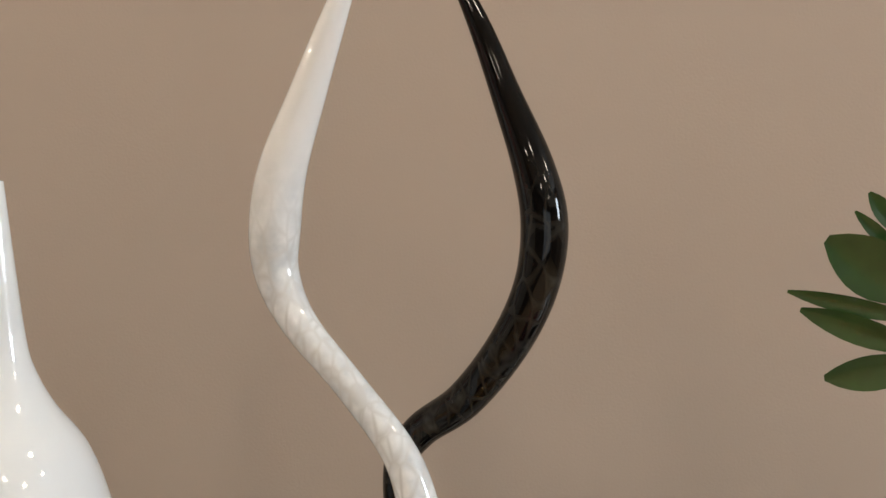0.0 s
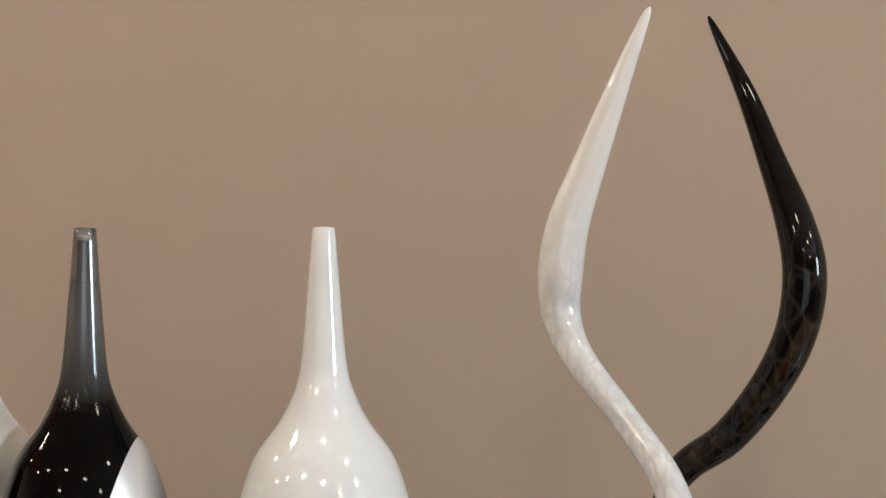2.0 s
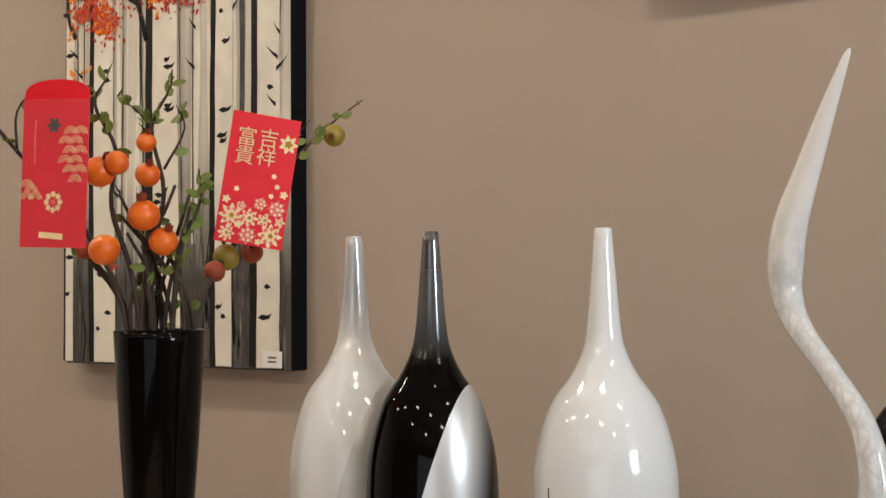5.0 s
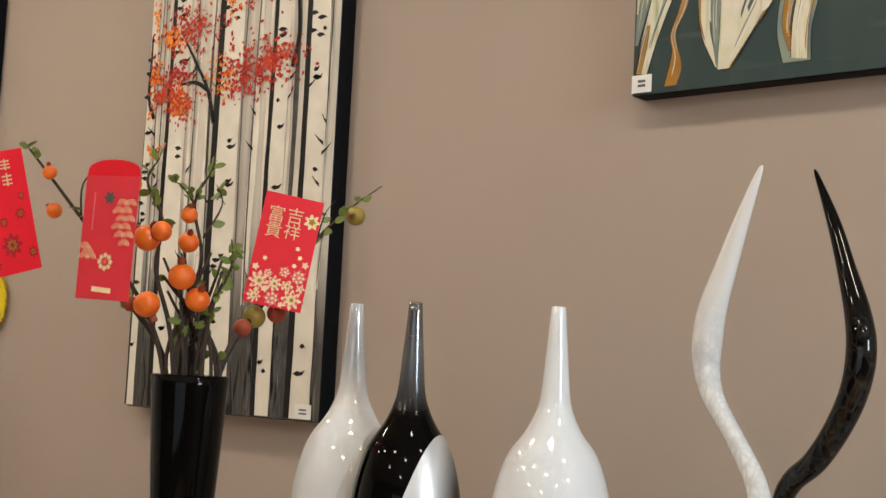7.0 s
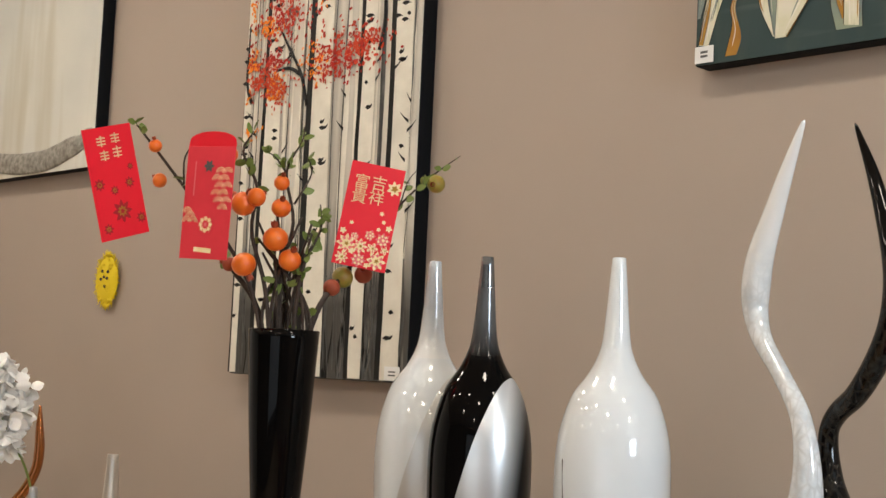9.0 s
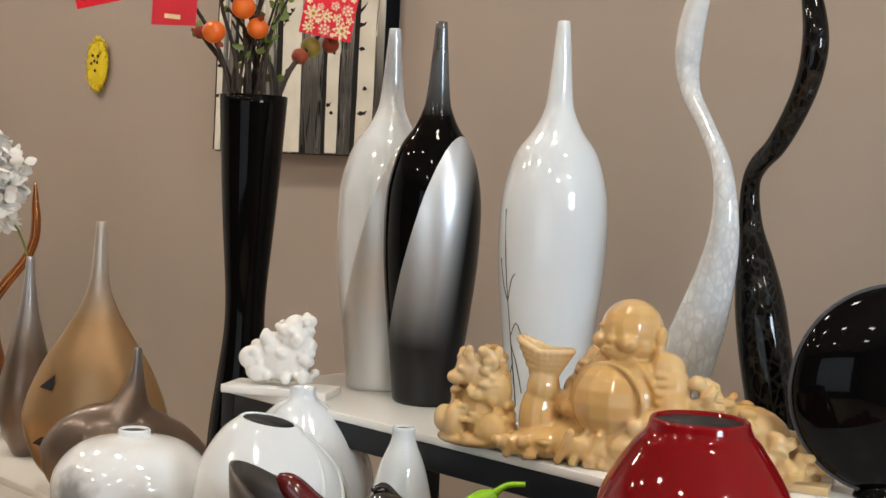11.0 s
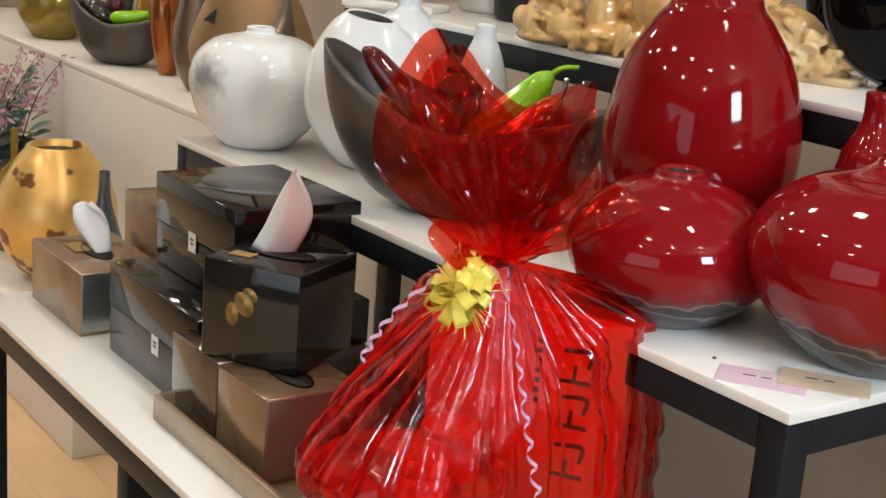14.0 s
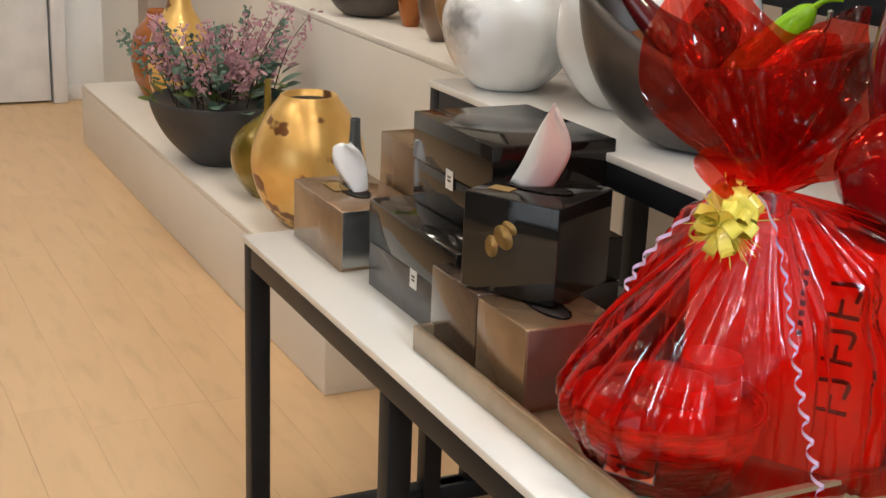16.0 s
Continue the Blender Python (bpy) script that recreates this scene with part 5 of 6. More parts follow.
UW = Matrix(((0.588, 0.809, 0, 0), (0.809, -0.588, 0, 0), (0, 0, 1, 0.312), (0, 0, 0, 1)))


def fan(edge, depth, folds, amp, seed, rows=24):
    """A stiff sheet of film that fans out from the tie to an outline (across, up), with sharp radial folds and crumples."""
    bm = bmesh.new()
    rg = random.Random(seed)
    out = spline(edge, 14)
    n = len(out)
    ph = rg.uniform(0, 6)
    grid = []
    for i, (u, z) in enumerate(out):
        s = i / (n - 1)
        f = abs(((s * folds + 0.13 * math.sin(s * 17 + ph)) % 1.0) * 2 - 1) - 0.5
        f2 = abs(((s * folds * 2.3 + 0.3 * math.sin(s * 29 + ph)) % 1.0) * 2 - 1) - 0.5
        col = []
        for j in range(rows + 1):
            r = (j / rows)
            q = Vector((u * r, z * r, seed * 3.1))
            c = noise.noise(q * 44) * 0.005 + (0.5 - abs(noise.noise(q * 20 + Vector((5, 2, 0))))) * 0.034 + (0.5 - abs(noise.noise(q * 55))) * 0.008
            w = depth * r * r + amp * (f + 0.22 * f2) * (0.25 + 0.75 * r) * min(1, r * 4) * (1 - 0.4 * r) + c * min(1, r * 3)
            col.append(bm.verts.new(UW @ Vector((u * r, w, z * r))))
        grid.append(col)
    for a, b in zip(grid, grid[1:]):
        for k in range(rows):
            bm.faces.new((a[k], b[k], b[k + 1], a[k + 1]))
    return bm


part("front_fan", fan([(-0.04, 0.010), (-0.09, 0.05), (-0.128, 0.088), (-0.136, 0.138), (-0.118, 0.182), (-0.086, 0.226), (-0.054, 0.188), (-0.022, 0.164), (0.016, 0.132), (0.040, 0.096), (0.046, 0.056), (0.03, 0.015)], 0.025, 5.6, 0.052, 1), CELLOPHANE, wr, smooth=False)
part("side_fan", fan([(-0.01, 0.04), (-0.008, 0.096), (0.006, 0.148), (0.04, 0.170), (0.072, 0.184), (0.079, 0.136), (0.086, 0.096), (0.112, 0.08), (0.136, 0.056), (0.08, 0.024), (0.03, 0.006)], -0.02, 5.2, 0.046, 2), CELLOPHANE, wr, smooth=False)
part("back_fan", fan([(-0.03, 0.012), (-0.07, 0.06), (-0.105, 0.110), (-0.098, 0.166), (-0.062, 0.205), (-0.030, 0.176), (0.004, 0.150), (0.052, 0.150), (0.060, 0.104), (0.084, 0.070), (0.03, 0.012)], -0.05, 6.1, 0.045, 7), CELLOPHANE, wr, smooth=False)
part("ruffle", fan([(-0.045, 0.0), (-0.075, 0.025), (-0.07, 0.048), (-0.035, 0.06), (-0.01, 0.05), (0.01, 0.034), (0.026, 0.042), (0.042, 0.024)], 0.04, 3, 0.022, 4, 14), CELLOPHANE, wr, smooth=False)
bow = thing("gift_bow", pose(0.752, -1.136, 0.832), "yellow looped ribbon bow with spiky ends", "bow")
rb = random.Random(2)
for i in range(34):
    th, ph = rb.uniform(0, 2 * math.pi), rb.uniform(-1.1, 1.2)
    d = Vector((math.cos(th) * math.cos(ph), math.sin(th) * math.cos(ph), math.sin(ph)))
    bm = bmesh.new()
    w = 0.0065
    side = d.orthogonal().normalized()
    up = d.cross(side)
    rows = []
    L = rb.uniform(0.032, 0.044)
    for k in range(11):
        a = math.pi * 2 * k / 10
        p = d * (L / 2 * (1 - math.cos(a))) + up * (0.009 * math.sin(a))
        rows.append((bm.verts.new(p + side * w), bm.verts.new(p - side * w)))
    for a, b in zip(rows, rows[1:]):
        bm.faces.new((a[0], a[1], b[1], b[0]))
    part("ribbon_loop", bm, YELLOW_RIBBON, bow)
bm = bmesh.new()
for i in range(60):
    th, ph = rb.uniform(0, 2 * math.pi), rb.uniform(-1.2, 1.4)
    d = Vector((math.cos(th) * math.cos(ph), math.sin(th) * math.cos(ph), math.sin(ph))) * rb.uniform(0.036, 0.050)
    add(bm, tube([(0, 0, 0, 0.0009), (*(d * 0.5), 0.0007), (*d, 0.0003)], 4, 1))
tagged(part("spiky_fringe", bm, YELLOW_RIBBON, bow), kind="stuff")
for x0, y0, dx, dy, n, drop, rr in ((0.772, -1.12, 0.175, -0.01, 30, 0.285, 0.0055), (0.735, -1.12, -0.02, -0.10, 14, 0.10, 0.0045), (0.70, -1.09, -0.10, 0.06, 14, 0.13, 0.006)):
    rib = thing("curling_ribbon", pose(x0, y0, 0.862), "thin lilac ribbon hanging in curls from the bow", "ribbon", "curling ribbons")
    bm = bmesh.new()
    rows = []
    for k in range(401):
        v = k / 400
        a = v * n * math.pi
        c = Vector((dx * v ** 0.6 + rr * v ** 0.5 * math.cos(a), dy * v - 0.02 * math.sin(v * 3) + rr * v ** 0.5 * math.sin(a), -drop * v))
        rows.append((bm.verts.new(c + Vector((0, 0, 0.0022))), bm.verts.new(c - Vector((0, 0, 0.0022)))))
    for a, b in zip(rows, rows[1:]):
        bm.faces.new((a[0], a[1], b[1], b[0]))
    part("ribbon", bm, LILAC_RIBBON, rib)

# ---- the trumpet vase with its branches and red envelopes ----
tv = thing("trumpet_vase", pose(-0.372, -0.555, ZT), "tall slim glossy black trumpet vase on the plinth", "vase")
part("body", lathe([(0.055, 0), (0.058, 0.004), (0.060, 0.10), (0.053, 0.25), (0.039, 0.37), (0.0335, 0.43), (0.0345, 0.49), (0.0415, 0.58), (0.048, 0.67), (0.052, 0.74), (0.056, 0.81)], 64, 1, 1, 5, 0.004, 0.02), BLACK_GLAZE, tv)
part("mouth_shadow", lathe([(0.0500, 0.792), (0.0500, 0.7925)], 32, fine=1, lip=0), OPENING_SHADE, tv)
BU = Matrix(((0.72, 0.695, 0, -0.372), (0.695, -0.72, 0, -0.555), (0, 0, 1, 1.47), (0, 0, 0, 1)))


def bw3(u, w, z):
    return BU @ Vector((u, w, z))


def twig_thing(pts, label, leaves=0, seed=0, side=()):
    r0 = random.Random(seed)
    base = bw3(*pts[0][:3])
    t = thing("fruit_branch", pose(*base), label, "branch", "fruit branches in the vase")

    def loc(p):
        return tuple(bw3(*p[:3]) - base)
    part("twig", tube([(*loc(p), p[3]) for p in pts], 8, 5), BARK, t)
    allp = spline(pts, 6)
    for s in side:
        part("side_twig", tube([(*loc(p), p[3]) for p in s], 6, 4), BARK, t)
        allp += spline(s, 5)
    for i in range(round(leaves * 1.7)):
        p = allp[r0.randrange(len(allp) // 3, len(allp))]
        b = leaf_mesh(r0.uniform(0.014, 0.022), r0.uniform(0.009, 0.014), 0.1, 5)
        o = part("leaf", b, TWIG_LEAF, t)
        o.matrix_local = Matrix.Translation(Vector(loc(p))) @ Euler((r0.uniform(0, 6), r0.uniform(0, 6), r0.uniform(0, 6))).to_matrix().to_4x4()
    return t


twig_thing([(-0.02, 0, -0.10, 0.004), (-0.05, 0.01, 0.05, 0.0035), (-0.10, 0.02, 0.14, 0.003), (-0.17, 0.01, 0.22, 0.0026), (-0.23, 0.0, 0.29, 0.002), (-0.26, 0.0, 0.325, 0.0012)], "bare brown twig with small green leaves", 7, 1, [[(-0.17, 0.01, 0.22, 0.002), (-0.17, 0.01, 0.27, 0.0015), (-0.14, 0.01, 0.305, 0.001)]])
twig_thing([(-0.01, 0.01, -0.10, 0.004), (-0.03, 0.02, 0.06, 0.0035), (-0.055, 0.03, 0.15, 0.003), (-0.05, 0.03, 0.22, 0.0025), (-0.075, 0.03, 0.275, 0.002), (-0.06, 0.03, 0.31, 0.001)], "brown twig carrying orange fruit", 9, 2)
twig_thing([(0.0, 0, -0.10, 0.004), (-0.01, 0, 0.08, 0.0032), (0.005, 0.0, 0.17, 0.0028), (-0.01, 0, 0.25, 0.0022), (0.012, 0, 0.30, 0.0016), (0.015, 0, 0.325, 0.0008)], "brown twig with green buds and leaves", 16, 3, [[(-0.01, 0, 0.25, 0.002), (-0.03, 0, 0.275, 0.001), (-0.05, 0, 0.285, 0.0006)], [(0.005, 0, 0.2, 0.002), (0.03, 0, 0.25, 0.0012), (0.02, 0, 0.28, 0.0006)]])
twig_thing([(0.01, 0.01, -0.10, 0.004), (0.02, 0.02, 0.05, 0.0035), (0.03, 0.02, 0.11, 0.003), (0.05, 0.01, 0.16, 0.002), (0.048, 0.01, 0.20, 0.001)], "slim twig with round green leaves", 14, 4)
twig_thing([(0.015, 0, -0.10, 0.0055), (0.045, -0.03, 0.03, 0.005), (0.075, -0.08, 0.09, 0.004), (0.12, -0.115, 0.155, 0.003), (0.165, -0.13, 0.222, 0.0022), (0.215, -0.15, 0.275, 0.0016), (0.262, -0.15, 0.312, 0.0007)], "long brown twig reaching out with a green fruit", 10, 5, [[(0.165, -0.13, 0.222, 0.0016), (0.175, -0.14, 0.262, 0.001), (0.19, -0.14, 0.283, 0.0006)]])
twig_thing([(-0.02, -0.01, -0.10, 0.005), (-0.045, -0.01, 0.03, 0.0045), (-0.085, 0.0, 0.09, 0.004), (-0.10, 0.0, 0.11, 0.002)], "short thick brown twig", 3, 6)
for i in range(15):
    a = random.Random(40 + i)
    x0, x1 = a.uniform(-0.03, 0.03), a.uniform(-0.05, 0.05)
    twig_thing([(x0, a.uniform(-0.03, 0.03), -0.10, 0.0028), (x0 * 1.3, a.uniform(-0.03, 0.03), 0.03, 0.0026), (x1, a.uniform(-0.03, 0.03), a.uniform(0.1, 0.2), 0.002)], "thin bare brown stem in the vase", 1, 50 + i)


def pomegranate(u, w, z, r, material, tilt, label):
    t = thing("pomegranate", Matrix.Translation(bw3(u, w, z)) @ Euler((radians(tilt[0]), radians(tilt[1]), 0)).to_matrix().to_4x4(), label, "fruit", "fruit on the branches")
    part("fruit", ball(r, (0, 0, 0), (1, 1, 0.95), 20, 14), material, t)
    for k in range(5):
        a = 2 * math.pi * k / 5
        o = part("calyx_tooth", leaf_mesh(r * 0.55, r * 0.42, -0.3, 3), RED_FRUIT, t)
        o.matrix_local = Matrix.Translation((r * 0.18 * math.cos(a), r * 0.18 * math.sin(a), r * 0.88)) @ pose(0, 0, 0, 0, 0, math.degrees(a) - 90) @ pose(0, 0, 0, 65, 0, 0)


for px, py, w, r, m, tl in ((210, 348, 0.01, 0.0115, 0, (20, 10)), (222, 411, 0.01, 0.0125, 0, (10, -60)), (357, 367, 0.06, 0.015, 0, (-30, -40)), (384, 452, 0.045, 0.0205, 0, (0, 40)), (410, 441, 0.06, 0.0155, 0, (-60, -20)), (446, 452, 0.01, 0.0165, 0, (20, 40)), (443, 405, 0.0, 0.0135, 0, (10, 30)), (444, 512, 0.04, 0.021, 0, (15, 10)), (391, 560, 0.045, 0.0205, 0, (-20, 160)), (470, 548, 0.03, 0.019, 0, (10, 40)), (552, 566, -0.09, 0.019, 1, (120, 20)), (718, 372, -0.15, 0.0165, 1, (60, 110)), (590, 558, -0.10, 0.016, 2, (40, 60)), (536, 588, -0.06, 0.015, 2, (140, 0)), (362, 560, 0.03, 0.012, 2, (30, -70)), (360, 440, 0.03, 0.012, 2, (-30, -70))):
    pomegranate((px - 462) * 0.00087, w, (673 - py) * 0.00087, r * 0.94, (ORANGE_FRUIT, GREEN_FRUIT, RED_FRUIT)[m], tl, ("round orange artificial pomegranate on a twig", "green artificial pomegranate on a twig", "dried red artificial pomegranate on a twig")[m])


def spot(px, py, w):
    """A place in the bouquet, w metres in front of its middle, along one line of sight."""
    u, z = (px - 462) * 0.00087, (673 - py) * 0.00087
    k = w / 2.05
    return u + (0.28 - u) * k, w, z + (-0.018 - z) * k


def envelope(px, py, w, tilt, turn, material, label, flap=False):
    """A paper envelope hanging in the branches, its face in the local xz plane."""
    m = Matrix.Translation(bw3(*spot(px, py, w))) @ Euler((0, radians(tilt), radians(turn))).to_matrix().to_4x4()
    t = thing("red_envelope", m, label, "envelope", "red envelopes")
    part("paper", box(0.088, 0.0012, 0.170, 0.0003, (0, 0, -0.085)), material, t, smooth=False)
    if flap:
        bm = bmesh.new()
        pts = [(-0.044, 0.085), (0.044, 0.085)] + [(0.044 * math.cos(a), 0.088 + 0.020 * math.sin(a) ** 0.7) for a in [math.pi * k / 12 for k in range(1, 12)]]
        bm.faces.new([bm.verts.new((x, 0, z)) for x, z in pts])
        fl = part("flap", bm, RED_PAPER, t, smooth=False)
        so = fl.modifiers.new("thick", "SOLIDIFY")
        so.thickness = 0.001
    return t


def blossom(parent, x, z, r, material, petals=6, y=-0.0011, name="printed_flower"):
    bm = bmesh.new()
    pts = []
    for k in range(petals * 4):
        a = 2 * math.pi * k / (petals * 4)
        q = r * (0.78 + 0.22 * math.cos(petals * a))
        pts.append((x + q * math.cos(a), z + q * math.sin(a)))
    return part(name, flat(pts, y), material, parent, smooth=False)


e1 = envelope(604, 459, -0.05, 9, 50, RED_PAPER, "bright red envelope with gold characters and pale peonies")
UP = pose(0, 0, 0, 90, 0, 0)
for ch, x, z in (("富", -0.022, 0.052), ("吉", 0.006, 0.054), ("貴", -0.022, 0.028), ("祥", 0.006, 0.030)):
    letters(ch, 0.026, GOLD_FOIL, e1, pose(x, -0.0012, z) @ UP, "gold_character")
blossom(e1, 0.032, 0.052, 0.013, CREAM_PRINT, 7)
blossom(e1, 0.032, 0.052, 0.006, OCHRE, 5, -0.0013)
for x, z, r, m in ((-0.027, -0.050, 0.0165, CREAM_PRINT), (0.026, -0.069, 0.0165, CREAM_PRINT), (-0.004, -0.050, 0.013, CREAM_PRINT), (0.008, -0.030, 0.010, ROSE_PRINT), (0.030, -0.034, 0.013, ROSE_PRINT), (-0.003, -0.072, 0.013, ROSE_PRINT), (-0.030, -0.073, 0.0115, CREAM_PRINT), (0.016, -0.050, 0.010, CREAM_PRINT), (0.036, -0.050, 0.0075, CREAM_PRINT), (-0.016, -0.036, 0.008, ROSE_PRINT), (-0.036, -0.030, 0.006, CREAM_PRINT), (0.036, -0.014, 0.006, CREAM_PRINT), (0.02, 0.008, 0.004, CREAM_PRINT), (0.026, -0.005, 0.004, CREAM_PRINT), (-0.025, -0.015, 0.004, CREAM_PRINT), (0.02, -0.018, 0.004, CREAM_PRINT), (-0.016, -0.060, 0.006, CREAM_PRINT), (0.012, -0.079, 0.005, CREAM_PRINT)):
    blossom(e1, x, z, r, m, 8 if r > 0.01 else 5)
    if r > 0.007:
        for k in range(7):
            q = 2 * math.pi * k / 7 + x * 90
            blossom(e1, x + r * 0.55 * math.cos(q), z + r * 0.55 * math.sin(q), r * 0.2, ROSE_PRINT if m is CREAM_PRINT else CREAM_PRINT, 4, -0.0013)
        blossom(e1, x + 0.001, z, r * 0.24, OCHRE if m is CREAM_PRINT else CREAM_PRINT, 5, -0.0015)
e2 = envelope(310, 448, 0.12, 2, 18, PINK_PAPER, "coral pink envelope with wave and blossom print", True)
for cx, cz, n in ((0.020, 0.045, 1), (0.034, 0.045, 1), (0.014, 0.034, 1), (0.028, 0.034, 1), (0.020, 0.023, 1), (0.034, 0.023, 1), (0.014, 0.012, 1), (0.028, 0.012, 1), (0.020, 0.001, 1), (0.034, 0.001, 1), (0.028, -0.010, 1), (-0.036, -0.016, 1), (-0.036, -0.030, 1), (-0.024, -0.03, 1), (-0.03, -0.022, 1)):
    for q in (0.0085, 0.006, 0.0035):
        arc = [(cx + q * math.cos(a), -0.0009, cz + q * math.sin(a), 0.0005) for a in [math.pi * k / 8 for k in range(9)]]
        part("printed_wave", tube(arc, 4, 1), CREAM_PRINT, e2)
for k in range(8):
    a = 2 * math.pi * k / 8
    blossom(e2, 0.0 + 0.009 * math.cos(a), -0.033 + 0.009 * math.sin(a), 0.0042, CREAM_PRINT, 5)
blossom(e2, 0, -0.033, 0.004, ROSE_PRINT, 5)
blossom(e2, -0.002, 0.055, 0.010, SHADE_GREY, 6)
part("print_bar", flat([(-0.018, -0.074), (0.014, -0.076), (0.014, -0.069), (-0.018, -0.067)], -0.0011), CREAM_PRINT, e2, smooth=False)
part("print_bar", flat([(-0.028, 0.01), (-0.0255, 0.01), (-0.0255, 0.062), (-0.028, 0.062)], -0.0011), ROSE_PRINT, e2, smooth=False)
e3 = envelope(139, 417, 0.10, -17, 94, RED_PAPER, "bright red envelope with gold characters and dark blossoms")
for x, z, w, h in ((-0.014, 0.058, 0.016, 0.014), (0.012, 0.060, 0.016, 0.014), (-0.012, 0.036, 0.016, 0.014), (0.012, 0.038, 0.016, 0.016)):
    for k in range(3):
        part("print_bar", flat([(x - w / 2, z + k * h / 3), (x + w / 2, z + k * h / 3), (x + w / 2, z + k * h / 3 + 0.0022), (x - w / 2, z + k * h / 3 + 0.0022)], -0.0011), GOLD_FOIL, e3, smooth=False)
    part("print_bar", flat([(x - 0.001, z - 0.002), (x + 0.0015, z - 0.002), (x + 0.0015, z + h), (x - 0.001, z + h)], -0.0012), GOLD_FOIL, e3, smooth=False)
for x, z, r in ((0.002, -0.045, 0.018), (-0.03, 0.0, 0.010), (0.024, -0.004, 0.009), (-0.028, -0.068, 0.009), (0.03, 0.02, 0.006), (-0.005, -0.012, 0.008), (0.034, -0.06, 0.009)):
    blossom(e3, x, z, r, DEEP_RED_PRINT, 8)
    blossom(e3, x, z, r * 0.5, OCHRE, 8, -0.0013)
    blossom(e3, x, z, r * 0.25, DEEP_RED_PRINT, 5, -0.0015)
# the yellow fuzzy decoration on the wall
tk = thing("hanging_token", pose(-1.835, -0.012, 1.612) @ Matrix.Diagonal((3.0, 1.6, 1.9, 1)), "yellow fuzzy oval decoration stuck on the wall", "ornament")
bm = bmesh.new()
rq = random.Random(5)
add(bm, ball(1, (0, 0, 0), (0.018, 0.006, 0.034), 20, 14))
for i in range(260):
    a, b = rq.uniform(0, 6.283), rq.uniform(-1.5, 1.5)
    n = Vector((0.018 * math.cos(a) * math.cos(b), 0.006 * math.sin(a) * math.cos(b), 0.034 * math.sin(b)))
    e = n * rq.uniform(1.08, 1.28) + Vector((0, -0.001, 0))
    add(bm, tube([(*n, 0.001), (*e, 0.0003)], 3, 1))
part("fuzz", bm, YELLOW_FUZZ, tk)
for x, z in ((0, 0.004), (0.005, 0.002), (-0.005, 0.001), (0.002, -0.009), (-0.003, 0.012), (0.006, 0.011)):
    part("brown_dot", ball(0.0022, (x, -0.0062, z), (1, 0.5, 1), 8, 6), BARK, tk)

# ---- pictures on the wall ----
def canvas(x0, x1, z0, z1, ground, label, edge=0.04):
    t = thing("wall_picture", pose((x0 + x1) / 2, -0.001, z0), label, "painting", "pictures on the wall")
    part("stretcher", box(x1 - x0, edge - 0.002, z1 - z0, 0.002, (0, -(edge - 0.002) / 2, 0)), CANVAS_EDGE, t)
    part("painted_face", box(x1 - x0 - 0.002, 0.002, z1 - z0 - 0.002, 0.0004, (0, -edge + 0.001, 0.001)), ground, t, smooth=False)
    return t


rg = random.Random(12)
bx0, bx1, bz0 = -1.225, -0.635, 1.388
W = bx1 - bx0
t = canvas(bx0, bx1, bz0, 2.50, BIRCH_GROUND, "unframed canvas of birch trunks with red autumn leaves")
H = 2.50 - bz0
YF = -0.0405


def sx_(x):
    return x - (bx0 + bx1) / 2


def band(xc, w0, w1, z0, z1, material, y, name, wob=0.004, n=18):
    L, R = [], []
    ph = rg.uniform(0, 6)
    for k in range(n + 1):
        v = k / n
        z = z0 + (z1 - z0) * v
        w = (w0 + (w1 - w0) * v) / 2
        c = xc + wob * math.sin(v * 5 + ph) + rg.uniform(-0.0006, 0.0006)
        L.append((max(-W / 2 + 0.001, c - w + rg.uniform(-0.0008, 0.0008)), z))
        R.append((min(W / 2 - 0.001, c + w + rg.uniform(-0.0008, 0.0008)), z))
    return part(name, quadstrip(L, R, y), material, t, smooth=False)


for i in range(26):
    x = rg.uniform(-W / 2 + 0.01, W / 2 - 0.01)
    band(x, rg.uniform(0.004, 0.016), rg.uniform(0.003, 0.010), rg.uniform(0.2, 0.3), H - 0.002, BIRCH_BARK if i % 2 else SHADE_GREY if i % 6 == 0 else BIRCH_BARK, YF - 0.0002 * (i % 3), "far_trunk", 0.006)
for i in range(80):
    x = rg.uniform(-W / 2 + 0.01, W / 2 - 0.012)
    band(x, rg.uniform(0.003, 0.009), 0.001, 0.002, rg.uniform(0.16, 0.36), SHADE_GREY if i % 4 else BARK_BLACK, YF - 0.0008 - 0.0001 * (i % 4), "undergrowth_stroke", 0.008, 8)
for xc, w, dark in ((-1.115, 0.062, 0.014), (-1.215, 0.03, 0.006), (-0.945, 0.075, 0.02), (-0.795, 0.045, 0.013), (-0.69, 0.06, 0.016)):
    c = sx_(xc)
    band(c, w * 1.1, w * 0.85, 0.004, H - 0.002, BIRCH_BARK, YF - 0.0016, "birch_trunk", 0.003)
    band(c - w * 0.5, dark * 1.1, dark * 0.8, 0.004, H - 0.002, BARK_BLACK, YF - 0.0019, "trunk_shade", 0.003)
    for k in range(17):
        z, s = rg.uniform(0.02, H - 0.03), rg.choice((-1, 1))
        l = rg.uniform(0.007, 0.017)
        x = c + rg.uniform(-0.3, 0.3) * w
        part("bark_mark", flat([(x - l, z + rg.uniform(-0.002, 0.002)), (x - l * 0.3, z - 0.006), (x + l * 0.6, z - 0.003), (x + l, z + 0.006 * s), (x + l * 0.3, z + 0.002), (x - l * 0.4, z + 0.004)], YF - 0.0022), BARK_BLACK, t, smooth=False)


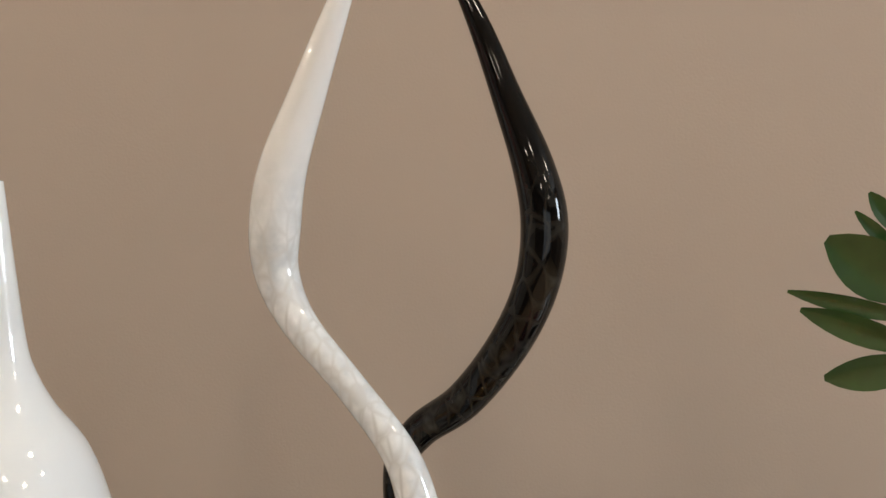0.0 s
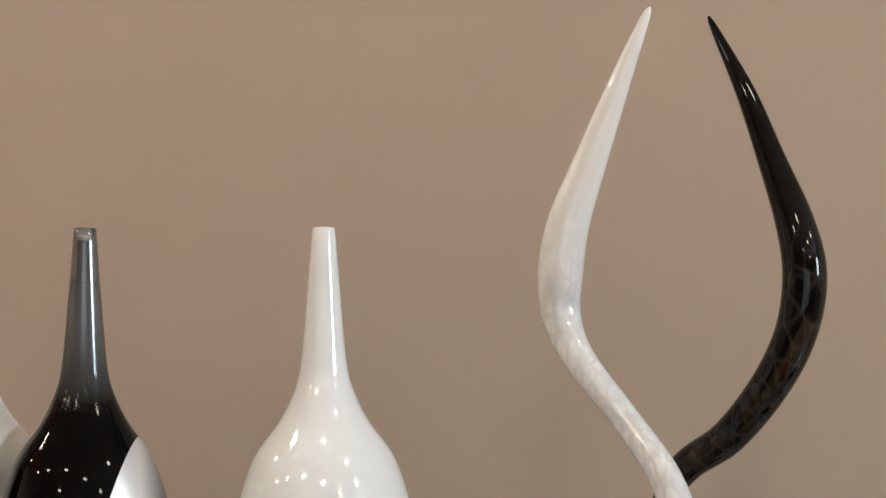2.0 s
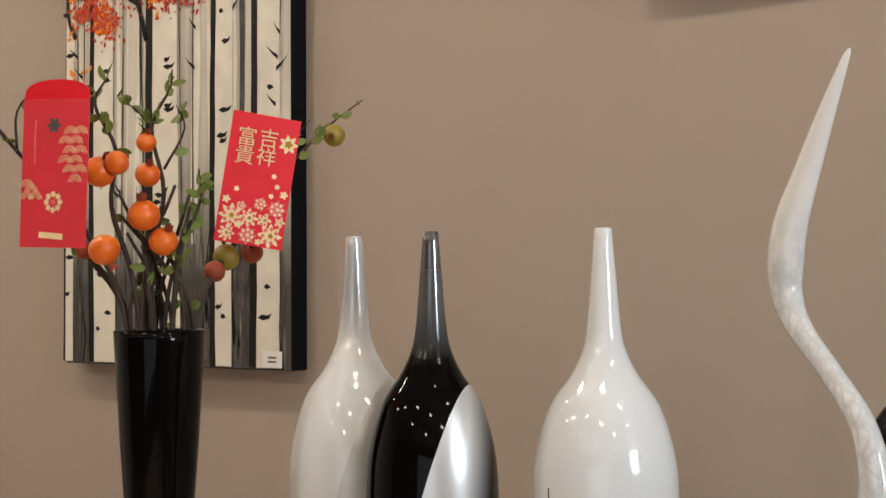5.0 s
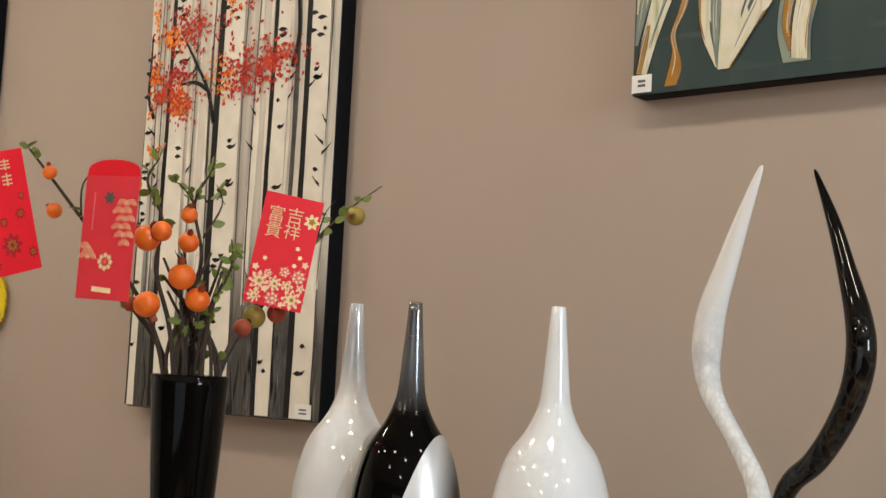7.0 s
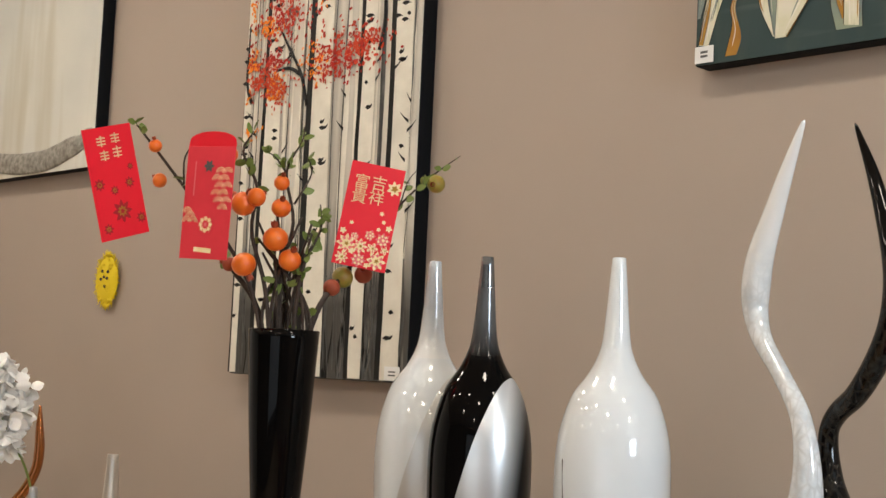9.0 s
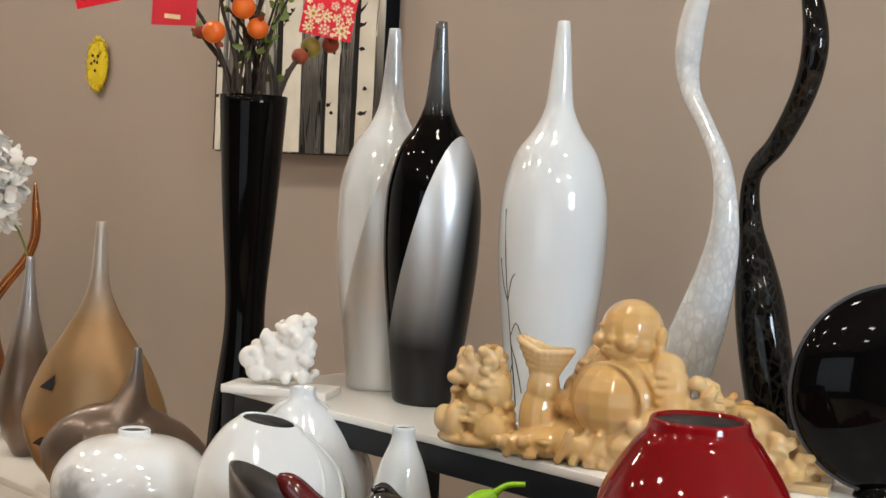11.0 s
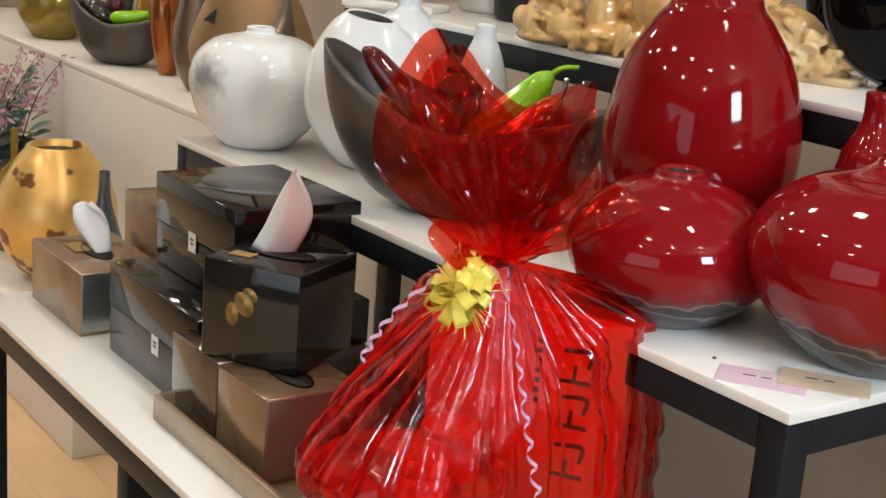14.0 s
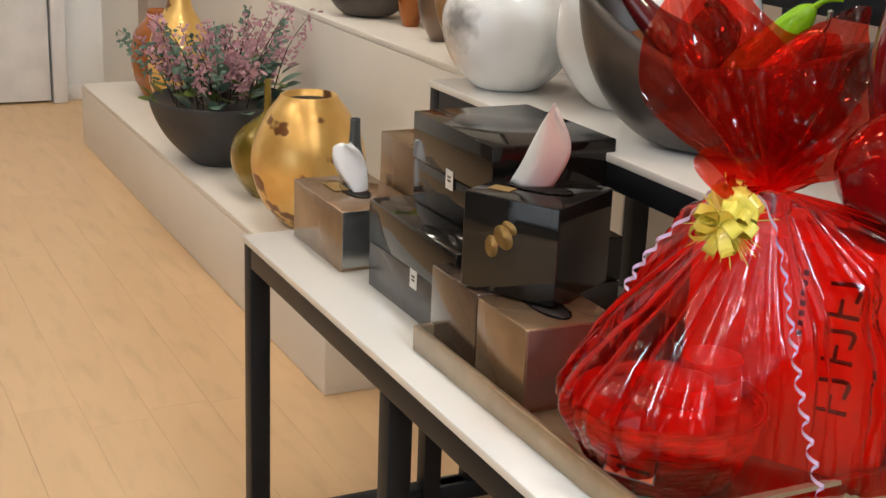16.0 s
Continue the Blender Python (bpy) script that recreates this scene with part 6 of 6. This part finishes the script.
for i in range(46):
    xb, zb = sx_(rg.choice((-1.18, -1.07, -0.98, -0.86, -0.77, -0.72, -0.66))) + rg.uniform(-0.008, 0.008), rg.uniform(0.25, H - 0.05)
    e, l = rg.choice((-1, 1)), rg.uniform(0.012, 0.03)
    part("painted_twig", quadstrip([(xb, zb - 0.006), (xb + e * l * 0.5, zb + 0.004), (xb + e * l, zb + 0.018)], [(xb, zb + 0.002), (xb + e * l * 0.5, zb + 0.009), (xb + e * l, zb + 0.019)], YF - 0.00235), BARK_BLACK, t, smooth=False)
for i in range(16):
    band(rg.uniform(-W / 2 + 0.02, W / 2 - 0.02), 0.004, 0.0025, 0.02, H - 0.002, SHADE_GREY, YF - 0.0013, "thin_trunk_line", 0.005)


def pl(px, py):
    return (sx_(-1.176 + (px - 430) * 0.00193), 2.205 - (py - 100) * 0.00131 - bz0)


for pts in ([(525, 270), (512, 215), (490, 170), (475, 140), (460, 110)], [(512, 215), (490, 200), (465, 200)], [(530, 70), (510, 40), (500, 10), (492, -20)], [(420, 250), (404, 215), (400, 150), (398, 110)], [(645, 200), (652, 150), (648, 80)], [(600, 60), (592, 20), (588, -20)]):
    q = [pl(*p) for p in pts]
    part("painted_branch", tube([(max(x, 0.008 - W / 2), YF - 0.0024, z, 0.006 * (1 - 0.75 * i / len(q))) for i, (x, z) in enumerate(q)], 6, 4, 0.15), BARK_BLACK, t)
for m, spots in ((LEAF_RED, ((470, 115, 40, 26), (600, 45, 42, 30), (595, 195, 48, 34), (455, 185, 25, 20), (570, 210, 30, 26), (640, 25, 20, 18), (400, 170, 14, 20))), (LEAF_RUST, ((480, 100, 40, 28), (580, 60, 40, 26), (575, 190, 45, 36), (440, 215, 22, 20), (620, 180, 26, 22), (395, 170, 14, 20), (470, 235, 18, 22))), (LEAF_ORANGE, ((402, 80, 18, 28), (440, 120, 20, 14), (545, 60, 18, 28), (535, 195, 16, 34), (392, 240, 16, 18), (465, 230, 12, 26), (398, 305, 26, 12), (415, 180, 12, 20)))):
    bm = bmesh.new()
    for cx, cy, sxx, syy in spots:
        for k in range(110 if m is not LEAF_ORANGE else 60):
            px, py = rg.gauss(cx, sxx * 0.66), rg.gauss(cy, syy * 0.70)
            x, z = pl(px, py)
            if abs(x) > W / 2 - 0.01 or z > H - 0.01:
                continue
            a, l = rg.uniform(0, 3.14), rg.uniform(0.003, 0.0075)
            y = YF - 0.0028 - rg.random() * 0.0006
            ca, sa = math.cos(a), math.sin(a)
            bm.faces.new([bm.verts.new((x + l * (ca * u - sa * v), y, z + l * (sa * u + ca * v))) for u, v in ((-1, 0), (-0.2, -0.5), (0.9, -0.2), (0.5, 0.5), (-0.4, 0.45))])
    tagged(part("painted_leaves", bm, m, t, smooth=False), kind="stuff")
tg = part("price_tag", box(0.045, 0.0006, 0.028, 0, (0.255, YF - 0.0026, 0.004)), PAPER, t, "small white price tag", smooth=False)
for k in range(2):
    part("print_bar", box(0.02, 0.0002, 0.003, 0, (0.255, YF - 0.0032, 0.013 + k * 0.007)), INK, tg, smooth=False)

lx0, lx1, lz0 = 0.028, 1.10, 1.937
t = canvas(lx0, lx1, lz0, 2.60, TEAL_GROUND, "unframed canvas of pale lily petals on dark teal")


def lp(u, v):
    """From the visible corner of the lily canvas: hundredths across and up."""
    return (lx0 - (lx0 + lx1) / 2 + u * 0.01, v * 0.01)


def petal(left, right, material, y, name="painted_petal", strokes=5):
    a = [lp(*p) for p in spline(left, 6)]
    b = [lp(*p) for p in spline(right, 6)]
    part(name, quadstrip(a, b, YF - y), material, t, smooth=False)
    for k in range(strokes):
        q0 = rg.uniform(0.04, 0.9)
        q1 = q0 + rg.uniform(0.03, 0.10)
        m0, m1 = rg.randrange(0, len(a) // 3), rg.randrange(2 * len(a) // 3, len(a))
        wob = [0.03 * math.sin(i * 0.5 + k) for i in range(len(a))]
        lo = [(p[0] + (r[0] - p[0]) * (q0 + w), p[1] + (r[1] - p[1]) * q0) for p, r, w in zip(a, b, wob)][m0:m1]
        hi = [(p[0] + (r[0] - p[0]) * (q1 + w * 0.6), p[1] + (r[1] - p[1]) * q1) for p, r, w in zip(a, b, wob)][m0:m1]
        lo[0] = hi[0]
        part("brush_stroke", quadstrip(lo, hi, YF - y - 0.00005 * (k + 1)), (PETAL_SAGE, BIRCH_BARK, OCHRE, PETAL_CREAM, BIRCH_BARK, SLATE)[rg.randrange(6)], t, smooth=False)
    for e in (a, b):
        part("painted_outline", quadstrip(e, [(p[0] + 0.0010, p[1]) for p in e], YF - y - 0.0003), BARK_BLACK if rg.random() < 0.5 else SLATE, t, smooth=False)


petal([(0.6, 3.5), (1.5, 9), (3, 15), (5, 24), (9, 40)], [(2.6, 3.2), (4.5, 9), (7, 15), (11, 24), (18, 40)], PETAL_CREAM, 0.0004)
petal([(0.3, 8), (0.5, 15), (1.0, 24), (2, 40)], [(0.9, 8), (3, 15), (6, 24), (9, 40)], PETAL_SAGE, 0.0008)
petal([(0.4, 13), (0.5, 18), (0.6, 26), (1, 40)], [(0.8, 13), (1.6, 18), (3.0, 26), (5, 40)], PETAL_CREAM, 0.0012)
petal([(0.7, 3.6), (1.6, 8), (2.6, 11)], [(1.6, 3.4), (2.6, 8), (3.0, 11)], OCHRE, 0.0016)
petal([(5.8, 1), (7.0, 6), (6.6, 9), (8.0, 13), (10, 20), (13, 30), (16, 42)], [(8.0, 1), (8.8, 4), (7.6, 9), (9.4, 13), (11.5, 20), (15, 30), (18, 42)], OCHRE, 0.0004)
petal([(14.6, 3.0), (12.2, 8), (11.4, 13), (11.8, 18), (13, 26), (18, 40)], [(15.2, 3.0), (15.2, 8), (15.2, 13), (16, 18), (18, 26), (26, 40)], PETAL_CREAM, 0.0004)
petal([(14.8, 3.2), (14.0, 8), (13.6, 13), (14.2, 18), (16, 26), (24, 40)], [(15.2, 3.0), (15.6, 8), (15.8, 13), (16.8, 18), (19, 26), (28, 40)], PETAL_SAGE, 0.0008)
petal([(15.0, 2.6), (15.2, 8), (15.4, 14), (16.4, 20), (20, 30), (30, 44)], [(17.0, 2.6), (21, 8), (24.5, 13), (27, 18), (32, 26), (44, 44)], PETAL_CREAM, 0.0012)
petal([(17.0, 2.6), (20.4, 7.4), (22.4, 10.5)], [(17.3, 2.6), (21, 8), (23.2, 11)], OCHRE, 0.0016)
petal([(25.6, 2.4), (24.6, 7), (25, 12), (26.4, 18), (30, 28)], [(30, 2.4), (30, 7), (31.2, 12), (33, 18), (38, 28)], PETAL_SAGE, 0.0006)
petal([(26.6, 4), (25.4, 8), (26, 13), (27.6, 19), (31, 28)], [(27.2, 4), (26.8, 8), (27.6, 13), (29, 19), (33, 28)], OCHRE, 0.0010)
petal([(26.9, 3), (27.0, 8), (27.8, 13), (29.2, 19), (33, 28)], [(29.5, 2.6), (29.6, 8), (30.8, 13), (32.8, 19), (38, 28)], PETAL_CREAM, 0.0014)
petal([(33.6, 18), (34.6, 14.8), (36.6, 13.9), (40, 14.5)], [(33.2, 18), (34.2, 14.2), (36.6, 13.2), (40, 13.9)], BIRCH_BARK, 0.0006, "painted_stroke")
tg = part("price_tag", box(0.036, 0.0006, 0.028, 0, (lx0 - (lx0 + lx1) / 2 + 0.019, YF - 0.0022, 0.004)), PAPER, t, "small white price tag", smooth=False)
for k in range(2):
    part("print_bar", box(0.014, 0.0002, 0.004, 0, (lx0 - (lx0 + lx1) / 2 + 0.019, YF - 0.0028, 0.013 + k * 0.007)), INK, tg, smooth=False)

t = canvas(-2.97, -1.90, 1.915, 2.62, PALE_CANVAS, "pale ivory canvas with a cracked silver relief branch")
bm = tube([(0.52, YF, 0.075, 0.012), (0.42, YF, 0.062, 0.03), (0.25, YF, 0.035, 0.032), (0.0, YF, 0.05, 0.03), (-0.3, YF, 0.12, 0.02)], 14, 8, 0.25)
part("relief_branch", bm, SILVER_RELIEF, t)
bm = tube([(0.45, YF, 0.068, 0.012), (0.49, YF, 0.09, 0.016), (0.524, YF, 0.095, 0.012)], 10, 6, 0.25)
part("relief_branch", bm, SILVER_RELIEF, t)

# ---- things on the tall plinth ----
t = thing("teardrop_vase", pose(-1.0, -0.465, ZT), "champagne gold teardrop vase with notched side", "vase", "metallic vases")
o = part("body", lathe([(0.03, 0), (0.05, 0.004), (0.118, 0.06), (0.150, 0.14), (0.147, 0.19), (0.114, 0.27), (0.073, 0.335), (0.040, 0.39), (0.022, 0.44), (0.015, 0.50), (0.011, 0.567)], 64, 1, 0.5, 5, 0.002, 0.04), GOLD_SATIN, t)
o.rotation_euler = Euler((0, 0, radians(42)))
# flat dark triangles on the body paint the shade of its notches
for u, z, y in ((-0.083, 0.235, -0.0535), (-0.092, 0.12, -0.0585), (-0.055, 0.07, -0.0575)):
    bm = bmesh.new()
    bm.faces.new([bm.verts.new(p) for p in ((-0.02, 0, -0.008), (0.016, 0, -0.012), (0.018, 0, 0.022))])
    o = part("notch", bm, OPENING_SHADE, t, "flat dark triangle painted as the shade of a notch", smooth=False)
    o.matrix_local = pose(0, 0, 0, 0, 0, 42) @ pose(u, y, z, -10, 0, -24)
t = thing("bottle_vase_bronze", pose(-1.425, -0.40, ZT), "slim bronze brown bottle vase with a silvery neck", "vase", "metallic vases")
part("body", lathe([(0.018, 0), (0.026, 0.004), (0.05, 0.05), (0.062, 0.10), (0.062, 0.16), (0.050, 0.22), (0.034, 0.29), (0.023, 0.34), (0.014, 0.40), (0.0085, 0.463)], 48, 1, 1, 5, 0.002, 0.04), BROWN_SATIN, t)
t = thing("bird_vase", pose(-0.83, -0.487, ZT), "bronze brown bird-shaped vase with a thin neck", "vase", "metallic vases")
bm = bmesh.new()
add(bm, ball(1, (-0.02, 0, 0.112), (0.150, 0.068, 0.112), 32, 20))
add(bm, tube([(-0.172, 0, 0.118, 0.006), (-0.14, 0, 0.128, 0.038), (-0.07, 0, 0.138, 0.066)], 24))
add(bm, tube([(0.02, 0, 0.158, 0.056), (0.09, 0, 0.140, 0.046), (0.15, 0, 0.106, 0.024), (0.190, 0, 0.085, 0.005)], 24))
add(bm, tube([(-0.004, 0, 0.185, 0.055), (0.004, 0, 0.225, 0.034), (0.010, 0, 0.26, 0.019), (0.012, 0, 0.295, 0.0115), (0.012, 0, 0.333, 0.008)], 24))
o = part("body", bm, BROWN_SATIN, t)
o.rotation_euler = Euler((0, 0, radians(48)))
rm = o.modifiers.new("fuse", "REMESH")
rm.mode, rm.voxel_size, rm.use_smooth_shade = "VOXEL", 0.005, True
sm = o.modifiers.new("soften", "SMOOTH")
sm.iterations = 4


def swan(x, y, pts, material, label):
    t = thing("swan_neck_vase", pose(x, y, ZT), label, "vase", "metallic vases")
    U = Vector((0.62, 0.79, 0))
    part("body", tube([(U.x * u, U.y * u, z, r) for u, z, r in pts], 28, 6), material, t)
    return t


swan(-1.70, -0.36, [(0, 0.0, 0.022), (0, 0.01, 0.026), (-0.003, 0.08, 0.040), (-0.006, 0.17, 0.047), (-0.008, 0.24, 0.034), (0.0, 0.32, 0.018), (0.03, 0.37, 0.0135), (0.075, 0.43, 0.012), (0.098, 0.48, 0.012), (0.103, 0.53, 0.012), (0.10, 0.58, 0.009), (0.098, 0.63, 0.003)], COPPER, "copper lacquer swan-neck vase with a curved tip")
swan(-2.05, -0.27, [(0.01, 0.0, 0.03), (0.01, 0.01, 0.035), (0.01, 0.08, 0.05), (0.015, 0.16, 0.045), (0.03, 0.24, 0.025), (0.035, 0.31, 0.015), (0.01, 0.37, 0.012), (-0.04, 0.42, 0.012), (-0.085, 0.48, 0.012), (-0.095, 0.54, 0.012), (-0.09, 0.60, 0.010), (-0.09, 0.64, 0.007)], YELLOW_GOLD, "amber gold swan-neck vase holding lime green flowers")
MB2 = pose(-1.90, -0.475 + 0.06, ZT, 0, 0, 45)
boat_bowl(MB2, 0.30, 0.17, 0.20, 0.15, 0.12, "satin grey-brown boat bowl with ornaments on the plinth")
fruit("aubergine_ornament", [(-0.02, -0.03, 0.13, 0.006), (0.0, -0.03, 0.134, 0.018), (0.05, -0.03, 0.14, 0.018), (0.09, -0.03, 0.148, 0.013), (0.10, -0.03, 0.15, 0.004)], LIME_GLAZE, MB2, "glossy lime green aubergine ornament lying down", [(0.10, -0.03, 0.15, 0.004), (0.13, -0.03, 0.148, 0.003)], AMBER_GLAZE)
fruit("pepper_ornament", [(-0.11, -0.02, 0.16, 0.01), (-0.08, -0.02, 0.155, 0.03), (-0.04, -0.02, 0.13, 0.036), (0.0, -0.02, 0.12, 0.01)], BLACK_OLIVE, MB2, "glossy dark pepper ornament in a bowl")
fruit("flower_ornament", [(0.01, 0.02, 0.13, 0.012), (0.015, 0.02, 0.19, 0.016), (0.02, 0.02, 0.23, 0.026), (0.022, 0.02, 0.25, 0.030)], CHARCOAL, MB2, "dark trumpet-shaped ornament in a bowl")
fruit("ball_ornament", [(-0.03, 0.03, 0.13, 0.01), (-0.025, 0.03, 0.15, 0.03), (-0.02, 0.03, 0.18, 0.03), (-0.015, 0.03, 0.2, 0.005)], DARK_RED_GLAZE, MB2, "glossy dark red round ornament")
t = thing("olive_vase", pose(-2.48, -0.40, ZT), "olive gold lacquer teardrop vase", "vase", "metallic vases")
part("body", lathe([(0.05, 0), (0.07, 0.005), (0.115, 0.08), (0.11, 0.16), (0.075, 0.25), (0.045, 0.33), (0.025, 0.40), (0.018, 0.46)], 48, 1, 1, 5, 0.002, 0.04), OLIVE_GOLD, t)
part("mouth_shadow", lathe([(0.0145, 0.452), (0.0145, 0.4525)], 24, fine=1, lip=0), OPENING_SHADE, t)


def flowers(base, stem, spots, material, count, size, label, seed):
    """A spray: its stem and many small petals round the given spots (x, y, z, spread)."""
    t = thing("flower_spray", pose(*base), label, "flowers", "flower sprays")
    part("stem", tube(stem, 8, 5), TWIG_LEAF, t)
    r0 = random.Random(seed)
    for x, y, z, sp in spots:
        bm = bmesh.new()
        for i in range(count):
            v = Vector((r0.gauss(0, 1), r0.gauss(0, 1), r0.gauss(0, 1)))
            v = v.normalized() * sp * r0.uniform(0.55, 1.0)
            b = leaf_mesh(size * r0.uniform(0.7, 1.2), size * r0.uniform(0.7, 1.0), -0.25, 4, 0.3)
            b.transform(Matrix.Translation(Vector((x, y, z)) + v) @ v.to_track_quat("Y", "Z").to_matrix().to_4x4() @ Euler((r0.uniform(-1.1, 1.1), r0.uniform(0, 6.28), r0.uniform(-1.1, 1.1))).to_matrix().to_4x4())
            add(bm, b)
        part("blossom", bm, material, t)
    return t


_u = Vector((0.62, 0.79, 0))
flowers((-1.425, -0.40, 1.10), [(0, 0, 0, 0.003), (-0.012, -0.015, 0.06, 0.0028), (-0.03, -0.04, 0.12, 0.0025), (-0.05, -0.06, 0.17, 0.002)], [(_u.x * a, _u.y * a, z, s) for a, z, s in ((-0.05, 0.24, 0.032), (-0.08, 0.225, 0.034), (-0.11, 0.26, 0.03), (-0.085, 0.27, 0.03), (-0.06, 0.18, 0.03), (-0.09, 0.17, 0.028), (-0.075, 0.135, 0.026), (-0.06, 0.11, 0.02), (-0.12, 0.22, 0.025))], WHITE_PETAL, 34, 0.03, "white artificial orchid spray in the bronze vase", 3)
flowers((-2.05 + _u.x * -0.09, -0.27 + _u.y * -0.09, 1.28), [(0, 0, 0, 0.003), (-0.02, -0.02, 0.07, 0.0025), (-0.08, -0.10, 0.09, 0.002), (-0.15, -0.19, 0.05, 0.002)], [(_u.x * a, _u.y * a, z, s) for a, z, s in ((-0.02, 0.02, 0.035), (-0.05, 0.045, 0.035), (0.01, -0.005, 0.025), (-0.10, 0.04, 0.04), (-0.15, 0.03, 0.04), (-0.19, 0.01, 0.035), (-0.13, 0.0, 0.03), (0.025, 0.0, 0.025))], LIME_PETAL, 30, 0.04, "lime green artificial flower spray", 4)

# ---- things on the low plinth ----
t = thing("gold_leaf_vase", pose(-1.315, -0.805, ZL), "round gold leaf vase with brown patches", "vase", "gold vases")
part("body", lathe([(0.05, 0), (0.065, 0.005), (0.115, 0.06), (0.141, 0.14), (0.136, 0.21), (0.104, 0.28), (0.078, 0.315), (0.07, 0.328)], 64, 1, 1, 5, 0.004, 0.06), GOLD_LEAF, t)
part("mouth_shadow", lathe([(0.064, 0.312), (0.064, 0.3125)], 32, fine=1, lip=0), OPENING_SHADE, t)
t = thing("olive_gold_vase", pose(-1.60, -0.815, ZL), "small olive gold vase with a thin spout", "vase", "gold vases")
part("body", lathe([(0.04, 0), (0.05, 0.005), (0.088, 0.06), (0.10, 0.11), (0.09, 0.16), (0.05, 0.20), (0.016, 0.225), (0.01, 0.25), (0.009, 0.315)], 48, 1, 1, 5, 0.002, 0.04), OLIVE_GOLD, t)
t = thing("slim_bottle_vase", pose(-0.94, -0.835, ZL), "slim blue-grey bottle vase with a flared foot", "vase", "metallic vases")
part("body", lathe([(0.04, 0), (0.048, 0.005), (0.062, 0.06), (0.058, 0.13), (0.035, 0.21), (0.018, 0.27), (0.0125, 0.31), (0.0115, 0.345)], 48, 1, 1, 5, 0.002, 0.04), BLUE_STEEL, t)
t = thing("planter_bowl", pose(-2.01, -0.815, ZL), "wide charcoal planter bowl with a flower arrangement", "bowl")
part("bowl", lathe([(0.07, 0), (0.09, 0.004), (0.15, 0.06), (0.19, 0.12), (0.21, 0.175), (0.212, 0.19)], 64, 1, 1, 5, 0.006, 0.012), CHARCOAL, t)
part("soil", lathe([(0.20, 0.165), (0.198, 0.168)], 40, fine=1, lip=0), BARK, t)
r0 = random.Random(11)
pl_ = thing("flower_arrangement", pose(-2.01, -0.815, ZL + 0.168), "dusty pink heather and sage leaves in the planter", "plant")
for i in range(46):
    a, d = r0.uniform(0, 6.283), r0.uniform(0.0, 0.17)
    lean = r0.uniform(0.04, 0.19)
    h = r0.uniform(0.10, 0.29)
    x, y = d * math.cos(a), d * math.sin(a)
    bm = tube([(x, y, 0, 0.002), (x + lean * 0.4 * math.cos(a), y + lean * 0.4 * math.sin(a), h * 0.6, 0.0016), (x + lean * math.cos(a), y + lean * math.sin(a), h, 0.0008)], 4, 3)
    part("heather_stem", bm, BARK, pl_)
    bm = bmesh.new()
    for k in range(60):
        v = r0.uniform(0.35, 1.0)
        p = Vector((x + lean * v * math.cos(a) + r0.gauss(0, 0.008), y + lean * v * math.sin(a) + r0.gauss(0, 0.008), h * v + r0.gauss(0, 0.006)))
        b = leaf_mesh(r0.uniform(0.012, 0.022), 0.011, 0.1, 2)
        b.transform(Matrix.Translation(p) @ Euler((r0.uniform(0, 6), r0.uniform(0, 6), r0.uniform(0, 6))).to_matrix().to_4x4())
        add(bm, b)
    part("heather_blossom", bm, PINK_HEATHER if i % 5 else SAGE_LEAF, pl_)
for i in range(80):
    a, d = r0.uniform(0, 6.283), r0.uniform(0.05, 0.20)
    o = part("leaf", leaf_mesh(r0.uniform(0.05, 0.085), r0.uniform(0.035, 0.055), 0.2, 6), SAGE_LEAF if i % 3 else TWIG_LEAF, pl_)
    o.matrix_local = Matrix.Translation((d * math.cos(a), d * math.sin(a), r0.uniform(0.0, 0.12))) @ Euler((r0.uniform(0.2, 1.1), r0.uniform(-0.4, 0.4), a - 1.57)).to_matrix().to_4x4()
t = thing("gold_leaf_vase", pose(-2.72, -0.75, ZL), "tall gold leaf vase with copper patches", "vase", "gold vases")
part("body", lathe([(0.05, 0), (0.06, 0.005), (0.10, 0.09), (0.108, 0.18), (0.09, 0.28), (0.05, 0.35), (0.035, 0.40)], 48, 1, 1, 5, 0.003, 0.05), GOLD_LEAF, t)
t = thing("orange_vase", pose(-3.05, -0.74, ZL), "burnt orange lacquer vase with a dark mouth", "vase", "gold vases")
part("body", lathe([(0.05, 0), (0.06, 0.005), (0.09, 0.07), (0.10, 0.15), (0.085, 0.23), (0.045, 0.28), (0.04, 0.31)], 48, 1, 1, 5, 0.003, 0.05), ORANGE_GLAZE, t)
